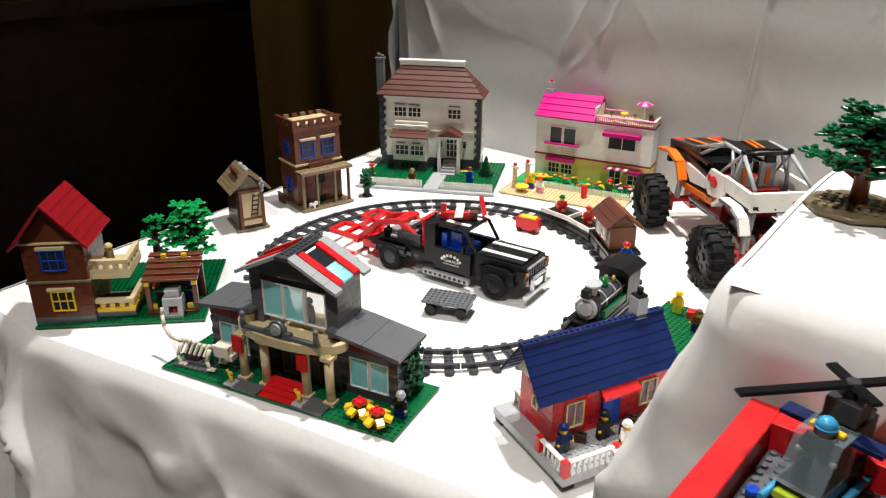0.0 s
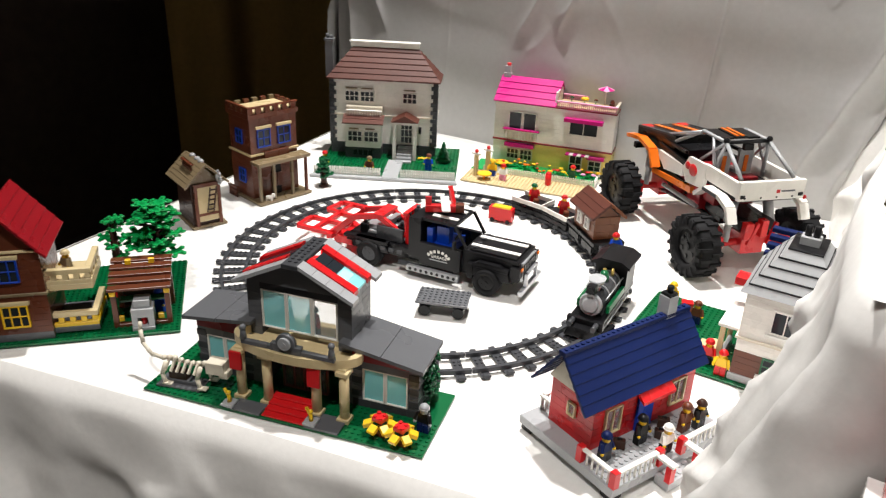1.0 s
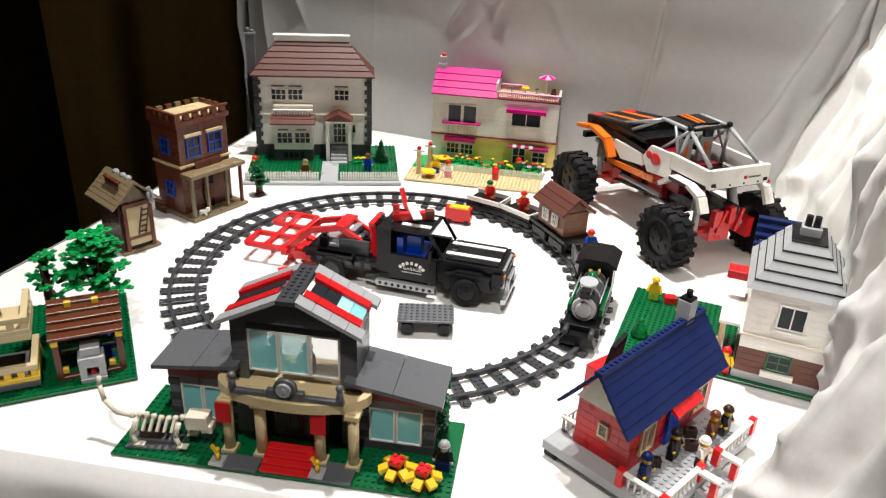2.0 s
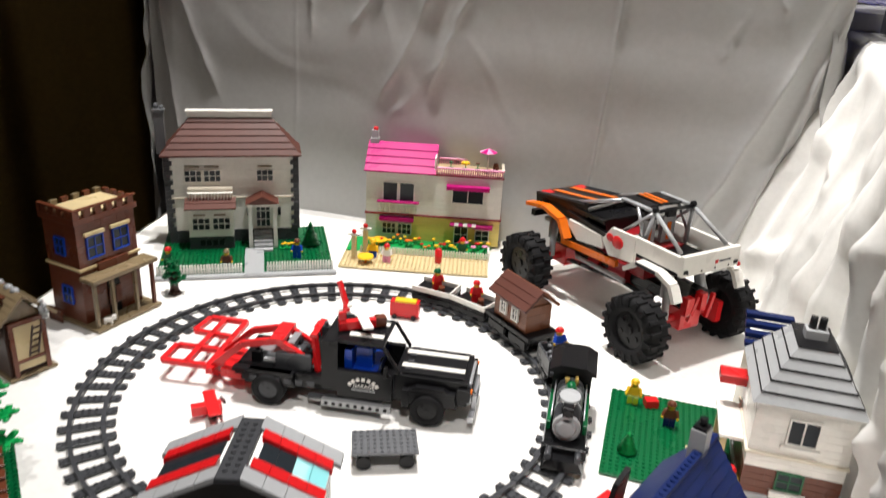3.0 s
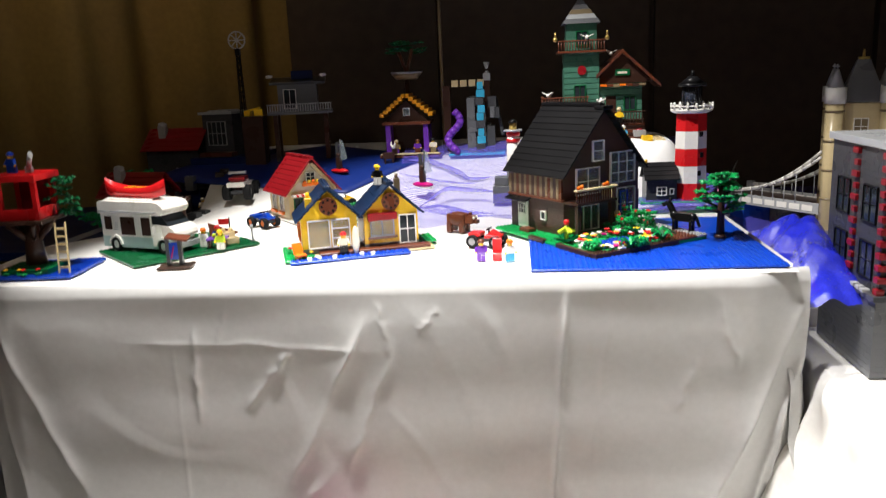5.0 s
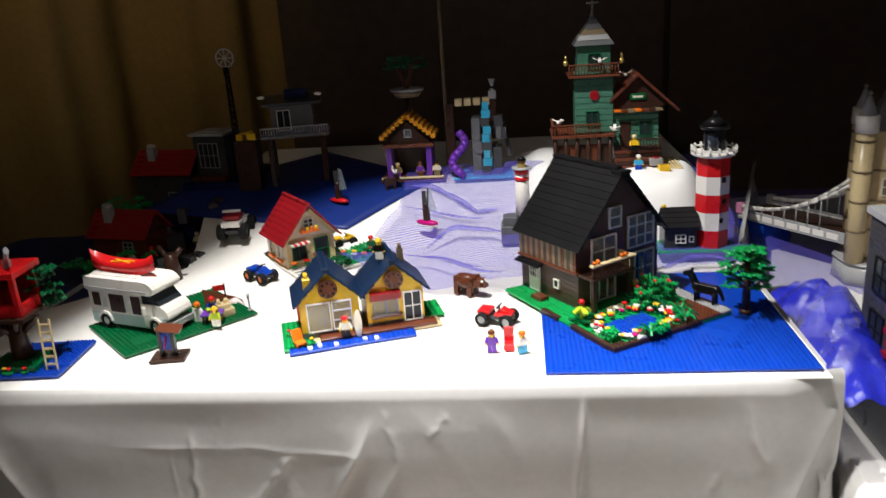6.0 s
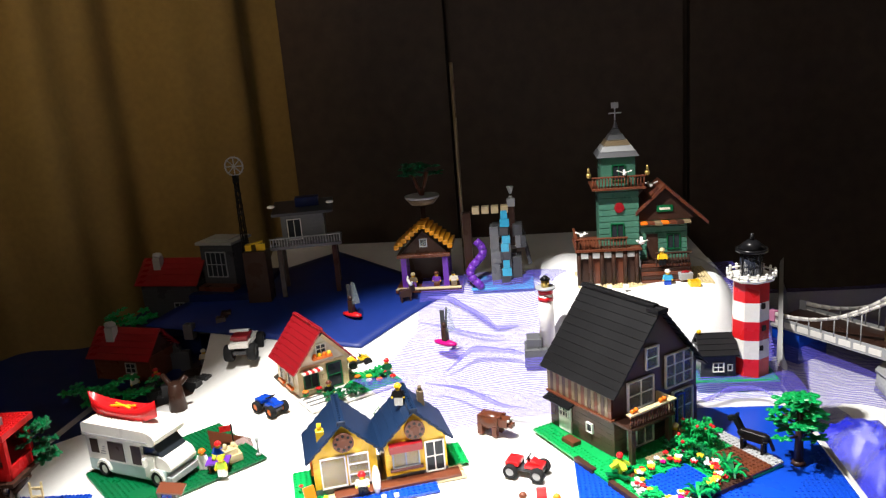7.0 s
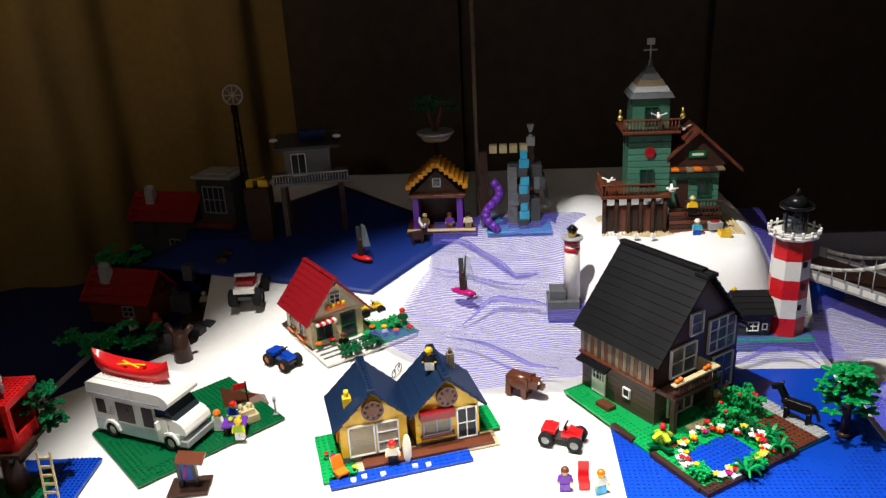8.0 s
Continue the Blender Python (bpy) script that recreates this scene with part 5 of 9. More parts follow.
box("doorway", 0.0782, 0.046, 0.005, 0.0795, 0.07, 0.06, BLACK, sa)
box("swing_door", 0.08, 0.046, 0.02, 0.0825, 0.057, 0.045, BROWN, sa)
box("swing_door", 0.08, 0.059, 0.02, 0.0825, 0.07, 0.045, BROWN, sa)
dg = thing("toy_dog", *inm(SA, 0.1, 0.02), 0.005, 30, "white plastic toy dog on the porch", "toy dog")
part("body", Solid().box(-0.007, -0.003, 0.005, 0.006, 0.003, 0.011).box(0.005, -0.003, 0.009, 0.011, 0.003, 0.016).box(-0.007, -0.003, 0, -0.004, 0.003, 0.006).box(0.003, -0.003, 0, 0.006, 0.003, 0.006), WHITE, dg)
rail(sa, 0.0, 0.035, -0.012, 0.0, 0.02, BROWN, 0.005, name="hitching_rail")

# ---- shack ----
SH = (-0.494, -0.112, 0, -20)
sh = thing("toy_shack", *SH, "weathered brown and tan toy shack with a ladder", "toy shack")
sh.scale = (0.98, 1.0, 1.18)
box("base", -0.004, -0.004, 0, 0.084, 0.062, 0.004, DTAN, sh)
course_wall(sh, 0.004, 0.0, 0.004, 0.078, 0.056, 0.074, DBROWN, "wall", 41)
part("gable", Solid().prism([(0.0, 0.074), (0.056, 0.074), (0.028, 0.098)], -0.078, -0.004, pose(0, 0, 0, 0, 0, 90)), DTAN, sh)
slope(sh, at(-0.012, -0.012, 0.07), 0.1, 0.04, 0.032, 6, DTAN)
slope(sh, pose(0, 0, 0, 0, 0, 180) @ at(-0.088, -0.068, 0.07), 0.1, 0.04, 0.032, 6, DTAN)
box("front_panel", 0.078, 0.01, 0.01, 0.081, 0.05, 0.07, TAN, sh, "tan front panel")
part("door_frame", Solid().box(0.081, 0.004, 0.004, 0.084, 0.01, 0.074).box(0.081, 0.048, 0.004, 0.084, 0.054, 0.074).box(0.081, 0.01, 0.068, 0.084, 0.048, 0.074).box(0.081, 0.01, 0.02, 0.083, 0.048, 0.024), BROWN, sh)
lad = Solid().bar((0.084, 0.026, 0.026), (0.098, 0.03, 0.07), 0.002, 0.002).bar((0.084, 0.038, 0.026), (0.098, 0.042, 0.07), 0.002, 0.002)
for k in range(5):
    f = (k + 0.5) / 5
    lad.bar((0.084 + 0.014 * f, 0.026 + 0.004 * f, 0.026 + 0.044 * f), (0.084 + 0.014 * f, 0.038 + 0.004 * f, 0.026 + 0.044 * f), 0.002, 0.002)
part("ladder", lad, DBROWN, sh)
gear = Solid()
for k in range(8):
    gear.box(-0.002, 0, -0.002, 0.002, 0.012, 0.002, pose(0.09, 0.05, 0.082, 0, 45 * k, 0) @ pose(0, 0, 0, 90, 0, 0))
part("wheel_vane", gear.ball(0.09, 0.05, 0.082, 0.006), LGREY, sh)
for x in (0.02, 0.045, 0.062):
    part("roof_stone", Solid().ball(x, 0.03, 0.104, 0.006, 1.4, 1, 0.7), LGREY, sh)
rail(sh, 0.02, 0.07, 0.01, 0.09, 0.014, BROWN, 0.006, name="roof_railing")

# ---- brown house and grill hut on the green plate ----
GP = (-0.33, -0.583, 0, 47)
gp = thing("toy_town_house", *GP, "brown toy house with red roof and tan balconies on green plate", "toy house")
gp.scale = (1.0, 1.0, 1.07)
slab("base_plate", gp, 32, 29, GREEN, skip=lambda x, y: x < 0.09 and 0.01 < y < 0.1)
box("plinth", 0.0, 0.01, 0.0032, 0.09, 0.1, 0.014, MGREY, gp)
course_wall(gp, 0.0, 0.01, 0.014, 0.09, 0.1, 0.068, BROWN, "wall", 51)
course_wall(gp, 0.0, 0.01, 0.072, 0.09, 0.1, 0.128, BROWN, "wall", 52)
box("storey_band", -0.002, 0.008, 0.068, 0.092, 0.102, 0.072, DTAN, gp)
box("storey_band", -0.002, 0.008, 0.128, 0.092, 0.102, 0.131, TAN, gp)
part("gable", Solid().prism([(0.0, 0.131), (0.09, 0.131), (0.045, 0.178)], 0.012, 0.098), BROWN, gp)
# a red roof; dark red here puts its shade into the colour
slope(gp, pose(0, 0, 0, 0, 0, 90) @ at(-0.004, -0.1, 0.124), 0.118, 0.056, 0.064, 6, DRED)
slope(gp, pose(0, 0, 0, 0, 0, -90) @ at(-0.114, -0.01, 0.124), 0.118, 0.056, 0.064, 6, DRED)
window(gp, at(0.026, 0.0095, 0.088), 0.036, 0.032, BLUE, 3, 2)
box("window_head", 0.022, 0.006, 0.12, 0.064, 0.0105, 0.125, TAN, gp)
window(gp, at(0.03, 0.0095, 0.024), 0.034, 0.032, YELLOW, 3, 2)
box("window_head", 0.026, 0.006, 0.056, 0.067, 0.0105, 0.061, TAN, gp)
for z, mt in ((0.014, YELLOW), (0.076, TAN)):
    box("balcony_floor", 0.09, 0.018, z - 0.008, 0.148, 0.092, z, MGREY if z < 0.05 else TAN, gp)
    for b in ((0.09, 0.018, z, 0.148, 0.024, z + 0.006), (0.142, 0.024, z, 0.148, 0.092, z + 0.006), (0.09, 0.018, z + 0.014, 0.148, 0.026, z + 0.021), (0.14, 0.026, z + 0.014, 0.148, 0.092, z + 0.021)):
        box("parapet", *b, mt if b[2] == z else TAN, gp)
    for k in range(4):
        box("parapet_block", 0.096 + 0.0145 * k, 0.0185, z + 0.006, 0.1035 + 0.0145 * k, 0.0235, z + 0.014, mt, gp)
        box("parapet_block", 0.1425, 0.03 + 0.017 * k, z + 0.006, 0.1475, 0.038 + 0.017 * k, z + 0.014, mt, gp)
px, py = inm(GP, 0.11, 0.06)
figure(px, py, 0.076, 0, DTAN, TAN, TAN, words="tan toy figure sitting on the balcony")
gh = thing("toy_grill_hut", *inm(GP, 0.166, 0.022), 0.0032, 47, "open brown toy hut with grey fireplace and plank roof", "toy hut")
for x, y in ((0, 0), (0.072, 0), (0, 0.058), (0.072, 0.058)):
    box("post", x, y, 0, x + 0.007, y + 0.007, 0.06, BROWN, gh)
box("sill", 0.007, 0.0, 0, 0.072, 0.007, 0.006, BROWN, gh)
box("back_wall", 0.007, 0.06, 0, 0.072, 0.065, 0.05, DBROWN, gh)
for k in range(5):
    box("roof_plank", -0.003, -0.004 + k * 0.0148, 0.06 + k * 0.004, 0.082, 0.0105 + k * 0.0148, 0.064 + k * 0.004, BROWN, gh)
for x, y, z in ((-0.0005, -0.003, 0.052), (0.072, -0.003, 0.052), (0.018, 0.048, 0.0762), (0.05, 0.048, 0.0762), (0.006, 0.004, 0.008), (0.06, 0.004, 0.008)):
    box("yellow_block", x, y, z, x + 0.0078, y + 0.006, z + 0.0078, YELLOW, gh)
part("fireplace", Solid().box(0.026, -0.012, 0, 0.034, 0.012, 0.034).box(0.048, -0.012, 0, 0.056, 0.012, 0.034).box(0.034, -0.012, 0.02, 0.048, 0.012, 0.034).box(0.026, -0.014, 0, 0.056, 0.012, 0.006).box(0.03, -0.008, 0.034, 0.052, 0.012, 0.046), LGREY, gh, "light grey fireplace")
part("fire", Solid().ball(0.041, -0.002, 0.01, 0.005, 1, 1, 1.3), RED, gh)
box("counter", 0.008, 0.02, 0.03, 0.07, 0.034, 0.034, GREEN, gh)
px, py = inm(GP, 0.17, 0.09)
figure(px, py, 0.0034, 20, RED, GREEN, BLUE, words="toy figure with blue cap beside the hut")
px, py = inm(GP, 0.225, 0.06)
figure(px, py, 0.0034, 20, BLUE, BLUE, BLUE, words="toy figure in blue inside the hut")
tree("toy_tree", *inm(GP, 0.225, 0.125), 0.0032, 0.15, 0.044, LEAF, DBROWN, "bright green toy tree with knobbly leaf pieces", 21, 34, 0.5, 0.013)
tree("toy_tree", *inm(GP, 0.165, 0.125), 0.0032, 0.135, 0.02, LEAF, DBROWN, "sparse toy tree with few green leaves", 22, 9, 0.5, 0.009)

# ---- white villa on the green plate ----
WH = (0.37, -0.056, 0, 0)
wh = thing("toy_villa", *WH, "white and brown toy villa with stepped grey roof on green plate", "toy house")
slab("base_plate", wh, 33, 25, GREEN, skip=lambda x, y: x > 0.16 and y < 0.13)
box("plinth", 0.158, 0.008, 0.0032, 0.268, 0.125, 0.014, LGREY, wh)
course_wall(wh, 0.16, 0.01, 0.014, 0.266, 0.122, 0.05, BROWN, "wall", 61)
course_wall(wh, 0.16, 0.01, 0.05, 0.266, 0.122, 0.138, WHITE, "wall", 62)
box("storey_band", 0.157, 0.007, 0.068, 0.268, 0.125, 0.072, CREAM, wh)
window(wh, at(0.196, 0.0095, 0.088), 0.034, 0.034, WHITE, 2, 1, DARKPANE)
box("window_sill", 0.192, 0.004, 0.082, 0.234, 0.0105, 0.087, WHITE, wh)
window(wh, at(0.196, 0.0095, 0.026), 0.03, 0.024, GREEN, 2, 2)
box("flower_box", 0.192, 0.003, 0.016, 0.232, 0.0095, 0.024, WHITE, wh)
for k in range(5):
    a, b = k / 5, (k + 1) / 5
    x0, x1, y0, y1 = 0.152 + 0.04 * a, 0.272 - 0.04 * a, 0.0 + 0.036 * a, 0.132 - 0.036 * a
    X0, X1, Y0, Y1 = 0.152 + 0.04 * b, 0.272 - 0.04 * b, 0.036 * b, 0.132 - 0.036 * b
    z0, z1 = 0.139 + 0.012 * k, 0.151 + 0.012 * k
    v = [(x0, y0, z0), (x1, y0, z0), (x1, y1, z0), (x0, y1, z0), (X0, Y0, z1 - 0.002), (X1, Y0, z1 - 0.002), (X1, Y1, z1 - 0.002), (X0, Y1, z1 - 0.002)]
    part("roof_course", Solid().raw(v, [(3, 2, 1, 0), (4, 5, 6, 7), (0, 1, 5, 4), (1, 2, 6, 5), (2, 3, 7, 6), (3, 0, 4, 7)]), LGREY, wh)
    part("roof_joint", Solid().box(X0 - 0.001, Y0 - 0.001, z1 - 0.0022, X1 + 0.001, Y1 + 0.001, z1 + 0.0002), BLACK, wh)
part("chimney", Solid().box(0.2, 0.056, 0.196, 0.224, 0.074, 0.21), LGREY, wh)
for x in (0.207, 0.217):
    part("chimney_pot", Solid().cyl(x, 0.065, 0.21, 0.224, 0.0045, 0.004, 8), BLACK, wh)
for k in range(4):
    part("rear_roof_course", Solid().box(0.152, 0.132 + 0.012 * k, 0.139 + 0.008 * k, 0.21, 0.1438 + 0.012 * k, 0.146 + 0.008 * k), NAVY, wh, "dark blue rear roof")
course_wall(wh, 0.16, 0.122, 0.014, 0.21, 0.178, 0.138, CREAM, "rear_wall", 63)
box("porch_roof", 0.13, 0.03, 0.066, 0.16, 0.11, 0.071, WHITE, wh)
for y in (0.034, 0.1):
    box("porch_post", 0.133, y, 0.0032, 0.14, y + 0.007, 0.066, TAN, wh)
box("porch_wall", 0.136, 0.036, 0.0032, 0.142, 0.1, 0.02, LGREY, wh)
for k in range(3):
    box("porch_step", 0.118 - 0.008 * k, 0.06, 0.0032, 0.136, 0.09, 0.012 - 0.003 * k, TAN, wh)
box("red_canopy", 0.128, 0.1, 0.1, 0.16, 0.125, 0.112, RED, wh, "red canopy")
for x, y, tc, lc, hc in ((0.08, 0.13, BROWN, NAVY, BROWN), (0.125, 0.03, RED, BLACK, RED), (0.03, 0.17, YELLOW, LIME, YELLOW), (0.148, 0.012, YELLOW, RED, RED)):
    figure(0.37 + x, -0.056 + y, 0.0034, 0, tc, lc, hc, words="toy figure on the lawn of the villa")
box_t = thing("toy_crate", 0.425, 0.115, 0.0034, 20, "small red toy crate on the lawn", "crate")
part("crate", Solid().box(-0.009, -0.007, 0, 0.009, 0.007, 0.012), RED, box_t)
conifer(0.4, -0.005, 0.0034, 0.03, 0.013, "small green toy fir on the villa lawn", LEAF)

# ---- crawler truck ----
MT = (0.458, 0.325, 0, 47)
mt_ = thing("toy_crawler_truck", *MT, "big black white and orange toy crawler truck with knobbly tyres", "toy truck")
for sx in (-1, 1):
    for y in (0.0, 0.285):
        wheel(mt_, sx * 0.1, y, 0.0525, 0.0525, 0.04, BLACK, 18)
for y in (0.0, 0.285):
    part("axle", Solid().rod((-0.09, y, 0.054), (0.09, y, 0.054), 0.007).box(-0.022, y - 0.018, 0.038, 0.022, y + 0.018, 0.074), RED, mt_, "red axle housing")
    for sx in (-1, 1):
        part("shock_absorber", Solid().rod((sx * 0.05, y - 0.01, 0.06), (sx * 0.034, y + 0.01, 0.125), 0.006).rod((sx * 0.04, y + 0.004, 0.09), (sx * 0.034, y + 0.01, 0.125), 0.009), LGREY, mt_)
        part("hub_carrier", Solid().box(sx * 0.066 - 0.006, y - 0.02, 0.036, sx * 0.066 + 0.006, y + 0.02, 0.072), RED, mt_)
part("chassis", Solid().box(-0.032, -0.02, 0.082, 0.032, 0.3, 0.1).box(-0.024, 0.05, 0.066, 0.024, 0.22, 0.082), BLACK, mt_)
for sx in (-1, 1):
    part("link_rod", Solid().rod((sx * 0.03, 0.02, 0.056), (sx * 0.02, 0.13, 0.078), 0.004), RED, mt_)
    part("link_rod", Solid().rod((sx * 0.03, 0.25, 0.056), (sx * 0.02, 0.15, 0.078), 0.004), RED, mt_)
    part("step_bar", Solid().rod((sx * 0.056, 0.08, 0.09), (sx * 0.056, 0.2, 0.088), 0.004), LGREY, mt_)
part("rear_detail", Solid().box(-0.03, -0.032, 0.07, -0.014, -0.02, 0.1).box(0.0, -0.034, 0.075, 0.012, -0.02, 0.105).bar((-0.02, -0.03, 0.06), (-0.006, -0.03, 0.1), 0.006, 0.006).bar((0.02, -0.03, 0.06), (0.03, -0.03, 0.1), 0.006, 0.006), RED, mt_)
# load bed
BZ = 0.115
for b in ((-0.062, -0.038, BZ + 0.03, 0.062, -0.03, 0.178), (-0.062, -0.03, BZ + 0.034, -0.055, 0.07, 0.175), (0.055, -0.03, BZ + 0.034, 0.062, 0.07, 0.175)):
    part("bed_panel", Solid().box(*b), WHITE, mt_, "white load bed panel")
box("bed_floor", -0.055, -0.03, 0.14, 0.055, 0.075, 0.145, BLACK, mt_)
part("maker_mark", Solid().box(0.008, -0.0388, 0.157, 0.014, -0.038, 0.163), RED, mt_)
part("lettering_bar", Solid().box(0.017, -0.0387, 0.1585, 0.043, -0.038, 0.1615), MGREY, mt_)
for k in range(4):
    part("pin_hole", Solid().cyl(0, 0, -0.0386, -0.0378, 0.0018, 0.0018, 8, pose(-0.05 + 0.03 * k, 0, 0.15, -90, 0, 0)), BLACK, mt_)
for sx in (-1, 1):
    arch = [(-0.045, 0.108), (-0.032, 0.132), (-0.005, 0.142), (0.04, 0.142), (0.066, 0.122)]
    for (ya, za), (yb, zb) in zip(arch, arch[1:]):
        part("wing_piece", Solid().bar((sx * 0.07, ya, za), (sx * 0.07, yb, zb), 0.018, 0.007), WHITE, mt_)
    arch = [(0.215, 0.118), (0.235, 0.148), (0.28, 0.158), (0.33, 0.15)]
    for (ya, za), (yb, zb) in zip(arch, arch[1:]):
        part("wing_piece", Solid().bar((sx * 0.07, ya, za), (sx * 0.07, yb, zb), 0.018, 0.007), ORANGE, mt_, "orange front wing")
    part("door", Solid().prism([(0.062, 0.13), (0.118, 0.124), (0.136, 0.146), (0.118, 0.172), (0.062, 0.174)], -0.003, 0.003, pose(sx * 0.06, 0, 0, 0, 0, 90)), WHITE, mt_, "white panel with red flame mark")
    part("front_panel", Solid().prism([(0.136, 0.128), (0.2, 0.12), (0.226, 0.14), (0.226, 0.15), (0.142, 0.148)], -0.003, 0.003, pose(sx * 0.058, 0, 0, 0, 0, 90)), WHITE, mt_, "white lower door panel")
    part("door_bar", Solid().bar((sx * 0.056, 0.13, 0.152), (sx * 0.052, 0.24, 0.158), 0.008, 0.008).bar((sx * 0.056, 0.14, 0.172), (sx * 0.05, 0.23, 0.17), 0.006, 0.006).bar((sx * 0.05, 0.19, 0.15), (sx * 0.05, 0.21, 0.176), 0.006, 0.006), BLACK, mt_)
    part("sill", Solid().prism([(0.1, 0.108), (0.24, 0.1), (0.24, 0.11), (0.1, 0.12)], -0.004, 0.004, pose(sx * 0.058, 0, 0, 0, 0, 90)), ORANGE, mt_, "orange sill")
    part("cage_brace", Solid().rod((sx * 0.046, 0.12, 0.216), (sx * 0.048, 0.22, 0.182), 0.0035).rod((sx * 0.044, 0.05, 0.216), (sx * 0.052, 0.1, 0.172), 0.003).rod((sx * 0.044, 0.085, 0.216), (sx * 0.05, 0.06, 0.172), 0.003), SILVER, mt_)
    part("pin_strip", Solid().box(sx * 0.0795 - 0.0006, -0.002, 0.139, sx * 0.0795 + 0.0006, 0.04, 0.1445), DGREY, mt_)
    part("underbody_rod", Solid().rod((sx * 0.04, 0.04, 0.075), (sx * 0.012, 0.25, 0.07), 0.004).rod((sx * 0.05, 0.1, 0.084), (sx * 0.03, 0.24, 0.06), 0.004), BLACK, mt_)
    part("gear_block", Solid().box(sx * 0.034 - 0.012, 0.09, 0.08, sx * 0.034 + 0.012, 0.13, 0.112).cyl(0, 0, -0.006, 0.006, 0.012, 0.012, 12, pose(sx * 0.04, 0.17, 0.088, 0, 90, 0)), DRED if sx < 0 else BLACK, mt_)
    part("headrest", Solid().box(sx * 0.022 - 0.009, 0.072, 0.194, sx * 0.022 + 0.009, 0.08, 0.206), BLACK, mt_)
    part("rear_lamp", Solid().box(sx * 0.055 - 0.004, -0.0395, 0.15, sx * 0.055 + 0.004, -0.038, 0.156), BLACK, mt_)
part("bumper_end", Solid().ball(0.066, -0.036, 0.146, 0.004), RED, mt_)
for sx in (-1, 1):
    part("bonnet_rim", Solid().bar((sx * 0.05, 0.2, 0.186), (sx * 0.05, 0.33, 0.168), 0.006, 0.004), DGREY, mt_)
for sx in (-1, 1):
    part("skid_plate", Solid().box(sx * 0.02 - 0.01, 0.3, 0.11, sx * 0.02 + 0.01, 0.33, 0.118), LGREY, mt_)
    part("flame_mark", Solid().ball(0, 0, 0, 0.014, 0.12, 1, 0.8, 10, pose(sx * 0.0635, 0.1, 0.152)).ball(0, 0, 0, 0.009, 0.12, 1, 0.8, 8, pose(sx * 0.0637, 0.118, 0.155)), RED, mt_)
    part("side_panel", Solid().prism([(0.12, 0.105), (0.24, 0.105), (0.24, 0.128), (0.12, 0.118)], -0.003, 0.003, pose(sx * 0.056, 0, 0, 0, 0, 90)), BLACK, mt_)
    part("roll_bar", Solid().rod((sx * 0.05, -0.02, 0.176), (sx * 0.042, 0.05, 0.218), 0.0035).rod((sx * 0.042, 0.05, 0.218), (sx * 0.042, 0.12, 0.218), 0.0035).rod((sx * 0.042, 0.05, 0.218), (sx * 0.05, 0.06, 0.15), 0.0035).rod((sx * 0.042, 0.12, 0.218), (sx * 0.05, 0.19, 0.178), 0.0035), LGREY, mt_, "grey roll cage bar")
part("cross_bar", Solid().rod((-0.042, 0.05, 0.218), (0.042, 0.05, 0.218), 0.0035).ball(-0.042, 0.05, 0.221, 0.006).ball(0.042, 0.05, 0.221, 0.006), BLACK, mt_)
part("roof_panel", Solid().box(-0.038, 0.07, 0.216, -0.014, 0.125, 0.22).box(0.014, 0.07, 0.216, 0.038, 0.125, 0.22).box(-0.012, 0.07, 0.217, 0.012, 0.125, 0.221), BLACK, mt_)
part("roof_stripe", Solid().box(-0.008, 0.072, 0.221, -0.003, 0.123, 0.2225).box(0.003, 0.072, 0.221, 0.008, 0.123, 0.2225), ORANGE, mt_)
for sx in (-1, 1):
    part("seat", Solid().box(sx * 0.022 - 0.014, 0.075, 0.145, sx * 0.022 + 0.014, 0.082, 0.195).box(sx * 0.022 - 0.014, 0.082, 0.145, sx * 0.022 + 0.014, 0.11, 0.155), LGREY, mt_)
    part("seat_mark", Solid().box(sx * 0.022 - 0.004, 0.0735, 0.155, sx * 0.022 + 0.004, 0.0748, 0.185), ORANGE, mt_)
part("battery_box", Solid().box(-0.04, 0.055, 0.1, 0.04, 0.19, 0.15), DRED, mt_)
part("dashboard", Solid().box(-0.045, 0.15, 0.15, 0.045, 0.19, 0.172), BLACK, mt_)
part("bonnet", Solid().prism([(0.19, 0.15), (0.33, 0.14), (0.335, 0.168), (0.19, 0.188)], -0.052, 0.052, pose(0, 0, 0, 0, 0, 90)), BLACK, mt_, "black bonnet")
for sx in (-1, 1):
    part("bonnet_stripe", Solid().raw([(sx * 0.02 + d, y, z + e) for e in (0, 0.0015) for d, y, z in ((-0.005, 0.2, 0.1865), (0.005, 0.2, 0.1865), (0.005, 0.32, 0.1705), (-0.005, 0.32, 0.1705))], [(3, 2, 1, 0), (4, 5, 6, 7), (0, 1, 5, 4), (1, 2, 6, 5), (2, 3, 7, 6), (3, 0, 4, 7)]), ORANGE, mt_)
    part("headlamp", Solid().cyl(0, 0, 0, 0.006, 0.009, 0.009, 10, pose(sx * 0.035, 0.332, 0.155, -90, 0, 0)), LGREY, mt_)
part("bumper", Solid().box(-0.05, 0.335, 0.118, 0.05, 0.346, 0.13), BLACK, mt_)
part("bonnet_red", Solid().box(0.03, 0.3, 0.165, 0.05, 0.325, 0.172).box(-0.05, 0.3, 0.165, -0.03, 0.325, 0.172), RED, mt_)

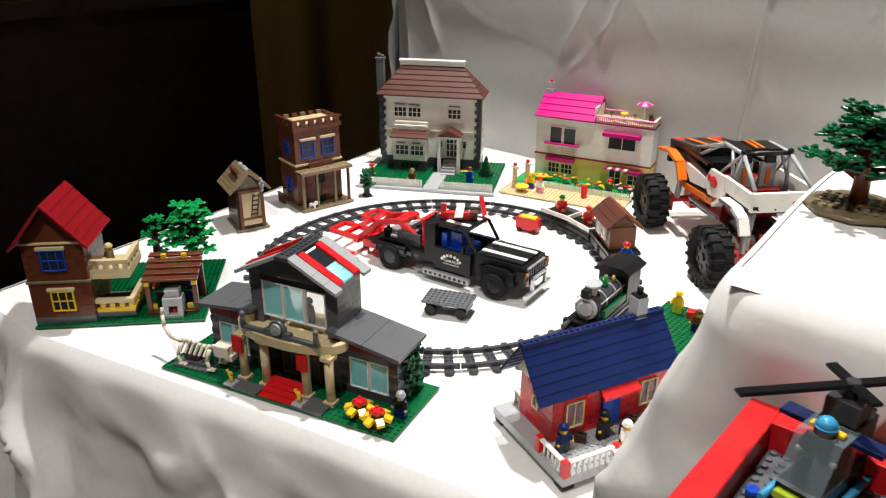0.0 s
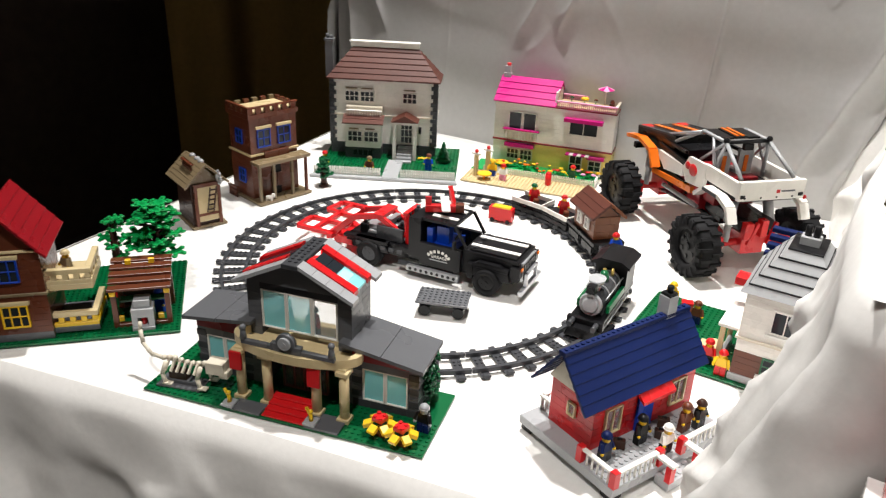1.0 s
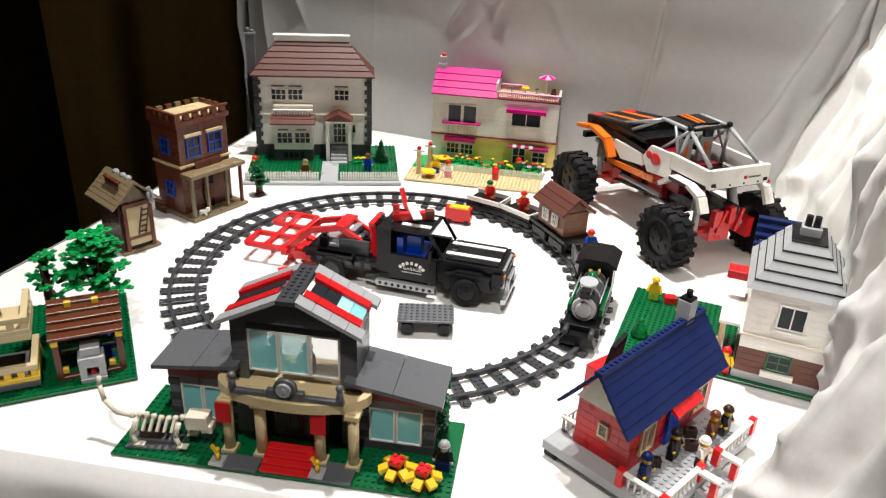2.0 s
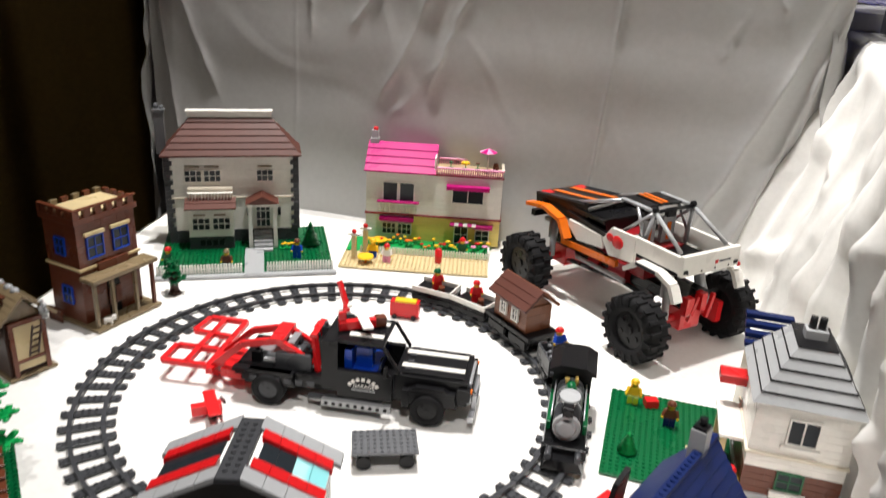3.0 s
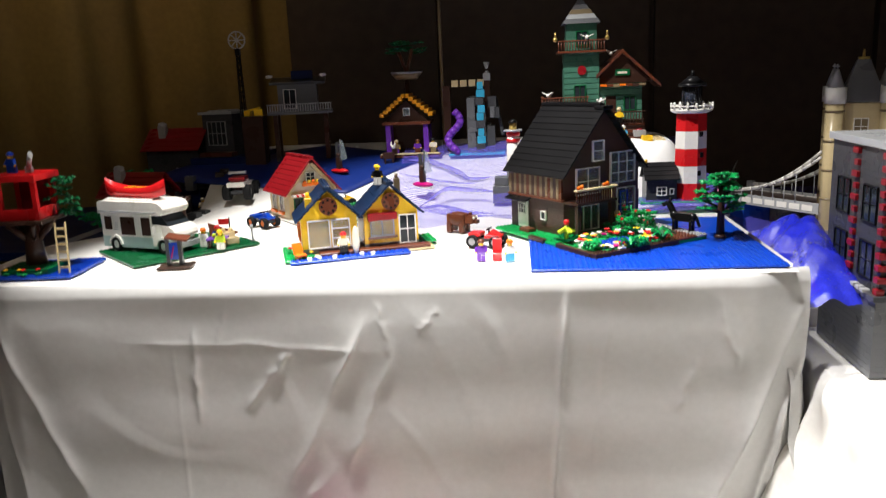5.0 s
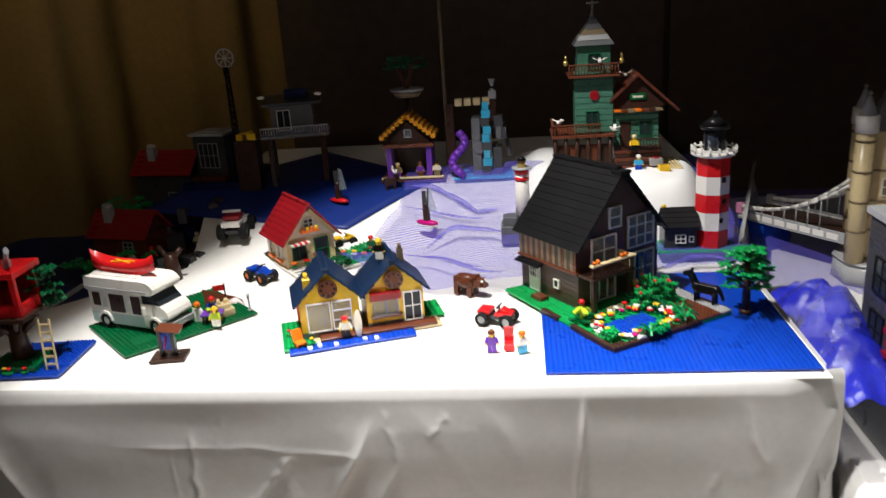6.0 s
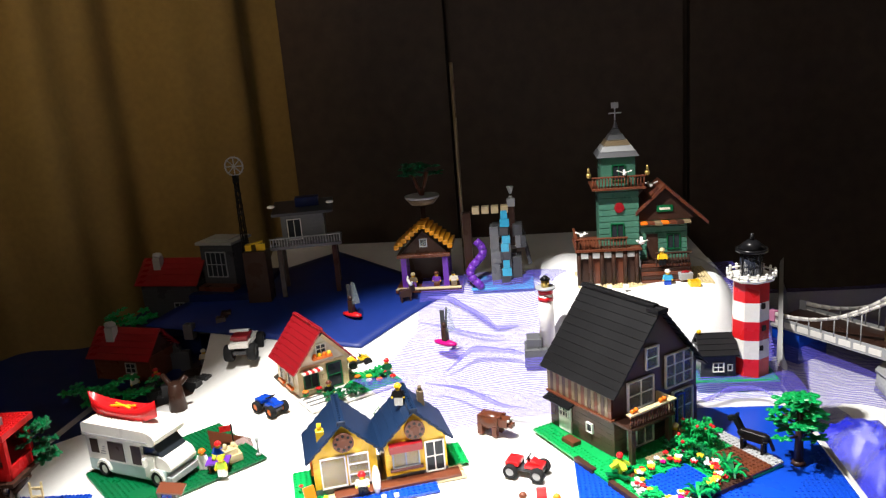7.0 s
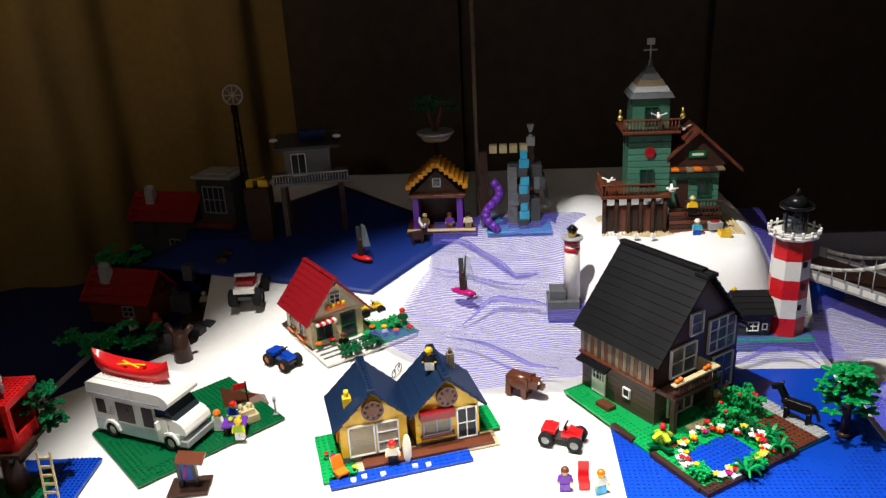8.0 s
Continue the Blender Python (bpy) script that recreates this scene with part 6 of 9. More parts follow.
# ---- tow truck ----
TT = (-0.117, -0.07, 0, 7)
tt = thing("toy_tow_truck", *TT, "black toy tow truck with white stripes and red crane", "toy truck")
for x in (0.045, 0.262):
    for y in (0.008, 0.092):
        wheel(tt, x, y, 0.023, 0.023, 0.02, BLACK if x > 0.1 else DGREY, 0, 90)
part("chassis", Solid().box(0.0, 0.022, 0.02, 0.3, 0.078, 0.032), BLACK, tt)
part("bonnet", Solid().box(0.215, 0.012, 0.03, 0.312, 0.088, 0.066).box(0.225, 0.016, 0.066, 0.306, 0.084, 0.0695), BLACK, tt)
for y in (0.028, 0.064):
    box("bonnet_stripe", 0.222, y, 0.0695, 0.306, y + 0.009, 0.071, WHITE, tt, "white stripe")
    box("roof_stripe", 0.15, y, 0.1052, 0.196, y + 0.009, 0.107, WHITE, tt, "white stripe")
part("grille", Solid().box(0.3125, 0.02, 0.03, 0.317, 0.08, 0.062), SILVER, tt, "silver grille")
for k in range(7):
    box("grille_bar", 0.317, 0.022 + 0.0085 * k, 0.032, 0.3185, 0.0258 + 0.0085 * k, 0.06, BLACK, tt)
part("bumper", Solid().box(0.316, 0.004, 0.012, 0.323, 0.096, 0.02).box(0.318, 0.024, 0.02, 0.323, 0.03, 0.044).box(0.318, 0.07, 0.02, 0.323, 0.076, 0.044).box(0.318, 0.024, 0.04, 0.323, 0.076, 0.044), SILVER, tt, "silver bumper with guard bars")
for y in (0.006, 0.082):
    part("headlamp", Solid().box(0.3, y, 0.04, 0.3165, y + 0.012, 0.058), BLACK, tt)
    part("indicator", Solid().box(0.3165, y + 0.003, 0.052, 0.319, y + 0.009, 0.057), ORANGE, tt)
for y in (0.002, 0.07):
    part("wing", Solid().box(0.236, y, 0.046, 0.298, y + 0.028, 0.052).box(0.228, y, 0.024, 0.237, y + 0.028, 0.05), BLACK, tt)
part("cab_back", Solid().box(0.118, 0.008, 0.032, 0.14, 0.092, 0.104), BLACK, tt)
for y in (0.004, 0.088):
    part("door", Solid().box(0.14, y, 0.026, 0.214, y + 0.008, 0.066), BLACK, tt)
part("roof", Solid().box(0.138, 0.014, 0.1, 0.2, 0.086, 0.105), BLACK, tt)
for y in (0.012, 0.086):
    part("windscreen_pillar", Solid().bar((0.2, y, 0.103), (0.222, y, 0.068), 0.004, 0.004), BLACK, tt)
part("seat", Solid().box(0.146, 0.02, 0.05, 0.156, 0.08, 0.088).box(0.156, 0.02, 0.046, 0.19, 0.08, 0.06).box(0.16, 0.028, 0.06, 0.182, 0.046, 0.09), BLUE, tt, "blue seats")
for k in range(7):
    a = radians(155 - k * 21.5)
    part("lettering_bar", Solid().box(-0.0022, -0.0008, -0.0025, 0.0022, 0, 0.0025, pose(0.176 + 0.02 * math.cos(a), 0.0038, 0.042 + 0.014 * math.sin(a), 0, 90 - math.degrees(a), 0)), WHITE, tt)
box("lettering_bar", 0.16, 0.003, 0.039, 0.192, 0.004, 0.0408, LGREY, tt)
txt = bpy.data.curves.new("lettering", "FONT")
txt.body, txt.size, txt.extrude = "GARAGE", 0.0075, 0.0002
tob = new("lettering", txt)
tob.parent = tt
tob.matrix_basis = pose(0.162, 0.0036, 0.0435, 90, 0, 0)
txt.materials.append(WHITE)
part("side_step", Solid().box(0.12, -0.002, 0.012, 0.214, 0.006, 0.022), LGREY, tt, "grey side step with pin holes")
for k in range(9):
    part("pin_hole", Solid().cyl(0, 0, -0.0005, 0.0005, 0.0028, 0.0028, 8, pose(0.127 + 0.01 * k, -0.0022, 0.017, 90, 0, 0)), BLACK, tt)
part("load_bed", Solid().box(-0.005, 0.012, 0.034, 0.118, 0.088, 0.046).box(-0.005, 0.002, 0.044, 0.08, 0.014, 0.05).box(-0.005, 0.086, 0.044, 0.08, 0.098, 0.05), BLACK, tt)
part("winch", Solid().cyl(0, 0, -0.02, 0.02, 0.011, 0.011, 14, pose(0.075, 0.05, 0.058, 90, 0, 0)).box(0.05, 0.02, 0.046, 0.1, 0.026, 0.07), DGREY, tt)
for y in (0.028, 0.068):
    part("bed_rail", Solid().box(0.03, y - 0.002, 0.05, 0.112, y + 0.004, 0.0545), LGREY, tt)
    part("crane_arm", Solid().bar((0.1, y, 0.056), (0.05, y, 0.084), 0.007, 0.009).bar((0.05, y, 0.084), (0.0, y, 0.072), 0.007, 0.009).bar((0.0, y, 0.072), (-0.045, y, 0.03), 0.007, 0.009), RED, tt, "red crane arm")
part("crane_head", Solid().box(0.04, 0.024, 0.08, 0.06, 0.076, 0.088).box(-0.05, 0.016, 0.024, -0.04, 0.084, 0.034), RED, tt)
part("engine_part", Solid().box(0.02, 0.036, 0.046, 0.06, 0.064, 0.062).box(0.062, 0.034, 0.07, 0.072, 0.066, 0.08), SILVER, tt)
lf = Solid()
for a, b in (((-0.052, 0.03), (-0.12, 0.03)), ((-0.052, 0.03), (-0.052, 0.165)), ((-0.12, 0.03), (-0.12, 0.075)), ((-0.086, 0.03), (-0.086, 0.16)), ((-0.12, 0.075), (-0.052, 0.075)), ((-0.052, 0.115), (-0.115, 0.12)), ((-0.115, 0.12), (-0.11, 0.165)), ((-0.11, 0.165), (-0.052, 0.165)), ((-0.02, 0.04), (-0.052, 0.055)), ((-0.02, 0.08), (-0.052, 0.095))):
    lf.bar((*a, 0.028), (*b, 0.028), 0.008, 0.007)
lf.box(-0.056, 0.05, 0.0, -0.048, 0.1, 0.026)
part("lift_frame", lf, RED, tt, "red towing frame lowered behind the truck")
box("tail_block", -0.03, 0.02, 0.02, 0.0, 0.08, 0.034, RED, tt)
for y in (-0.001, 0.083):
    part("fender", Solid().prism([(0.226, 0.03), (0.3, 0.03), (0.296, 0.048), (0.282, 0.056), (0.246, 0.056), (0.232, 0.048)], y + 0.004, y + 0.016).prism([(0.012, 0.03), (0.082, 0.03), (0.076, 0.05), (0.018, 0.05)], y + 0.004, y + 0.016), BLACK, tt)
    part("exhaust_pipe", Solid().rod((0.2, y + 0.01, 0.02), (0.1, y + 0.01, 0.018), 0.004), DGREY, tt)
for k, (x, y, z, w, mtl) in enumerate(((0.012, 0.03, 0.05, 0.014, BLACK), (0.03, 0.072, 0.05, 0.012, LGREY), (0.085, 0.03, 0.06, 0.012, BLACK), (0.098, 0.06, 0.06, 0.014, DRED), (0.1, 0.03, 0.082, 0.012, BLACK), (0.088, 0.07, 0.078, 0.012, RED), (0.06, 0.05, 0.062, 0.016, BLACK), (0.106, 0.05, 0.09, 0.01, DGREY))):
    part("bed_gear", Solid().box(x, y, 0.046, x + w, y + w * 0.8, z + 0.012).cyl(x + w / 2, y + w * 0.4, z + 0.012, z + 0.017, 0.003, 0.003, 8), mtl, tt)
part("crane_mast", Solid().bar((0.108, 0.026, 0.046), (0.102, 0.03, 0.098), 0.007, 0.007).bar((0.108, 0.074, 0.046), (0.102, 0.07, 0.098), 0.007, 0.007).box(0.097, 0.026, 0.094, 0.106, 0.074, 0.101), RED, tt, "red crane mast")
part("chain", Solid().rod((0.0, 0.048, 0.07), (-0.04, 0.05, 0.036), 0.0014), DGREY, tt)
for y in (0.02, 0.038, 0.056, 0.074):
    part("bonnet_vent", Solid().box(0.228, y, 0.0702, 0.236, y + 0.006, 0.0722), DGREY, tt)
part("mirror", Solid().rod((0.21, 0.004, 0.066), (0.208, -0.008, 0.076), 0.0015).box(0.206, -0.012, 0.072, 0.21, -0.004, 0.086), BLACK, tt)
part("steering_wheel", Solid().cyl(0, 0, -0.001, 0.001, 0.009, 0.009, 14, pose(0.196, 0.034, 0.078, 0, -60, 0)), BLACK, tt)
for k in range(6):
    part("side_rib", Solid().box(0.02 + 0.016 * k, 0.0005, 0.036, 0.03 + 0.016 * k, 0.0022, 0.043), DGREY, tt)
# loose toys round it
ap = thing("toy_aeroplane", -0.07, 0.145, 0.075, 30, "small red and white toy aeroplane on the truck", "toy aeroplane")
ap.matrix_world = pose(0.035, 0.0, 0.1072, 0, 0, 35)
part("fuselage", Solid().box(-0.03, -0.005, 0.0, 0.03, 0.005, 0.012).box(-0.03, -0.002, 0.012, -0.02, 0.002, 0.026), RED, ap)
part("wing", Solid().box(-0.004, -0.032, 0.012, 0.01, 0.032, 0.015), WHITE, ap)
part("nose", Solid().box(0.02, -0.006, 0.0, 0.034, 0.006, 0.014), BROWN, ap)
fl_ = thing("toy_flag_car", 0.015, 0.25, 0, 8, "flat red and yellow toy racing car on the cloth", "toy car")
part("body", Solid().box(-0.024, -0.009, 0.004, 0.024, 0.009, 0.03), RED, fl_)
part("deck", Solid().box(-0.016, -0.01, 0.0302, 0.02, 0.004, 0.034), YELLOW, fl_)
for x in (-0.016, 0.016):
    part("axle", Solid().cyl(0, 0, -0.012, 0.012, 0.004, 0.004, 10, pose(x, 0, 0.004, 90, 0, 0)), BLACK, fl_)
rk = thing("toy_rocket", -0.085, 0.235, 0, -20, "red toy glider with pointed fins standing on the cloth", "toy glider")
part("body", Solid().cyl(0, 0, 0.0, 0.012, 0.006, 0.006, 10).bar((0, 0, 0.01), (-0.016, 0, 0.05), 0.008, 0.006), RED, rk)
part("nose", Solid().ball(0.008, 0, 0.012, 0.005), WHITE, rk)
pl = thing("toy_plane", -0.13, -0.115, 0, 40, "small red toy plane with black propeller", "toy aeroplane")
part("fuselage", Solid().box(-0.022, -0.006, 0.006, 0.016, 0.006, 0.02).box(-0.004, -0.03, 0.018, 0.012, 0.03, 0.021), RED, pl)
part("undercarriage", Solid().cyl(0, 0, -0.01, 0.01, 0.005, 0.005, 10, pose(0.004, 0, 0.005, 90, 0, 0)), BLACK, pl)
part("propeller", Solid().bar((0.018, -0.02, 0.03), (0.018, 0.02, 0.012), 0.003, 0.005), BLACK, pl)

# ---- high table: chalet and garden ----
bp = thing("blue_base_plate", 0.235, 0.684, H, 0, "large blue studded base plate at the table edge", "base plate")
slab("plate", bp, 51, 52, BLUE, 0, 0, 0, 0.0035, skip=lambda x, y: (x - 0.11) * 0.54 + y * 0.84 > 0.19 and (x * -0.84 + y * 0.54) > -0.2)
CP = (0.345, 0.748, H + 0.004, 32.5)
cp = thing("toy_garden", *CP, "green toy garden with pond brown soil and studded lawn", "toy garden")
slab("lawn", cp, 32, 41, LEAF, 0, 0, 0, 0.005, skip=lambda x, y: (0.03 < x < 0.18 and 0.17 < y < 0.32) or (0.036 < x < 0.132 and 0.018 < y < 0.085))
part("soil_edge", Solid().box(-0.002, -0.004, 0, 0.185, 0.012, 0.0085).studs(0.0, -0.004, 23, 2, 0.0085), DBROWN, cp, "dark brown soil")
part("soil_edge", Solid().box(-0.004, 0.012, 0.0, 0.006, 0.11, 0.0085).box(-0.004, 0.15, 0.0, 0.006, 0.2, 0.0085), DBROWN, cp, "dark brown soil")
part("pond", Solid().box(0.036, 0.018, 0.005, 0.132, 0.085, 0.0075).studs(0.036, 0.02, 12, 8, 0.0075), BLUE, cp, "blue studded pond")
for k in range(7):
    part("pond_bank", Solid().box(0.03 + 0.016 * k, (0.012, 0.078)[k % 2], 0.005, 0.044 + 0.016 * k, (0.026, 0.092)[k % 2], 0.0092), LEAF, cp)
slab("soil_bed", cp, 6, 10, BROWN, 0.186, 0.0, 0.005, 0.004, label="brown studded soil bed")
slab("gravel_bed", cp, 3, 16, LGREY, 0.2345, 0.0, 0.005, 0.004, label="light grey studded gravel bed")
slab("brown_path", cp, 4, 2, BROWN, 0.02, 0.1, 0.005, 0.003)
slab("tan_step", cp, 6, 5, TAN, 0.188, 0.165, 0.005, 0.006, label="tan step")
slab("tan_step", cp, 5, 3, TAN, 0.09, 0.108, 0.005, 0.004, label="tan step")
box("white_slab", 0.012, 0.052, 0.005, 0.03, 0.07, 0.0125, WHITE, cp)
box("white_slab", 0.05, -0.002, 0.0085, 0.066, 0.012, 0.0125, WHITE, cp)
rg = random.Random(33)
for i in range(64):
    a = rg.random() * 6.28
    x, y = 0.085 + rg.uniform(0.058, 0.075) * math.cos(a), 0.052 + rg.uniform(0.042, 0.056) * math.sin(a)
    if y < 0.004 or x < 0.008:
        continue
    px, py = inm(CP, x, y)
    flower(px, py, H + 0.0092, rg.choice((RED, RED, WHITE, YELLOW, YELLOW, WHITE)), rg.uniform(0.008, 0.018), r=rg.choice((0.004, 0.0055)))
for i in range(16):
    px, py = inm(CP, rg.uniform(0.012, 0.18), rg.choice((rg.uniform(0.004, 0.014), rg.uniform(0.098, 0.118))))
    flower(px, py, H + 0.009, rg.choice((RED, WHITE, YELLOW, RED, PINK)), rg.uniform(0.006, 0.016), r=0.0045)
for x, y in ((0.16, 0.012), (0.075, -0.001), (0.175, 0.04)):
    px, py = inm(CP, x, y)
    fe = thing("toy_fern", px, py, H + 0.009, 0, "green toy fern with long arched fronds", "toy plant")
    for k in range(8):
        a = k * 0.785 + x * 9
        fd = Solid()
        for j in range(4):
            r0, r1 = 0.006 * j, 0.006 * (j + 1)
            z0, z1 = 0.004 + 0.016 * math.sin(0.6 * j), 0.004 + 0.016 * math.sin(0.6 * (j + 1))
            fd.bar((r0 * math.cos(a), r0 * math.sin(a), z0), (r1 * math.cos(a), r1 * math.sin(a), z1), 0.006 - 0.001 * j, 0.0018)
        part("frond", fd, LEAF if k % 2 else GREEN, fe)
for x, y, h in ((0.2, 0.1, 0.04), (0.185, 0.125, 0.05), (0.15, 0.1, 0.035), (0.215, 0.13, 0.034)):
    px, py = inm(CP, x, y)
    vn = thing("toy_vine", px, py, H + 0.009, 0, "tall green toy vine with small red flowers", "toy plant")
    lv, bl = Solid().cyl(0, 0, 0, h, 0.002, 0.0015, 6), Solid()
    for k in range(12):
        q = (rg.uniform(-0.013, 0.013), rg.uniform(-0.013, 0.013), h * rg.uniform(0.15, 1.0))
        leaf_clump(lv, *q, 0.0065, rg)
        if k % 4 == 0:
            bl.ball(q[0] * 1.2, q[1] * 1.2, q[2] + 0.004, 0.0035)
    part("leaves", lv, LEAF, vn)
    part("blooms", bl, RED, vn)
for i, (x, y, rr) in enumerate(((0.165, 0.085, 0.014), (0.14, 0.098, 0.016), (0.155, 0.06, 0.014), (0.1, 0.004, 0.014), (0.15, 0.14, 0.014), (0.018, 0.03, 0.012))):
    px, py = inm(CP, x, y)
    bs = thing("toy_bush", px, py, H + 0.009, 0, "green toy bush of moulded plastic leaves", "toy bush")
    s = Solid()
    for k in range(9):
        a = k * 0.698
        s.bar((0, 0, 0.002), (rr * math.cos(a), rr * math.sin(a), 0.008 + 0.006 * (k % 3)), 0.005, 0.002)
        leaf_clump(s, rr * 0.7 * math.cos(a), rr * 0.7 * math.sin(a), 0.006 + 0.005 * (k % 3), 0.007, rg)
    part("leaves", s, LEAF if i % 2 else GREEN, bs)
px, py = inm(CP, 0.022, 0.112)
fr = thing("toy_palm", px, py, H + 0.008, 0, "lime and dark green toy plant with a red flower", "toy plant")
s = Solid()
s2 = Solid()
for k in range(4):
    a = k * 1.571 + 0.4
    s.bar((0, 0, 0.03), (0.016 * math.cos(a), 0.016 * math.sin(a), 0.022), 0.008, 0.005)
    s2.bar((0, 0, 0.006), (0.024 * math.cos(a), 0.024 * math.sin(a), 0.012), 0.01, 0.004)
part("upper_leaves", s.cyl(0, 0, 0.0, 0.034, 0.004, 0.004, 8), LIME, fr)
part("lower_leaves", s2, DGREEN, fr)
part("bloom", Solid().ball(0, 0, 0.04, 0.006), RED, fr)
hx, hy = inm(CP, 0.246, 0.05)
hs = thing("toy_horse", hx, hy, H + 0.0132, 140, "black toy horse standing on grey studs", "toy horse")
part("body", Solid().box(-0.02, -0.006, 0.018, 0.02, 0.006, 0.034).ball(-0.02, 0, 0.027, 0.0085).ball(0.018, 0, 0.028, 0.009), BLACK, hs)
part("neck", Solid().bar((0.018, 0, 0.03), (0.03, 0, 0.05), 0.01, 0.008), BLACK, hs)
part("head", Solid().bar((0.027, 0, 0.052), (0.042, 0, 0.046), 0.008, 0.008).box(0.025, -0.003, 0.053, 0.029, 0.003, 0.06), BLACK, hs)
for x in (-0.018, 0.016):
    for y in (-0.0045, 0.0045):
        part("leg", Solid().bar((x, y, 0.02), (x, y, 0.0), 0.005, 0.005), BLACK, hs)
part("tail", Solid().bar((-0.026, 0, 0.03), (-0.034, 0, 0.01), 0.004, 0.004), BLACK, hs)
tree("toy_tree", 0.588, 0.895, H + 0.004, 0.12, 0.052, LEAF, DBROWN, "green toy tree with spreading leaf pieces beside the horse", 44, 26, 0.42, 0.014)

AF = (0.302, 0.914, H + 0.009, 37)
af = thing("toy_chalet", *AF, "dark brown toy chalet with steep black roof and balcony", "toy house")
W, L, E_, RD = 0.198, 0.165, 0.122, 0.24
TIMBER = plastic("chalet_brown_plastic", (0.07, 0.036, 0.027), 0.34, 0.8, 0.25)
course_wall(af, 0.0, 0.0, 0.0, W, L, 0.07, TIMBER, "wall", 71)
part("gable", Solid().prism([(0, 0.07), (W, 0.07), (W, E_), (W * 0.56, RD - 0.012), (W * 0.44, RD - 0.012), (0, E_)], 0.002, L), TIMBER, af)
for k in range(20):
    box("wall_plank", -0.004, 0.002 + k * L / 20, 0.07, 0.0, 0.002 + (k + 1) * L / 20 - 0.0008, 0.116, (BROWN, DTAN, TIMBER, DTAN)[k % 4], af)
box("plank_sill", -0.008, -0.002, 0.066, 0.001, L + 0.002, 0.07, BROWN, af)
slope(af, pose(0, 0, 0, 0, 0, -90) @ at(-L - 0.012, -0.01, 0.112), L + 0.026, W * 0.5 + 0.01, RD - 0.112, 11, ROOFBK)
slope(af, pose(0, 0, 0, 0, 0, 90) @ at(-0.014, -W - 0.01, 0.112), L + 0.026, W * 0.5 + 0.01, RD - 0.112, 11, ROOFBK)
part("ridge", Solid().box(W / 2 - 0.006, 0.0, RD, W / 2 + 0.006, L + 0.012, RD + 0.006).studs(W / 2 - 0.004, 0.002, 1, 21, RD + 0.006).box(W / 2 - 0.012, -0.016, RD - 0.006, W / 2 + 0.012, 0.01, RD + 0.001), ROOFBK, af)
window(af, at(0.03, -0.001, 0.074), 0.06, 0.052, WHITE, 2, 2, PANE)
window(af, at(0.072, -0.001, 0.136), 0.03, 0.04, WHITE, 1, 2, PANE)
window(af, at(0.118, -0.001, 0.088), 0.066, 0.062, WHITE, 3, 3, PANE)
window(af, at(0.135, -0.001, 0.012), 0.05, 0.066, WHITE, 2, 2, PANE)
window(af, at(0.142, -0.0025, 0.012), 0.02, 0.06, BLUE, 1, 1, PANE, label="blue window frame")
window(af, at(0.028, -0.001, 0.004), 0.06, 0.05, WHITE, 3, 1, PANE)
box("balcony_floor", 0.0, -0.04, 0.062, 0.1, 0.0, 0.067, DBROWN, af)
rail(af, 0.0, 0.1, -0.036, 0.067, 0.022, BROWN, 0.006, name="balcony_railing")
box("balcony_cap", -0.002, -0.041, 0.089, 0.102, -0.031, 0.0925, TAN, af, "tan balcony cap")
box("balcony_side", 0.096, -0.031, 0.067, 0.101, 0.0, 0.0925, TAN, af)
for x in (0.008, 0.092):
    part("balcony_post", Solid().box(x - 0.004, -0.036, 0, x + 0.004, -0.028, 0.062), DBROWN, af)
for x in (0.006, 0.07):
    part("balcony_flower", Solid().ball(x, -0.036, 0.096, 0.004).ball(x + 0.008, -0.036, 0.097, 0.0045), ORANGE, af)
WL = pose(-0.001, 0, 0, 0, 0, -90)
window(af, WL @ at(-0.066, 0, 0.024), 0.016, 0.018, WHITE, 1, 1, DARKPANE)
part("side_door", Solid().box(-0.0035, 0.106, 0.002, -0.0005, 0.138, 0.056), WHITE, af, "white side door")
window(af, pose(-0.0038, 0, 0, 0, 0, -90) @ at(-0.134, 0, 0.03), 0.024, 0.022, WHITE, 3, 2)
slope(af, pose(-0.02, 0, 0, 0, 0, -90) @ at(-0.16, 0, 0.058), 0.07, 0.02, 0.01, 1, BLACK)
part("wood_crate", Solid().box(-0.03, 0.07, -0.004, -0.012, 0.1, 0.008), BROWN, af)
px, py = inm(AF, 0.11, -0.03)
figure(px, py, H + 0.0095, 60, BROWN, BROWN, TAN, words="toy figure standing at the chalet window")

# ---- yellow beach house ----
YH = (-0.196, 0.776, H, 19)
yh = thing("toy_beach_house", *YH, "yellow toy beach house with two slate blue gables", "toy house")
yh.scale = (1.1, 1.1, 1.08)
slab("lawn", yh, 6, 14, LEAF, -0.008, 0.004, 0, 0.004)
slab("sand", yh, 26, 12, TAN, 0.04, 0.012, 0, 0.004, skip=lambda x, y: y > 0.03 and x < 0.23)
slab("sea_strip", yh, 25, 3, BLUE, 0.0, -0.012, 0, 0.004, label="blue studded strip of sea")
box("deck", 0.05, 0.012, 0.004, 0.24, 0.036, 0.009, BROWN, yh, "brown plank deck")
slab("lawn", yh, 4, 8, LEAF, 0.228, 0.046, 0.004, 0.003)
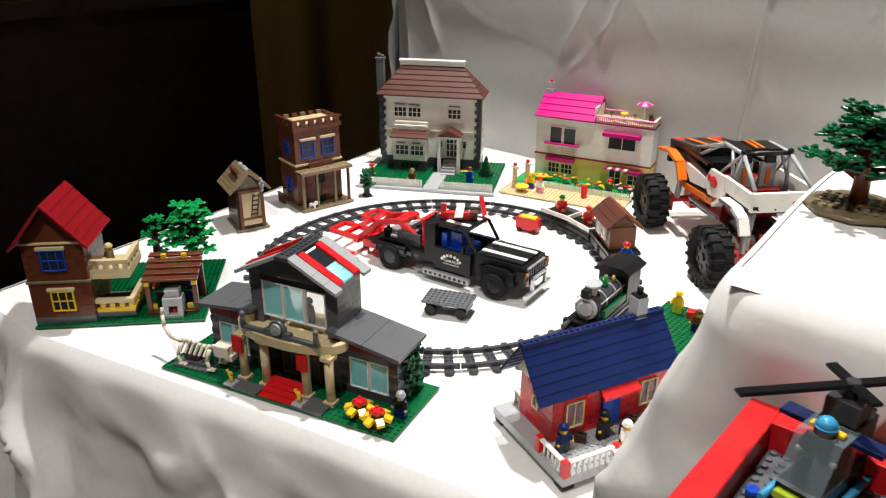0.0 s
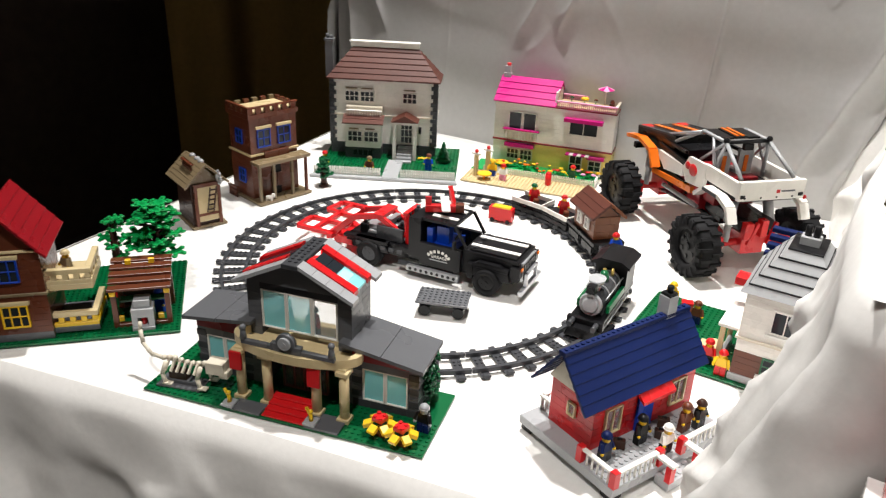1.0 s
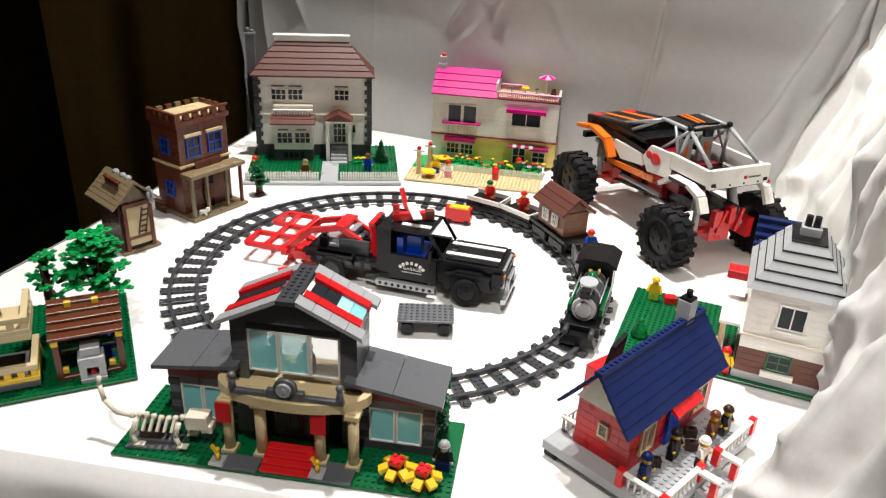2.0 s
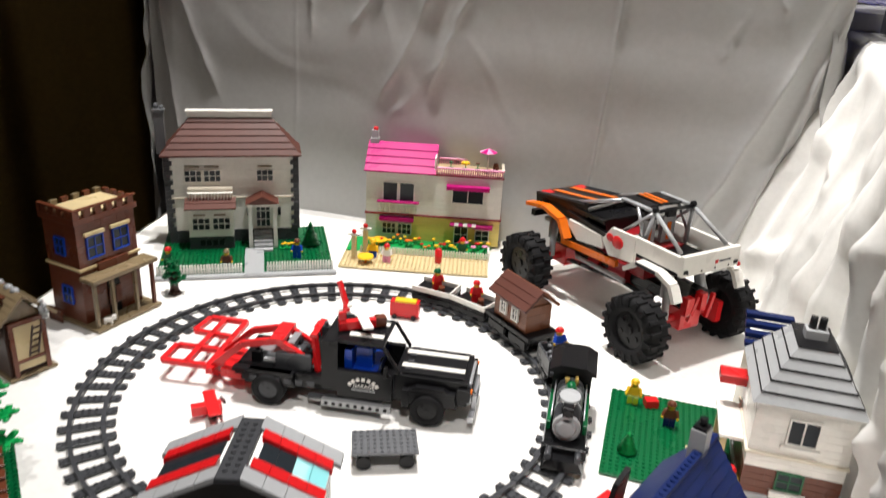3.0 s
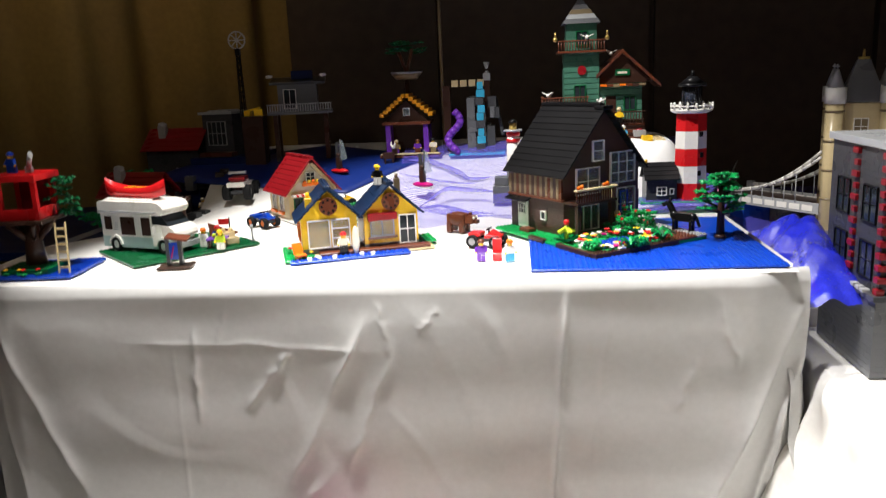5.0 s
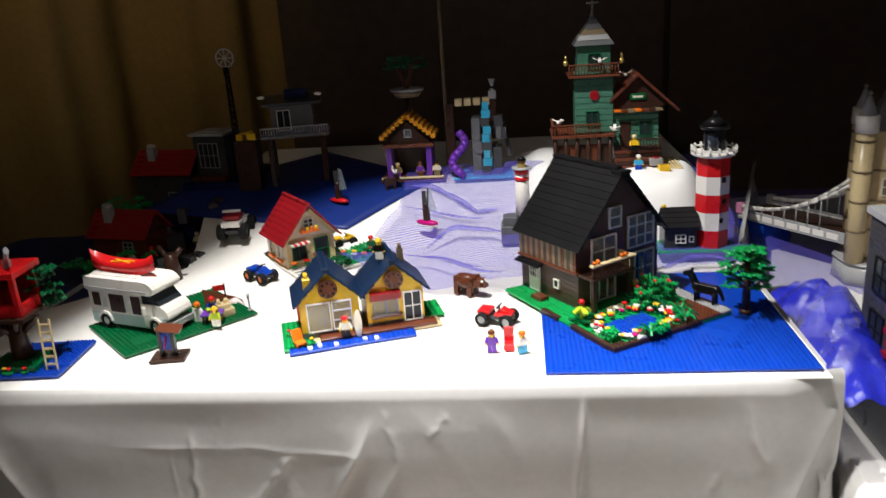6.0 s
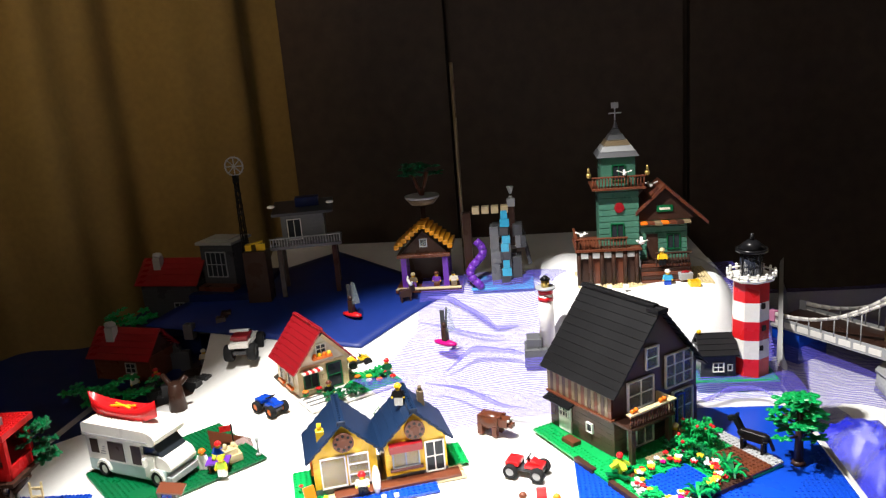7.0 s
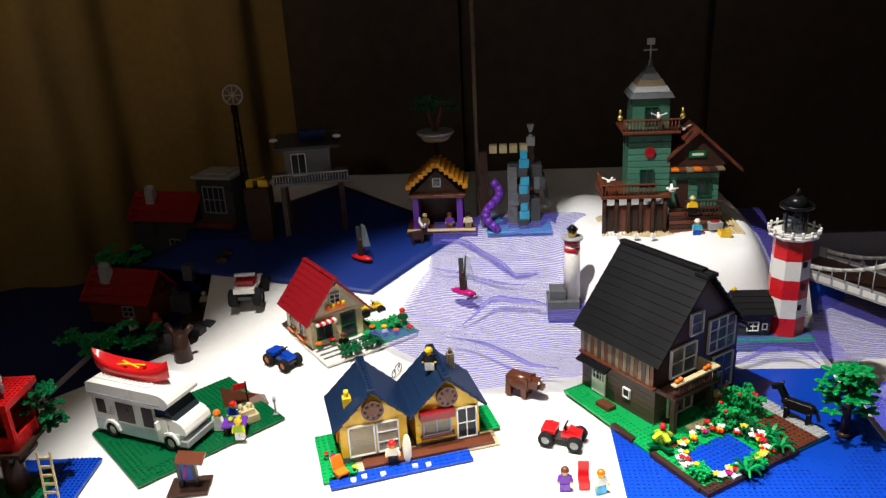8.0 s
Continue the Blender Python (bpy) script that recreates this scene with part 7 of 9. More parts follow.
for x0, sd in ((0.024, 1), (0.13, 2)):
    x1 = x0 + 0.094
    xm = (x0 + x1) / 2
    course_wall(yh, x0, 0.034, 0.004, x1, 0.118, 0.014, MGREY, "plinth", sd)
    course_wall(yh, x0, 0.034, 0.014, x1, 0.118, 0.068, YELLOW, "wall", 80 + sd)
    part("gable", Solid().prism([(x0, 0.068), (x1, 0.068), (xm, 0.112)], 0.034, 0.118), YELLOW, yh)
    slope(yh, pose(0, 0, 0, 0, 0, -90) @ at(-0.126, x0 - 0.008, 0.062), 0.1, 0.055, 0.054, 5, SLATE)
    slope(yh, pose(0, 0, 0, 0, 0, 90) @ at(0.026, -x1 - 0.008, 0.062), 0.1, 0.055, 0.054, 5, SLATE)
    part("ridge", Solid().box(xm - 0.006, 0.026, 0.116, xm + 0.006, 0.126, 0.122).studs(xm - 0.004, 0.028, 1, 12, 0.122), SLATE, yh)
    part("ship_wheel", Solid().cyl(0, 0, -0.002, 0.002, 0.0155, 0.0155, 18, pose(xm, 0.0285, 0.087, 90, 0, 0)).cyl(0, 0, -0.003, 0.003, 0.006, 0.006, 10, pose(xm, 0.0285, 0.087, 90, 0, 0)), BROWN, yh, "round brown wheel ornament")
    for k in range(8):
        a = k * 0.7854
        part("wheel_hole", Solid().cyl(0, 0, -0.0024, 0.0024, 0.0024, 0.0024, 8, pose(xm + 0.011 * math.cos(a), 0.0284, 0.087 + 0.011 * math.sin(a), 90, 0, 0)), BLACK, yh)
window(yh, at(0.034, 0.0335, 0.014), 0.038, 0.05, WHITE, 1, 1, PANE)
window(yh, at(0.074, 0.0335, 0.014), 0.032, 0.05, WHITE, 1, 3, PANE)
window(yh, at(0.14, 0.0335, 0.026), 0.042, 0.03, LGREY, 2, 1, PANE)
part("awning", Solid().prism([(0.136, 0.056), (0.186, 0.056), (0.186, 0.068), (0.136, 0.068)], 0.022, 0.034), DRED, yh, "dark red awning")
box("window_shelf", 0.136, 0.028, 0.022, 0.186, 0.034, 0.026, BROWN, yh)
window(yh, at(0.19, 0.0335, 0.01), 0.03, 0.052, WHITE, 2, 2, label="white door with small panes")
for y in (0.06, 0.09):
    window(yh, pose(0.0235, 0, 0, 0, 0, -90) @ at(-y - 0.014, 0, 0.024), 0.014, 0.03, ORANGE, 1, 1)
part("chimney", Solid().box(0.034, 0.05, 0.07, 0.046, 0.062, 0.1).cyl(0.04, 0.056, 0.1, 0.11, 0.0035, 0.0035, 8), YELLOW, yh)
part("chimney", Solid().box(0.196, 0.09, 0.08, 0.206, 0.1, 0.118).cyl(0.201, 0.095, 0.118, 0.126, 0.003, 0.003, 8), DTAN, yh)
px, py = inm(YH, 0.1, 0.012)
figure(px, py, H + 0.009, 10, CREAM, BLACK, RED, words="toy figure with red cap before the beach house")
sb = thing("toy_surfboard", *inm(YH, 0.122, 0.008), H + 0.004, 19, "cream toy surfboard standing upright", "surfboard")
part("board", Solid().ball(0, 0, 0.027, 0.027, 0.27, 0.08, 1.0, 12), CREAM, sb)
ch = thing("toy_deck_chair", *inm(YH, 0.02, 0.012), H + 0.0058, 40, "orange toy deck chair on the lawn", "deck chair")
part("seat", Solid().box(-0.009, -0.009, 0.004, 0.009, 0.008, 0.008).box(-0.009, -0.007, 0, -0.006, 0.006, 0.004).box(0.006, -0.007, 0, 0.009, 0.006, 0.004), ORANGE, ch)
part("backrest", Solid().bar((0, 0.008, 0.006), (0, 0.016, 0.026), 0.018, 0.004), ORANGE, ch)
for k, x in enumerate((0.035, 0.052, 0.08, 0.13, 0.15)):
    gl = thing("toy_wave_tile", *inm(YH, x, -0.008 + 0.003 * (k % 2)), H + 0.004, 19, "clear white tile on the blue strip", "tile")
    part("tile", Solid().box(-0.004, -0.003, 0, 0.004, 0.003, 0.006), WHITE, gl)
for x, y, c in ((0.004, 0.06, RED), (0.012, 0.05, PINK), (0.04, 0.012, YELLOW), (0.25, 0.075, RED), (0.24, 0.052, YELLOW)):
    px, py = inm(YH, x, y)
    flower(px, py, H + 0.004, c)
px, py = inm(YH, 0.18, 0.075)
figure(px, py, H + 0.121, 0, BLACK, WHITE, YELLOW, words="bird-like toy figure on the roof ridge")
bk = thing("toy_bicycle", -0.135, 1.1, H, 70, "small green toy bicycle leaning on the sheet", "toy bicycle")
for x in (-0.012, 0.012):
    s = Solid()
    for k in range(14):
        a, b = k * 0.4488, (k + 1) * 0.4488
        s.rod((x + 0.0075 * math.cos(a), 0, 0.008 + 0.0075 * math.sin(a)), (x + 0.0075 * math.cos(b), 0, 0.008 + 0.0075 * math.sin(b)), 0.0008, 5)
    part("wheel", s, BLACK, bk)
part("frame", Solid().rod((-0.012, 0, 0.008), (-0.004, 0, 0.018), 0.001).rod((-0.004, 0, 0.018), (0.01, 0, 0.019), 0.001).rod((0.01, 0, 0.021), (0.012, 0, 0.008), 0.001), GREEN, bk)

# ---- camper van and its plate ----
LP = (-0.488, 0.768, H, 46)
lp_ = thing("toy_camp_site", *LP, "green studded plate with a tile patch drawn as shadow", "base plate")
slab("plate", lp_, 32, 25, GREEN, 0, 0, 0, 0.004)
# thin dark green patch laid in place of a shadow on the plate
part("shadow_tiles", Solid().box(0.03, 0.03, 0.004, 0.07, 0.07, 0.0055), DGREEN, lp_)
CV = (-0.6275, 0.911, H + 0.0058, -18.5)
cv = thing("toy_camper_van", *CV, "white and pale blue toy camper van with roof bed", "toy van")
PBLUE = plastic("pale_blue_plastic", (0.42, 0.55, 0.55))
cv.scale = (1.0, 1.0, 1.13)
part("lower_body", Solid().box(0.01, 0.0, 0.007, 0.186, 0.066, 0.027), PBLUE, cv, "pale blue lower body")
part("upper_body", Solid().box(0.01, 0.0, 0.026, 0.14, 0.066, 0.066), WHITE, cv)
part("roof_bed", Solid().prism([(0.006, 0.066), (0.168, 0.066), (0.176, 0.072), (0.177, 0.077), (0.172, 0.083), (0.163, 0.0875), (0.15, 0.089), (0.012, 0.089), (0.007, 0.086)], -0.003, 0.069), WHITE, cv)
part("roof_line", Solid().box(0.0055, -0.0036, 0.07, 0.16, -0.003, 0.072), LGREY, cv)
part("bonnet", Solid().prism([(0.152, 0.0265), (0.197, 0.0265), (0.1985, 0.031), (0.196, 0.038), (0.19, 0.0435), (0.182, 0.047), (0.172, 0.0485), (0.152, 0.049)], 0.002, 0.064), WHITE, cv)
part("windscreen", Solid().prism([(0.14, 0.04), (0.182, 0.046), (0.162, 0.066), (0.14, 0.066)], 0.004, 0.062), DARKPANE, cv)
for x, w, h in ((0.02, 0.018, 0.02), (0.062, 0.036, 0.03), (0.116, 0.022, 0.03)):
    part("side_window", Solid().box(x, -0.001, 0.03 if h > 0.02 else 0.038, x + w, 0.0005, 0.0615), DBROWN, cv)
part("cab_door", Solid().box(0.142, -0.0015, 0.012, 0.166, 0.001, 0.05), WHITE, cv)
part("mirror", Solid().box(0.15, -0.012, 0.034, 0.154, -0.004, 0.048), WHITE, cv)
for k in range(4):
    part("stripe", Solid().box(0.042 + 0.002 * k, -0.0006, 0.038 + 0.004 * k, 0.054, 0.0002, 0.0395 + 0.004 * k), LGREY, cv)
for x in (0.046, 0.168):
    for y in (0.0015, 0.0645):
        wheel(cv, x, y, 0.0125, 0.0125, 0.011, WHITE, 0, 90)
    s = Solid()
    for k in range(6):
        a, b = math.pi * k / 6, math.pi * (k + 1) / 6
        s.bar((x + 0.0155 * math.cos(a), -0.002, 0.0125 + 0.0155 * math.sin(a)), (x + 0.0155 * math.cos(b), -0.002, 0.0125 + 0.0155 * math.sin(b)), 0.005, 0.004)
    part("wheel_arch", s, WHITE, cv)
part("bumper", Solid().box(0.187, 0.0, 0.008, 0.2, 0.066, 0.018), LGREY, cv)
part("roof_rack", Solid().box(0.015, 0.01, 0.088, 0.13, 0.056, 0.091).studs(0.016, 0.012, 14, 5, 0.091), WHITE, cv)
cn = thing("toy_canoe", *inm(CV, 0.078, 0.032), H + 0.1095, -18.5, "red toy canoe with orange paddles on the van roof", "canoe")
cn.scale = (1.2, 1.1, 1.15)
hull = Solid()
n = 16
vs = []
for i in range(n + 1):
    f = 2 * i / n - 1
    w = 0.0145 * (1 - f * f) ** 0.6 + 0.0006
    zt, zb = 0.018 + 0.016 * f * f * abs(f), 0.0 + 0.008 * f ** 4
    vs += [(0.066 * f, -w, zt), (0.066 * f, -w * 0.7, zb), (0.066 * f, w * 0.7, zb), (0.066 * f, w, zt), (0.065 * f, w * 0.75, zt), (0.064 * f, w * 0.5, zb + 0.003), (0.064 * f, -w * 0.5, zb + 0.003), (0.065 * f, -w * 0.75, zt)]
fs = [(8 * i + k, 8 * i + (k + 1) % 8, 8 * i + 8 + (k + 1) % 8, 8 * i + 8 + k) for i in range(n) for k in range(8)]
part("hull", hull.raw(vs, fs, None, True), RED, cn)
part("thwart", Solid().box(-0.02, -0.012, 0.013, -0.014, 0.012, 0.015).box(0.014, -0.012, 0.013, 0.02, 0.012, 0.015), RED, cn)
part("paddle", Solid().bar((-0.02, -0.004, 0.017), (0.022, 0.005, 0.018), 0.003, 0.002).bar((-0.018, 0.005, 0.018), (0.02, -0.005, 0.018), 0.003, 0.002), YELLOW, cn)
px, py = inm(CV, 0.235, 0.075)
tb = thing("toy_picnic_table", px, py, H + 0.0058, 10, "purple toy picnic table with dishes and fruit", "table")
part("top", Solid().box(-0.02, -0.014, 0.016, 0.02, 0.014, 0.02), PURPLE, tb)
for x in (-0.016, 0.012):
    box("leg", x, -0.01, 0, x + 0.004, 0.01, 0.016, BROWN, tb)
part("fruit", Solid().ball(-0.006, 0, 0.024, 0.005).ball(0.008, 0.004, 0.024, 0.004), LIME, tb)
for dx, dy, tc, hc in ((0.215, 0.1, BLUE, RED), (0.255, 0.06, LIME, YELLOW), (0.205, 0.07, WHITE, ORANGE)):
    px, py = inm(CV, dx, dy)
    figure(px, py, H + 0.0058, 0, tc, WHITE, hc, words="toy figure at the camp site")
sc = thing("toy_sand_castle", -0.372, 0.94, H + 0.0058, 40, "tan toy sand castle with stepped towers", "sand castle")
part("castle", Solid().box(-0.018, -0.014, 0, 0.018, 0.014, 0.014).box(-0.012, -0.01, 0.014, 0.012, 0.01, 0.024).cyl(-0.008, 0, 0.024, 0.034, 0.005, 0.003, 8).cyl(0.007, 0, 0.024, 0.032, 0.005, 0.004, 8).studs(-0.016, -0.008, 4, 2, 0.024), TAN, sc)
lo = thing("toy_log", -0.4, 1.0, H, 20, "brown toy sail tent with red flag", "tent")
part("canvas", Solid().raw([(-0.03, -0.01, 0), (0.045, -0.014, 0.0), (0.04, 0.02, 0.0), (-0.03, 0.016, 0.0), (-0.034, 0.002, 0.04), (0.03, 0.002, 0.014)], [(3, 2, 1, 0), (0, 1, 5, 4), (2, 3, 4, 5), (1, 2, 5), (3, 0, 4)]), BROWN, lo)
part("pole", Solid().rod((0.01, -0.01, 0), (0.01, -0.01, 0.05), 0.0015), BLACK, lo)
part("flag", Solid().box(-0.012, -0.0106, 0.036, 0.01, -0.0095, 0.048), RED, lo)
lmp = thing("toy_street_lamp", -0.327, 0.958, H + 0.0058, 0, "small clear toy post on the plate", "lamp post")
part("post", Solid().cyl(0, 0, 0, 0.026, 0.002, 0.002, 8).cyl(0, 0, 0.026, 0.034, 0.003, 0.0035, 8).box(-0.004, -0.004, 0, 0.004, 0.004, 0.003), LGREY, lmp)
ks = thing("toy_kiosk", -0.408, 0.772, H, 8, "dark toy kiosk with brown lid and coloured panel", "kiosk")
part("base", Solid().box(-0.03, -0.022, 0, 0.03, 0.022, 0.004), DBROWN, ks)
for x in (-0.012, 0.01):
    part("post", Solid().box(x - 0.003, -0.004, 0.004, x + 0.003, 0.006, 0.056), DGREY, ks)
part("panel", Solid().box(-0.009, -0.002, 0.014, 0.007, 0.002, 0.046), BLUE, ks)
part("panel_mark", Solid().bar((-0.006, -0.003, 0.018), (0.0, -0.003, 0.04), 0.004, 0.002), PINK, ks)
part("lid", Solid().box(-0.02, -0.012, 0.056, 0.02, 0.014, 0.06, pose(0, 0, 0, 8, 10, 0)), BROWN, ks)

# ---- red tree house ----
TH = (-0.708, 0.695, H, 3)
th = thing("toy_tree_house", *TH, "red toy cabin on a dark tree trunk over blue plate", "toy house")
th.scale = (0.85, 0.85, 1.38)
slab("plate", th, 20, 20, BLUE, 0, 0, 0, 0.004, skip=lambda x, y: 0.02 < x < 0.1 and y > 0.03)
part("moss", Solid().box(0.008, 0.01, 0.004, 0.11, 0.09, 0.012).studs(0.01, 0.012, 12, 9, 0.012), DGREEN, th)
part("trunk", Solid().cyl(0.06, 0.06, 0.01, 0.07, 0.022, 0.014, 10), DBROWN, th)
for k in range(5):
    part("branch", Solid().rod((0.06, 0.06, 0.04), (0.06 + 0.05 * math.cos(k * 1.3), 0.06 + 0.04 * math.sin(k * 1.3), 0.07), 0.006, 7), DBROWN, th)
box("platform", 0.008, 0.01, 0.07, 0.112, 0.11, 0.075, DBROWN, th)
for x, y in ((0.018, 0.02), (0.094, 0.02), (0.018, 0.09), (0.094, 0.09)):
    box("cabin_post", x, y, 0.075, x + 0.01, y + 0.01, 0.125, RED, th)
box("cabin_sill", 0.018, 0.021, 0.075, 0.104, 0.028, 0.09, RED, th)
box("cabin_side", 0.096, 0.03, 0.075, 0.103, 0.09, 0.09, RED, th)
box("cabin_back", 0.018, 0.092, 0.075, 0.104, 0.1, 0.125, DRED, th)
part("cabin_roof", Solid().box(0.012, 0.012, 0.125, 0.11, 0.108, 0.133).studs(0.014, 0.014, 12, 11, 0.133), RED, th)
part("telescope", Solid().rod((0.08, 0.05, 0.14), (0.1, 0.03, 0.158), 0.005, 8).box(0.074, 0.046, 0.133, 0.086, 0.058, 0.142), LGREY, th)
lad = Solid().bar((0.128, 0.02, 0.004), (0.128, 0.03, 0.07), 0.003, 0.003).bar((0.15, 0.02, 0.004), (0.15, 0.03, 0.07), 0.003, 0.003)
for k in range(6):
    lad.bar((0.128, 0.022 + 0.0016 * k, 0.012 + 0.01 * k), (0.15, 0.022 + 0.0016 * k, 0.012 + 0.01 * k), 0.003, 0.003)
part("ladder", lad, TAN, th)
s = Solid()
for k in range(16):
    leaf_clump(s, 0.09 + rg.uniform(0, 0.05), 0.07 + rg.uniform(0, 0.06), 0.075 + rg.uniform(0, 0.05), 0.013, rg)
part("leaves", s, GREEN, th)
figure(*inm(TH, 0.04, 0.04), H + 0.1835, 0, BLUE, BLUE, BLUE, words="blue toy figure on the cabin roof")
for x, y, c in ((0.02, 0.01, YELLOW), (0.05, 0.008, YELLOW), (0.06, 0.006, RED), (0.09, 0.008, RED)):
    flower(*inm(TH, x * 0.85, y * 0.85), H + 0.0055, c)

# ---- loose toys on the high table ----
def buggy(x, y, z, rz, body, words, k=1.0, hub=LGREY):
    t = thing("toy_quad_bike", x, y, z, rz, words, "toy vehicle")
    for a in (-0.02, 0.02):
        for b in (-0.014, 0.014):
            wheel(t, a * k, b * k, 0.0105 * k, 0.0105 * k, 0.01 * k, hub, 0, 90)
    part("chassis", Solid().box(-0.026 * k, -0.008 * k, 0.009 * k, 0.026 * k, 0.008 * k, 0.014 * k), DGREY, t)
    part("body", Solid().box(0.0, -0.011 * k, 0.016 * k, 0.026 * k, 0.011 * k, 0.021 * k).box(-0.028 * k, -0.012 * k, 0.018 * k, -0.008 * k, 0.012 * k, 0.024 * k).prism([(0.004 * k, 0.021 * k), (0.024 * k, 0.021 * k), (0.01 * k, 0.029 * k)], -0.006 * k, 0.006 * k), body, t)
    part("handlebar", Solid().rod((0.004 * k, -0.01 * k, 0.03 * k), (0.004 * k, 0.01 * k, 0.03 * k), 0.0014 * k).rod((0.004 * k, 0, 0.02 * k), (0.004 * k, 0, 0.03 * k), 0.0014 * k), BLACK, t)
    return t


buggy(0.156, 0.882, H, -20, RED, "red toy quad bike with grey wheels on the sheet", 1.15)
buggy(-0.364, 1.142, H, -35, BLUE, "blue and orange toy quad bike on the sheet", 1.15, ORANGE)
bc = buggy(-0.498, 1.385, surf(-0.5, 1.385), 95, WHITE, "white red and black toy monster car with big tyres", 1.9, DGREY)
part("roof", Solid().box(-0.04, -0.02, 0.05, 0.0, 0.02, 0.058), DRED, bc)
part("bar", Solid().box(-0.03, -0.022, 0.066, -0.022, 0.022, 0.072), LGREY, bc)
part("cabin", Solid().box(-0.036, -0.016, 0.036, -0.004, 0.016, 0.052), DRED, bc)
be = thing("toy_bear", 0.093, 1.03, H, -28, "brown plastic toy bear walking on the sheet", "toy bear")
part("body", Solid().ball(0, 0, 0.026, 0.022, 1.25, 0.75, 0.75, 12).box(-0.022, -0.013, 0.016, 0.02, 0.013, 0.038), BROWN, be)
part("head", Solid().box(0.02, -0.01, 0.02, 0.038, 0.01, 0.036).box(0.036, -0.006, 0.02, 0.046, 0.006, 0.028).box(0.02, -0.011, 0.036, 0.026, -0.006, 0.041).box(0.02, 0.006, 0.036, 0.026, 0.011, 0.041), BROWN, be)
for x in (-0.017, 0.013):
    for y in (-0.01, 0.01):
        part("leg", Solid().box(x - 0.005, y - 0.0045, 0, x + 0.005, y + 0.0045, 0.02), BROWN, be)
for y in (-0.006, 0.006):
    part("eye", Solid().ball(0.039, y, 0.033, 0.003), WHITE, be)
se = thing("toy_armchair", 0.178, 0.778, H, 0, "red toy chair on the white sheet", "toy chair")
part("seat", Solid().box(-0.008, -0.01, 0, 0.008, 0.006, 0.012), RED, se)
part("backrest", Solid().box(-0.008, 0.006, 0, 0.008, 0.01, 0.036), RED, se)
figure(0.15, 0.768, H, 0, PURPLE, PURPLE, BROWN, words="toy figure in purple at the table edge")
figure(0.2, 0.762, H, 20, WHITE, AZURE, ORANGE, words="toy figure with orange hair at the table edge")

# ---- red roofed cottage ----
CO = (-0.391, 1.287, H, -52)
co = thing("toy_cottage", *CO, "tan toy cottage with dark red roof and striped awning", "toy house")
box("base", -0.006, -0.006, 0, 0.2, 0.2, 0.005, WHITE, co, "white tiled base")
slab("lawn", co, 9, 12, LEAF, 0.12, 0.112, 0.005, 0.003)
slab("lawn", co, 14, 8, LEAF, 0.004, 0.136, 0.005, 0.003)
for k in range(3):
    box("path_line", 0.134 + 0.018 * k, 0.0, 0.005, 0.1395 + 0.018 * k, 0.1, 0.006, MGREY, co)
course_wall(co, 0.0, 0.0, 0.005, 0.122, 0.116, 0.07, TAN, "wall", 91)
part("gable", Solid().prism([(0.0, 0.07), (0.116, 0.07), (0.058, 0.134)], -0.12, -0.002, pose(0, 0, 0, 0, 0, 90)), CREAM, co)
slope(co, at(-0.01, -0.012, 0.062), 0.148, 0.07, 0.082, 8, DRED)
slope(co, pose(0, 0, 0, 0, 0, 180) @ at(-0.138, -0.128, 0.062), 0.148, 0.07, 0.082, 8, DRED)
part("ridge", Solid().box(-0.01, 0.053, 0.143, 0.138, 0.063, 0.149).studs(-0.008, 0.054, 18, 1, 0.149), DRED, co)
part("bargeboard", Solid().bar((0.124, -0.004, 0.066), (0.124, 0.055, 0.131), 0.005, 0.008).bar((0.124, 0.12, 0.066), (0.124, 0.061, 0.131), 0.005, 0.008), TAN, co)
WX = pose(0.1225, 0, 0, 0, 0, 90)
window(co, WX @ at(0.012, 0, 0.02), 0.034, 0.034, DGREEN, 2, 1)
window(co, WX @ at(0.066, 0, 0.008), 0.034, 0.056, DGREEN, 1, 2, label="dark green door")
window(co, WX @ at(0.046, 0, 0.09), 0.024, 0.022, WHITE, 2, 2)
for k in range(7):
    box("awning_stripe", 0.1225, 0.007 + k * 0.0064, 0.058, 0.14, 0.0132 + k * 0.0064, 0.063, RED if k % 2 else WHITE, co)
box("flower_box", 0.1225, 0.036, 0.08, 0.131, 0.08, 0.087, ORANGE, co)
for k in range(4):
    part("box_flower", Solid().ball(0.128, 0.041 + 0.011 * k, 0.09, 0.0048), YELLOW if k % 2 else ORANGE, co)
for x in (0.022, 0.07):
    window(co, at(x, -0.0005, 0.022), 0.022, 0.036, WHITE, 2, 1)
    box("flower_box", x - 0.003, -0.008, 0.014, x + 0.025, -0.001, 0.021, ORANGE, co)
for x, y, c in ((0.135, 0.13, ORANGE), (0.15, 0.15, YELLOW), (0.17, 0.14, WHITE), (0.18, 0.16, ORANGE), (0.185, 0.19, RED), (0.132, 0.01, ORANGE), (0.132, 0.04, RED), (0.15, 0.185, RED), (0.06, 0.15, WHITE)):
    flower(*inm(CO, x, y), H + 0.008, c, r=0.006)
figure(*inm(CO, 0.165, 0.05), H + 0.005, 10, BLACK, BROWN, BROWN, words="toy figure in a brown hat by the cottage")
figure(*inm(CO, 0.15, 0.195), H + 0.008, 10, GREEN, GREEN, RED, words="toy figure with a red cap by the cottage")
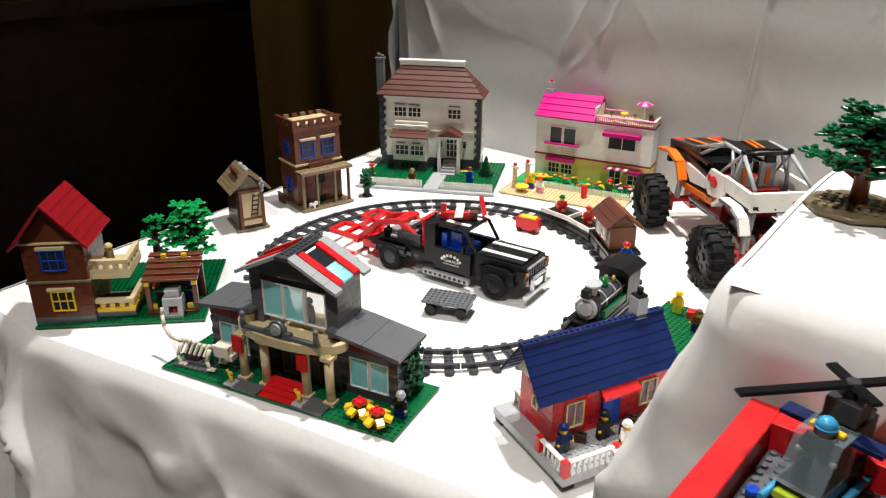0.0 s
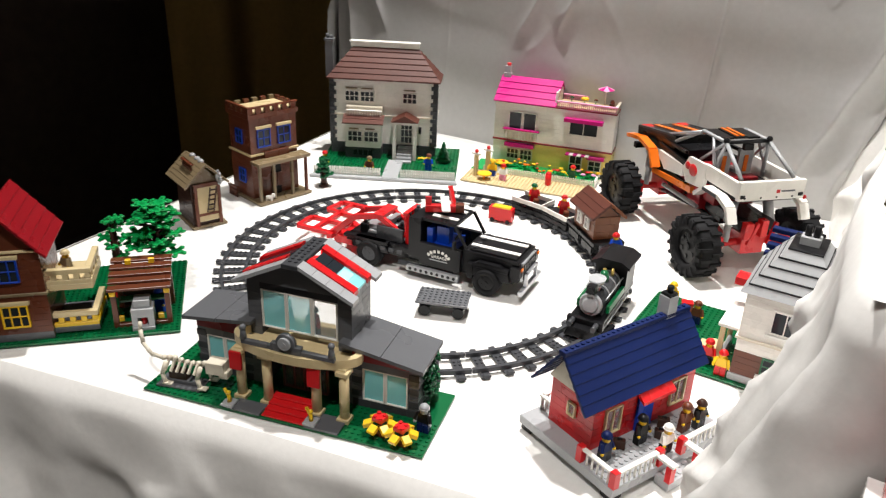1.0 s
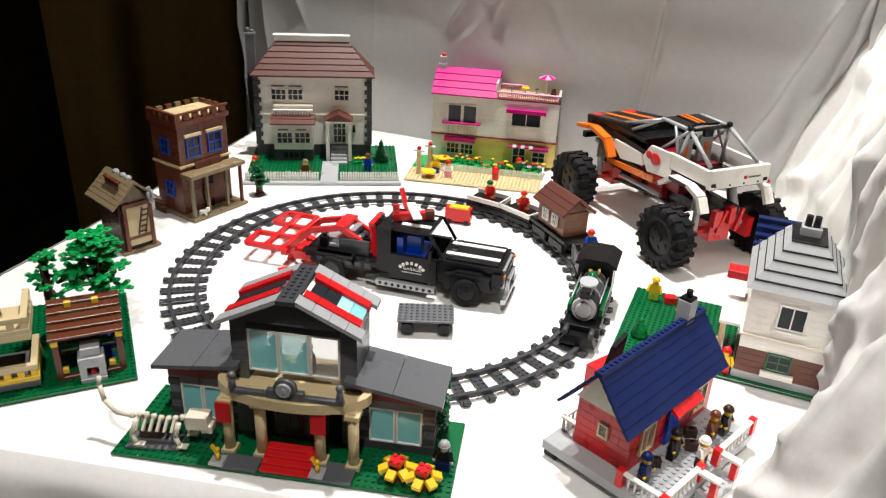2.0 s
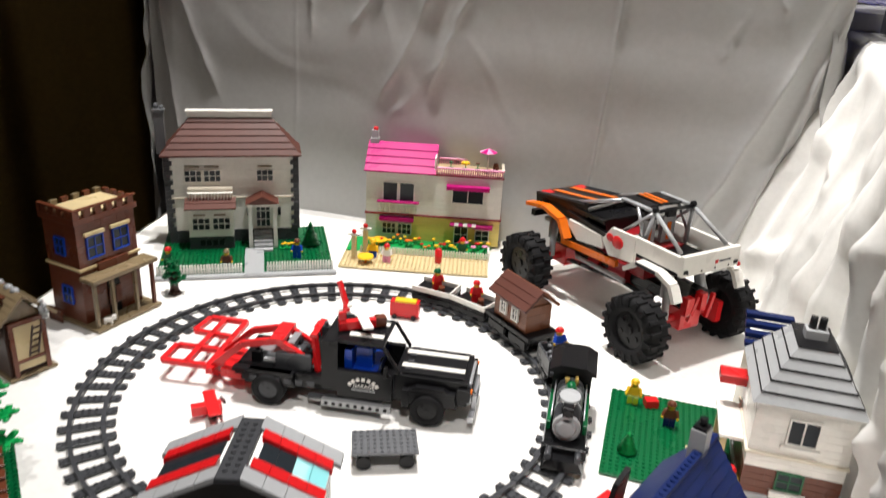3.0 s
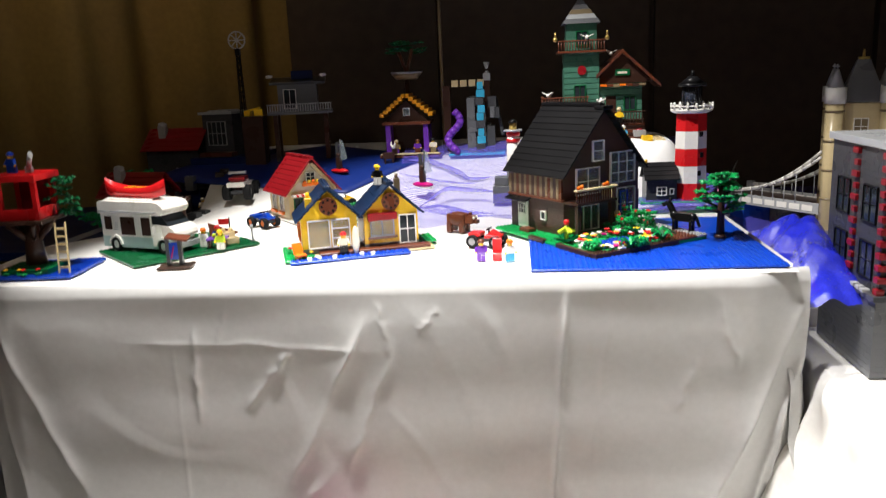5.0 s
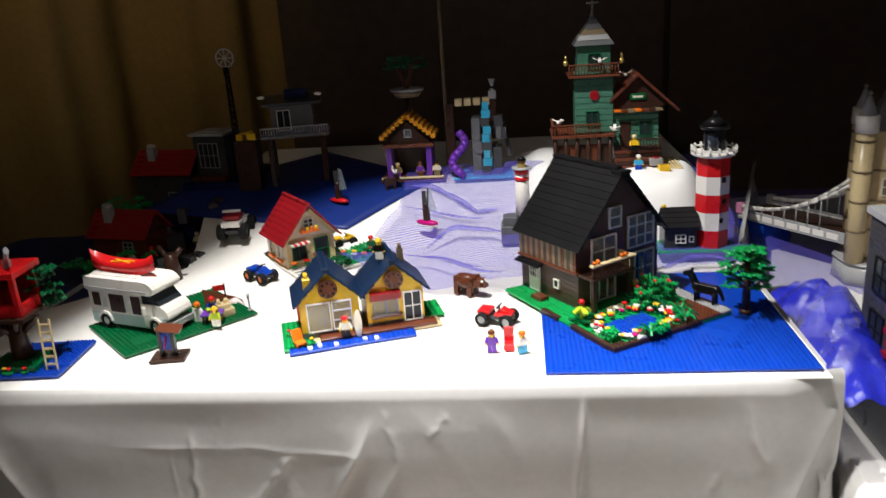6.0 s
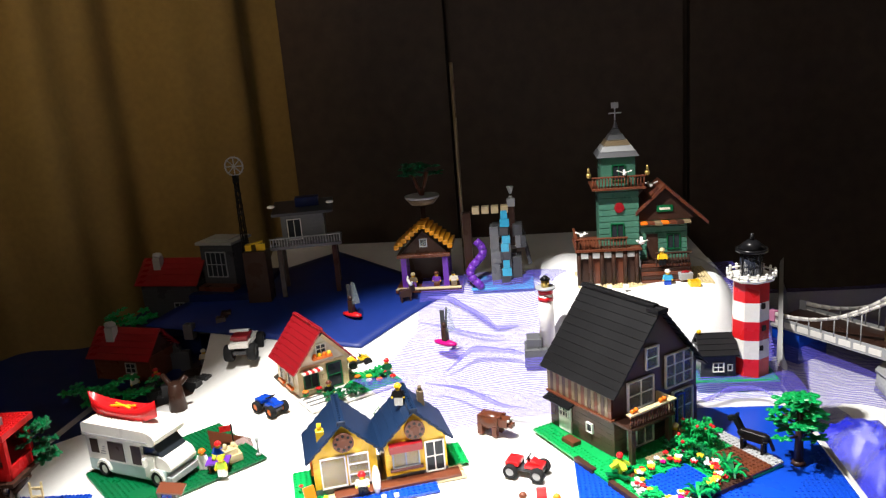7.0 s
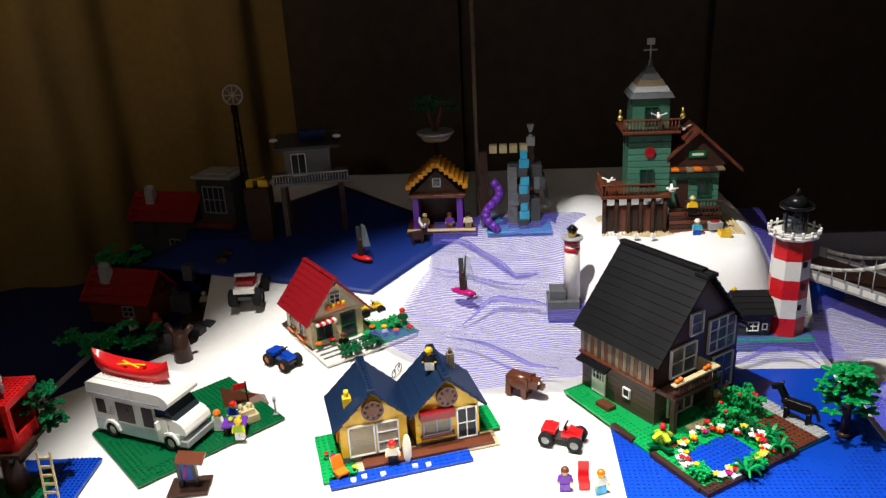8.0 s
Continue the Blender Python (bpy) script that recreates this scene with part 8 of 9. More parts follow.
for x, y, c in ((0.185, 0.1, GREEN), (0.145, 0.17, LEAF), (0.19, 0.05, GREEN)):
    px, py = inm(CO, x, y)
    bs = thing("toy_bush", px, py, H + 0.005, 0, "low dark green toy bush in the cottage garden", "toy bush")
    lv = Solid().cyl(0, 0, 0, 0.012, 0.004, 0.003, 7)
    for k in range(9):
        leaf_clump(lv, 0.014 * math.cos(k * 0.7), 0.014 * math.sin(k * 0.7), 0.012 + 0.004 * (k % 3), 0.009, rg)
    part("leaves", lv, c, bs)
mw = buggy(*inm(CO, 0.06, 0.17), H + 0.0097, 30, YELLOW, "yellow toy mower in the cottage garden", 0.9, BLACK)

# ---- lighthouses ----
LH = (0.6, 1.212, surf(0.6, 1.21) + 0.02, 0)
lh = thing("toy_lighthouse", *LH, "red and white banded toy lighthouse with black lantern", "toy lighthouse")
slab("base_plate", lh, 20, 10, LEAF, -0.115, -0.045, 0, 0.005, skip=lambda x, y: -0.11 < x < 0.04)
for k in range(5):
    band = Solid().cyl(0, 0, 0.005 + 0.038 * k, 0.005 + 0.038 * (k + 1) - 0.0004, 0.037 - 0.0006 * k, 0.0366 - 0.0006 * k, 8, pose(0, 0, 0, 0, 0, 12))
    band.smooth = [False] * len(band.smooth)
    part("tower_band", band, WHITE if k % 2 else RED, lh)
for z, a in ((0.06, -70), (0.1, -60), (0.145, -65)):
    part("tower_window", Solid().box(-0.004, -0.036, z, 0.004, -0.032, z + 0.011, pose(0, 0, 0, 0, 0, 90 + a)), BLACK, lh)
part("gallery", Solid().cyl(0, 0, 0.195, 0.2, 0.036, 0.046, 8).cyl(0, 0, 0.2, 0.204, 0.046, 0.046, 8), WHITE, lh)
for k in range(16):
    a = k * 0.3927
    part("gallery_post", Solid().cyl(0.044 * math.cos(a), 0.044 * math.sin(a), 0.204, 0.214, 0.0022, 0.0022, 6).ball(0.044 * math.cos(a), 0.044 * math.sin(a), 0.215, 0.003, 1, 1, 1, 6), WHITE, lh)
for k in range(8):
    a, b = k * 0.7854, (k + 1) * 0.7854
    part("gallery_rail", Solid().rod((0.044 * math.cos(a), 0.044 * math.sin(a), 0.211), (0.044 * math.cos(b), 0.044 * math.sin(b), 0.211), 0.0018, 6), WHITE, lh)
SMOKE = mat("smoked_lantern", (0.05, 0.06, 0.09), 0.06, grain=0.1, alpha=0.55)
part("lantern_glass", Solid().cyl(0, 0, 0.208, 0.252, 0.022, 0.022, 12), SMOKE, lh)
part("lantern_lamp", Solid().cyl(0, 0, 0.204, 0.235, 0.008, 0.006, 10), BLACK, lh)
for k in range(4):
    a = k * 1.571 + 0.5
    part("lantern_bar", Solid().cyl(0.0225 * math.cos(a), 0.0225 * math.sin(a), 0.204, 0.254, 0.002, 0.002, 6), BLACK, lh)
part("lantern_roof", Solid().cyl(0, 0, 0.252, 0.258, 0.03, 0.03, 12).cyl(0, 0, 0.258, 0.274, 0.028, 0.008, 12).cyl(0, 0, 0.274, 0.286, 0.005, 0.003, 8), BLACK, lh)
course_wall(lh, -0.1, -0.03, 0.005, -0.034, 0.028, 0.056, DGREY, "hut_wall", 95)
part("hut_gable", Solid().prism([(-0.03, 0.056), (0.028, 0.056), (-0.001, 0.084)], 0.036, 0.098, pose(0, 0, 0, 0, 0, 90)), DGREY, lh)
slope(lh, at(-0.105, -0.036, 0.053), 0.076, 0.036, 0.034, 4, ROOFBK)
slope(lh, pose(0, 0, 0, 0, 0, 180) @ at(0.029, -0.034, 0.053), 0.076, 0.036, 0.034, 4, ROOFBK)
window(lh, at(-0.078, -0.0305, 0.018), 0.022, 0.02, WHITE, 2, 2)
window(lh, at(-0.05, -0.0305, 0.02), 0.01, 0.014, LGREY, 1, 1)
part("hut_lamp", Solid().ball(-0.098, -0.002, 0.092, 0.005), YELLOW, lh)

sl = thing("toy_small_lighthouse", 0.202, 1.32, surf(0.2, 1.32), 0, "slim white toy lighthouse with red band on grey rock", "toy lighthouse")
part("rock", Solid().box(-0.045, -0.03, 0, 0.02, 0.03, 0.04).box(-0.04, -0.02, 0.04, -0.008, 0.02, 0.06).box(0.02, -0.02, 0, 0.05, 0.02, 0.014), MGREY, sl)
part("tower", Solid().cyl(0.006, 0, 0.04, 0.166, 0.0175, 0.015, 16), WHITE, sl)
for z in (0.142, 0.158):
    part("red_band", Solid().cyl(0.006, 0, z, z + 0.009, 0.0165, 0.0163, 16), RED, sl)
part("gallery", Solid().cyl(0.006, 0, 0.168, 0.172, 0.022, 0.022, 16), LGREY, sl)
part("lantern", Solid().cyl(0.006, 0, 0.172, 0.188, 0.009, 0.009, 12), GOLD, sl)
part("lantern_cap", Solid().cyl(0.006, 0, 0.188, 0.196, 0.012, 0.004, 12), BLACK, sl)

# ---- snow mound and fishing store ----
def mound(u, v):
    x, y = 0.19 + 0.47 * u, 1.26 + 0.56 * v
    e = max(0.0, 1.25 * (1 - ((2 * u - 1) ** 4 + (2 * v - 1) ** 4)))
    zz = 0.783 + 0.02 * noise.noise(Vector((x * 7, y * 7, 3)))
    base = surf(x, y) - 0.01
    return x, y, base + (zz - base) * smoothstep(0.0, 1.0, e) + 0.03 * smoothstep(0.1, 0.0, abs(x - 0.24)) * smoothstep(1.6, 1.75, y)


tagged(sheet("snow_mound", 60, 60, mound, SNOW), "white wadding heaped as snow under the store", "wadding")
FS = (0.4, 1.515, 0.784, 0)
fs_ = thing("toy_fishing_store", *FS, "sand green toy fishing store with tower on brown piles", "toy building")
fs_.scale = (1.0, 1.0, 1.07)
slab("sand_base", fs_, 38, 16, TAN, -0.115, -0.07, -0.002, 0.005)
for k in range(6):
    part("pile", Solid().cyl(-0.11 + 0.026 * k, -0.055, 0.003, 0.078, 0.005, 0.005, 8), DBROWN, fs_)
for k in range(5):
    part("pile_wall", Solid().box(-0.106 + 0.026 * k, -0.05, 0.003, -0.086 + 0.026 * k, -0.044, 0.06), BROWN if k % 2 else DBROWN, fs_)
box("deck", -0.118, -0.064, 0.078, 0.03, 0.06, 0.084, BROWN, fs_, "brown plank deck")
rail(fs_, -0.118, 0.0, -0.06, 0.084, 0.024, BROWN, 0.007, name="deck_railing")
rail(fs_, -0.06, 0.05, 0.114, 0.084, 0.024, BROWN, 0.007, "y", name="deck_railing")
course_wall(fs_, -0.06, -0.04, 0.084, 0.026, 0.04, 0.215, SAND, "tower_wall", 101)
for k in range(10):
    box("clapboard", -0.0615, -0.0425, 0.086 + k * 0.013, 0.0275, -0.04, 0.0975 + k * 0.013, SAND, fs_)
window(fs_, at(-0.036, -0.043, 0.1), 0.03, 0.034, DGREEN, 2, 1)
part("wreath", Solid().cyl(0, 0, -0.002, 0.002, 0.011, 0.011, 14, pose(-0.016, -0.044, 0.168, 90, 0, 0)), DRED, fs_)
box("balcony", -0.076, -0.06, 0.208, 0.042, 0.05, 0.213, BROWN, fs_)
rail(fs_, -0.076, 0.042, -0.057, 0.213, 0.024, BROWN, 0.007, name="balcony_railing")
course_wall(fs_, -0.054, -0.036, 0.213, 0.022, 0.038, 0.275, SAND, "upper_wall", 102)
window(fs_, at(-0.03, -0.0365, 0.224), 0.03, 0.034, DGREEN, 2, 1)
for k in range(5):
    a, b = k / 5, (k + 1) / 5
    w0, w1 = 0.046 * (1 - a * 0.9), 0.046 * (1 - b * 0.9) + 0.002
    v = [(-0.016 + sx * w, sy * w, z) for w, z in ((w0, 0.275 + 0.011 * k), (w1, 0.2855 + 0.011 * k)) for sx, sy in ((-1, -1), (1, -1), (1, 1), (-1, 1))]
    part("spire_course", Solid().raw(v, [(3, 2, 1, 0), (4, 5, 6, 7), (0, 1, 5, 4), (1, 2, 6, 5), (2, 3, 7, 6), (3, 0, 4, 7)]), (MGREY, LGREY, DTAN, MGREY, DGREY)[k], fs_)
part("spire_tip", Solid().cyl(-0.016, 0, 0.33, 0.35, 0.006, 0.001, 8), MGREY, fs_)
part("weather_vane", Solid().rod((-0.016, 0, 0.345), (-0.016, 0, 0.385), 0.0015).rod((-0.03, 0, 0.362), (-0.002, 0, 0.362), 0.0015).box(-0.024, -0.002, 0.372, -0.008, 0.002, 0.384), LGREY, fs_)
course_wall(fs_, 0.03, -0.03, 0.03, 0.135, 0.05, 0.135, SAND, "shop_wall", 103)
for k in range(8):
    box("clapboard", 0.03, -0.0325, 0.034 + k * 0.0125, 0.135, -0.03, 0.045 + k * 0.0125, SAND, fs_)
part("shop_gable", Solid().prism([(0.026, 0.135), (0.14, 0.135), (0.16, 0.14), (0.085, 0.205), (0.03, 0.16)], -0.032, 0.05), DBROWN, fs_)
for sg, (xa, za, xb, zb) in enumerate(((0.02, 0.148, 0.085, 0.204), (0.18, 0.122, 0.085, 0.204))):
    for k in range(6):
        f0, f1 = k / 6, (k + 1) / 6
        p = [(xa + (xb - xa) * f0, za + (zb - za) * f0), (xa + (xb - xa) * f1, za + (zb - za) * f1)]
        q = [(p[0][0], p[0][1]), (p[1][0], p[1][1]), (p[1][0], p[1][1] + 0.008), (p[0][0], p[0][1] + 0.008)]
        part("roof_course", Solid().prism(q if sg == 0 else q[::-1], -0.045, 0.056), BROWN if k % 2 else ROOFBR, fs_)
for k in range(7):
    box("porch_tile", 0.03 + 0.016 * k, -0.05, 0.128 - 0.001 * (k % 3), 0.0455 + 0.016 * k, -0.03, 0.133, (ORANGE, BROWN, DTAN, ORANGE, BROWN, DBROWN, DTAN)[k], fs_)
part("shop_sign", Solid().box(0.068, -0.0352, 0.152, 0.104, -0.032, 0.166), DGREEN, fs_, "dark sign board with pale lettering")
part("lettering_bar", Solid().box(0.074, -0.0358, 0.1565, 0.098, -0.0352, 0.1615), CREAM, fs_)
part("doorway", Solid().box(0.045, -0.034, 0.03, 0.07, -0.0325, 0.105), DBROWN, fs_)
window(fs_, at(0.09, -0.0325, 0.07), 0.03, 0.034, DGREEN, 2, 1)
for k in range(6):
    box("porch_step", 0.03, -0.066 + 0.004 * k, 0.003 + 0.008 * k, 0.14, -0.03, 0.0105 + 0.008 * k, DBROWN if k % 2 else BROWN, fs_)
rail(fs_, 0.06, 0.14, -0.06, 0.04, 0.03, DBROWN, 0.007, name="porch_railing")
for x, y, z in ((-0.1, -0.05, 0.108), (0.06, 0.0, 0.2), (-0.004, -0.055, 0.237), (0.03, -0.062, 0.09)):
    gu = thing("toy_seagull", 0.4 + x, 1.515 + y, 0.784 + z * 1.07 - 0.001, random.Random(int(x * 1000)).uniform(0, 360), "white plastic toy gull perched on the store", "toy bird")
    part("body", Solid().ball(0, 0, 0.006, 0.006, 1.6, 0.8, 0.9).bar((0, 0.003, 0.008), (-0.006, 0.016, 0.014), 0.006, 0.002).bar((0, -0.003, 0.008), (-0.006, -0.016, 0.014), 0.006, 0.002).ball(0.01, 0, 0.01, 0.0035), WHITE, gu)
for k in range(3):
    cb = thing("toy_ice_block", 0.318 + 0.036 * k, 1.425, 0.787, 10 * k, "small white block at the foot of the piles", "block")
    part("block", Solid().box(-0.005, -0.004, 0, 0.005, 0.004, 0.01), WHITE, cb)
figure(0.482, 1.43, 0.787, 0, AZURE, BLUE, WHITE, words="toy figure in blue before the store")
figure(0.475, 1.455, 0.83, 0, YELLOW, BLACK, TAN, words="toy figure in yellow on the store steps")
cr = thing("toy_yellow_crate", 0.54, 1.428, 0.785, 10, "yellow open toy crate in the snow", "crate")
part("crate", Solid().box(-0.012, -0.009, 0, 0.012, 0.009, 0.003).box(-0.012, -0.009, 0.003, 0.012, -0.007, 0.014).box(-0.012, 0.007, 0.003, 0.012, 0.009, 0.014).box(-0.012, -0.007, 0.003, -0.01, 0.007, 0.014).box(0.01, -0.007, 0.003, 0.012, 0.007, 0.014), YELLOW, cr)
cr2 = thing("toy_grey_crate", 0.525, 1.452, 0.795, 10, "grey open toy crate on the steps", "crate")
part("crate", Solid().box(-0.014, -0.01, 0, 0.014, 0.01, 0.016), LGREY, cr2)
part("catch", Solid().ball(0, 0, 0.016, 0.008, 1.3, 0.9, 0.5), DRED, cr2)
for x in (-0.082, 0.046):
    part("gold_lamp", Solid().ball(x, -0.05, 0.24, 0.006).cyl(x, -0.05, 0.246, 0.256, 0.003, 0.002, 6), GOLD, fs_)

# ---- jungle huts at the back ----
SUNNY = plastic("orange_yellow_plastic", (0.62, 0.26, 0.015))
OH = (-0.085, 1.64, surf(-0.085, 1.64), 0)
oh = thing("toy_lagoon_hut", *OH, "toy lagoon hut with orange gable roof and purple posts", "toy house")
box("base", -0.08, -0.05, 0, 0.09, 0.05, 0.008, BROWN, oh)
part("tan_edge", Solid().box(-0.078, -0.052, 0.008, 0.088, -0.04, 0.012), TAN, oh)
for x, y in ((-0.062, -0.04), (0.044, -0.04), (-0.062, 0.04), (0.044, 0.04)):
    box("post", x, y, 0.008, x + 0.014, y + 0.01, 0.09, PURPLE, oh)
box("hut_floor", -0.07, -0.046, 0.09, 0.065, 0.05, 0.098, BROWN, oh)
box("back_wall", -0.05, 0.02, 0.008, 0.045, 0.028, 0.09, DBROWN, oh)
part("gable", Solid().prism([(-0.062, 0.098), (0.058, 0.098), (-0.002, 0.155)], -0.03, 0.05), DBROWN, oh)
for sg in (0, 1):
    for k in range(7):
        f = k / 7
        x = -0.076 + 0.074 * f if sg == 0 else 0.072 - 0.074 * f
        part("roof_step", Solid().box(min(x, x + 0.0125 * (1 - 2 * sg)), -0.044, 0.112 + 0.0085 * k, max(x, x + 0.0125 * (1 - 2 * sg)), 0.05, 0.123 + 0.0085 * k), SUNNY, oh)
window(oh, at(-0.012, -0.0305, 0.114), 0.02, 0.022, LGREY, 1, 1, PANE)
figure(-0.12, 1.61, OH[2] + 0.009, 0, DTAN, PURPLE, TAN, words="toy figure under the lagoon hut")
figure(-0.06, 1.61, OH[2] + 0.009, 0, PURPLE, BROWN, BROWN, words="toy figure in purple under the hut")
figure(-0.015, 1.6, OH[2] + 0.012, 0, CREAM, DTAN, BLACK, words="toy figure sitting before the hut")
ba = thing("toy_crow_nest", -0.09, 1.68, OH[2] + 0.0, 0, "round toy nest with green plants on a dark mast", "toy lookout")
part("mast", Solid().cyl(0, 0, 0, 0.215, 0.008, 0.007, 8), DBROWN, ba)
part("nest", Solid().cyl(0, 0, 0.212, 0.228, 0.03, 0.044, 12), DTAN, ba)
part("nest_band", Solid().cyl(0, 0, 0.2285, 0.234, 0.0445, 0.0455, 12), LGREY, ba)
s = Solid()
for k in range(24):
    leaf_clump(s, rg.uniform(-0.05, 0.05), rg.uniform(-0.03, 0.03), 0.285 + rg.uniform(0, 0.03), 0.013, rg)
part("leaves", s, GREEN, ba)
part("stems", Solid().rod((0, 0, 0.23), (-0.02, 0, 0.29), 0.005).rod((0, 0, 0.23), (0.018, 0, 0.295), 0.005), BROWN, ba)
po = thing("wooden_pole", 0.008, 1.7, surf(0, 1.7), 0, "thin tan wooden pole standing upright at the back", "pole")
part("pole", Solid().cyl(0, 0, 0, 0.56, 0.005, 0.0045, 10), DTAN, po)
wf = thing("toy_waterfall", 0.1, 1.64, surf(0.1, 1.64), 0, "grey toy rock with blue waterfall and purple slide", "toy waterfall")
part("pool_base", Solid().box(-0.07, -0.06, 0, 0.085, 0.05, 0.006), AZURE, wf, "bright blue pool base")
rw = random.Random(77)
for k in range(22):
    x, z = rw.uniform(-0.02, 0.05), rw.uniform(0.006, 0.13)
    part("rock_block", Solid().box(x, -0.03 + rw.uniform(-0.01, 0.01), 0.006 if k < 8 else z, x + rw.uniform(0.012, 0.024), 0.02, z + 0.03), MGREY if k % 2 else DGREY, wf)
CLEAR = mat("clear_blue_tile", (0.05, 0.4, 0.62), 0.1, grain=0.2, alpha=0.75)
for k in range(9):
    part("water_tile", Solid().box(0.006 + 0.003 * (k % 3), -0.045, 0.01 + 0.021 * k, 0.028 + 0.004 * (k % 2), -0.038, 0.03 + 0.021 * k), CLEAR if k % 3 else DGREY, wf)
sl_ = Solid()
pts = [(-0.055 + 0.018 * math.sin(k * 0.75), -0.02 - 0.004 * k, 0.12 - 0.012 * k) for k in range(10)]
for a, b in zip(pts, pts[1:]):
    sl_.rod(a, b, 0.0105, 10).ball(*b, 0.0105)
part("slide", sl_, PURPLE, wf, "twisted purple slide")
for b in ((-0.085, -0.01, 0.006, -0.065, 0.012, 0.19), (0.03, -0.006, 0.1, 0.046, 0.012, 0.2)):
    part("bridge_tower", Solid().box(*b), DBROWN, wf)
for k in range(4):
    box("bridge_plank", -0.06 + 0.024 * k, -0.012, 0.186, -0.042 + 0.024 * k, 0.012, 0.204, TAN, wf)
part("trophy", Solid().cyl(0.038, 0, 0.22, 0.226, 0.006, 0.004, 8).cyl(0.038, 0, 0.232, 0.25, 0.003, 0.009, 10).box(0.028, -0.006, 0.2, 0.048, 0.006, 0.22), LGREY, wf)
part("crane_arm", Solid().bar((0.06, 0, 0.15), (0.08, -0.01, 0.05), 0.006, 0.008).bar((0.05, 0, 0.15), (0.06, 0, 0.15), 0.006, 0.006), DGREY, wf)

# ---- shaded group on the dark side ----
GH = (-0.4, 1.66, surf(-0.4, 1.66), 12)
gh2 = thing("toy_guard_house", *GH, "grey toy beach guard house on dark stilts", "toy house")
for x, y in ((-0.07, -0.04), (0.07, -0.04), (-0.07, 0.05), (0.07, 0.05)):
    box("stilt", x - 0.006, y - 0.006, 0, x + 0.006, y + 0.006, 0.13, DBROWN, gh2)
box("deck", -0.09, -0.06, 0.13, 0.09, 0.06, 0.138, MGREY, gh2)
rail(gh2, -0.09, 0.09, -0.057, 0.138, 0.022, LGREY, 0.007, name="deck_railing")
course_wall(gh2, -0.06, -0.02, 0.138, 0.05, 0.05, 0.215, MGREY, "wall", 111)
window(gh2, at(-0.045, -0.0205, 0.145), 0.036, 0.055, WHITE, 2, 1)
part("roof", Solid().prism([(-0.04, 0.212), (0.07, 0.226), (0.07, 0.233), (-0.04, 0.219)], -0.075, 0.08, pose(0, 0, 0, 0, 0, 90)), DGREY, gh2)
part("solar_panel", Solid().box(-0.02, 0.0, 0.226, 0.04, 0.03, 0.25), NAVY, gh2)
for x in (-0.08, 0.07):
    part("gull", Solid().ball(x, -0.02, 0.236, 0.006, 1.8, 0.8, 0.8), WHITE, gh2)
fw = thing("toy_fan_tower", -0.57, 1.66, 0.765, 0, "dark toy lattice tower with pale round fan", "toy tower")
for x, y in ((-0.008, -0.008), (0.008, -0.008), (-0.008, 0.008), (0.008, 0.008)):
    part("mast_leg", Solid().rod((x, y, 0), (x * 0.5, y * 0.5, 0.285), 0.0018), BLACK, fw)
ms = Solid()
for k in range(9):
    f, g = 0.009 - 0.0004 * k, 0.0315 * k
    for y in (-f, f):
        ms.rod((-f, y, g), (f, y, g + 0.0315), 0.0011).rod((f, y, g), (-f, y, g + 0.0315), 0.0011)
part("mast_brace", ms, BLACK, fw)
part("mast_head", Solid().box(-0.007, -0.006, 0.283, 0.007, 0.006, 0.302), BLACK, fw)
s = Solid()
for k in range(18):
    a, b = k * 0.349, (k + 1) * 0.349
    s.rod((0.024 * math.cos(a), 0, 0.325 + 0.024 * math.sin(a)), (0.024 * math.cos(b), 0, 0.325 + 0.024 * math.sin(b)), 0.0022, 6)
for k in range(4):
    a = k * 0.7854
    s.rod((0.022 * math.cos(a), 0, 0.325 + 0.022 * math.sin(a)), (-0.022 * math.cos(a), 0, 0.325 - 0.022 * math.sin(a)), 0.0016, 5)
part("fan", s, LGREY, fw)
yb = thing("toy_yellow_bike", -0.52, 1.6, surf(-0.52, 1.6) + 0.0, 0, "yellow toy machine on a dark block", "toy machine")
part("plinth", Solid().box(-0.03, -0.02, 0, 0.03, 0.02, 0.135), DBROWN, yb)
part("frame", Solid().box(-0.025, -0.01, 0.136, -0.008, 0.01, 0.152).box(0.004, -0.01, 0.136, 0.028, -0.006, 0.154).rod((-0.02, 0, 0.15), (0.02, 0, 0.158), 0.003), YELLOW, yb)
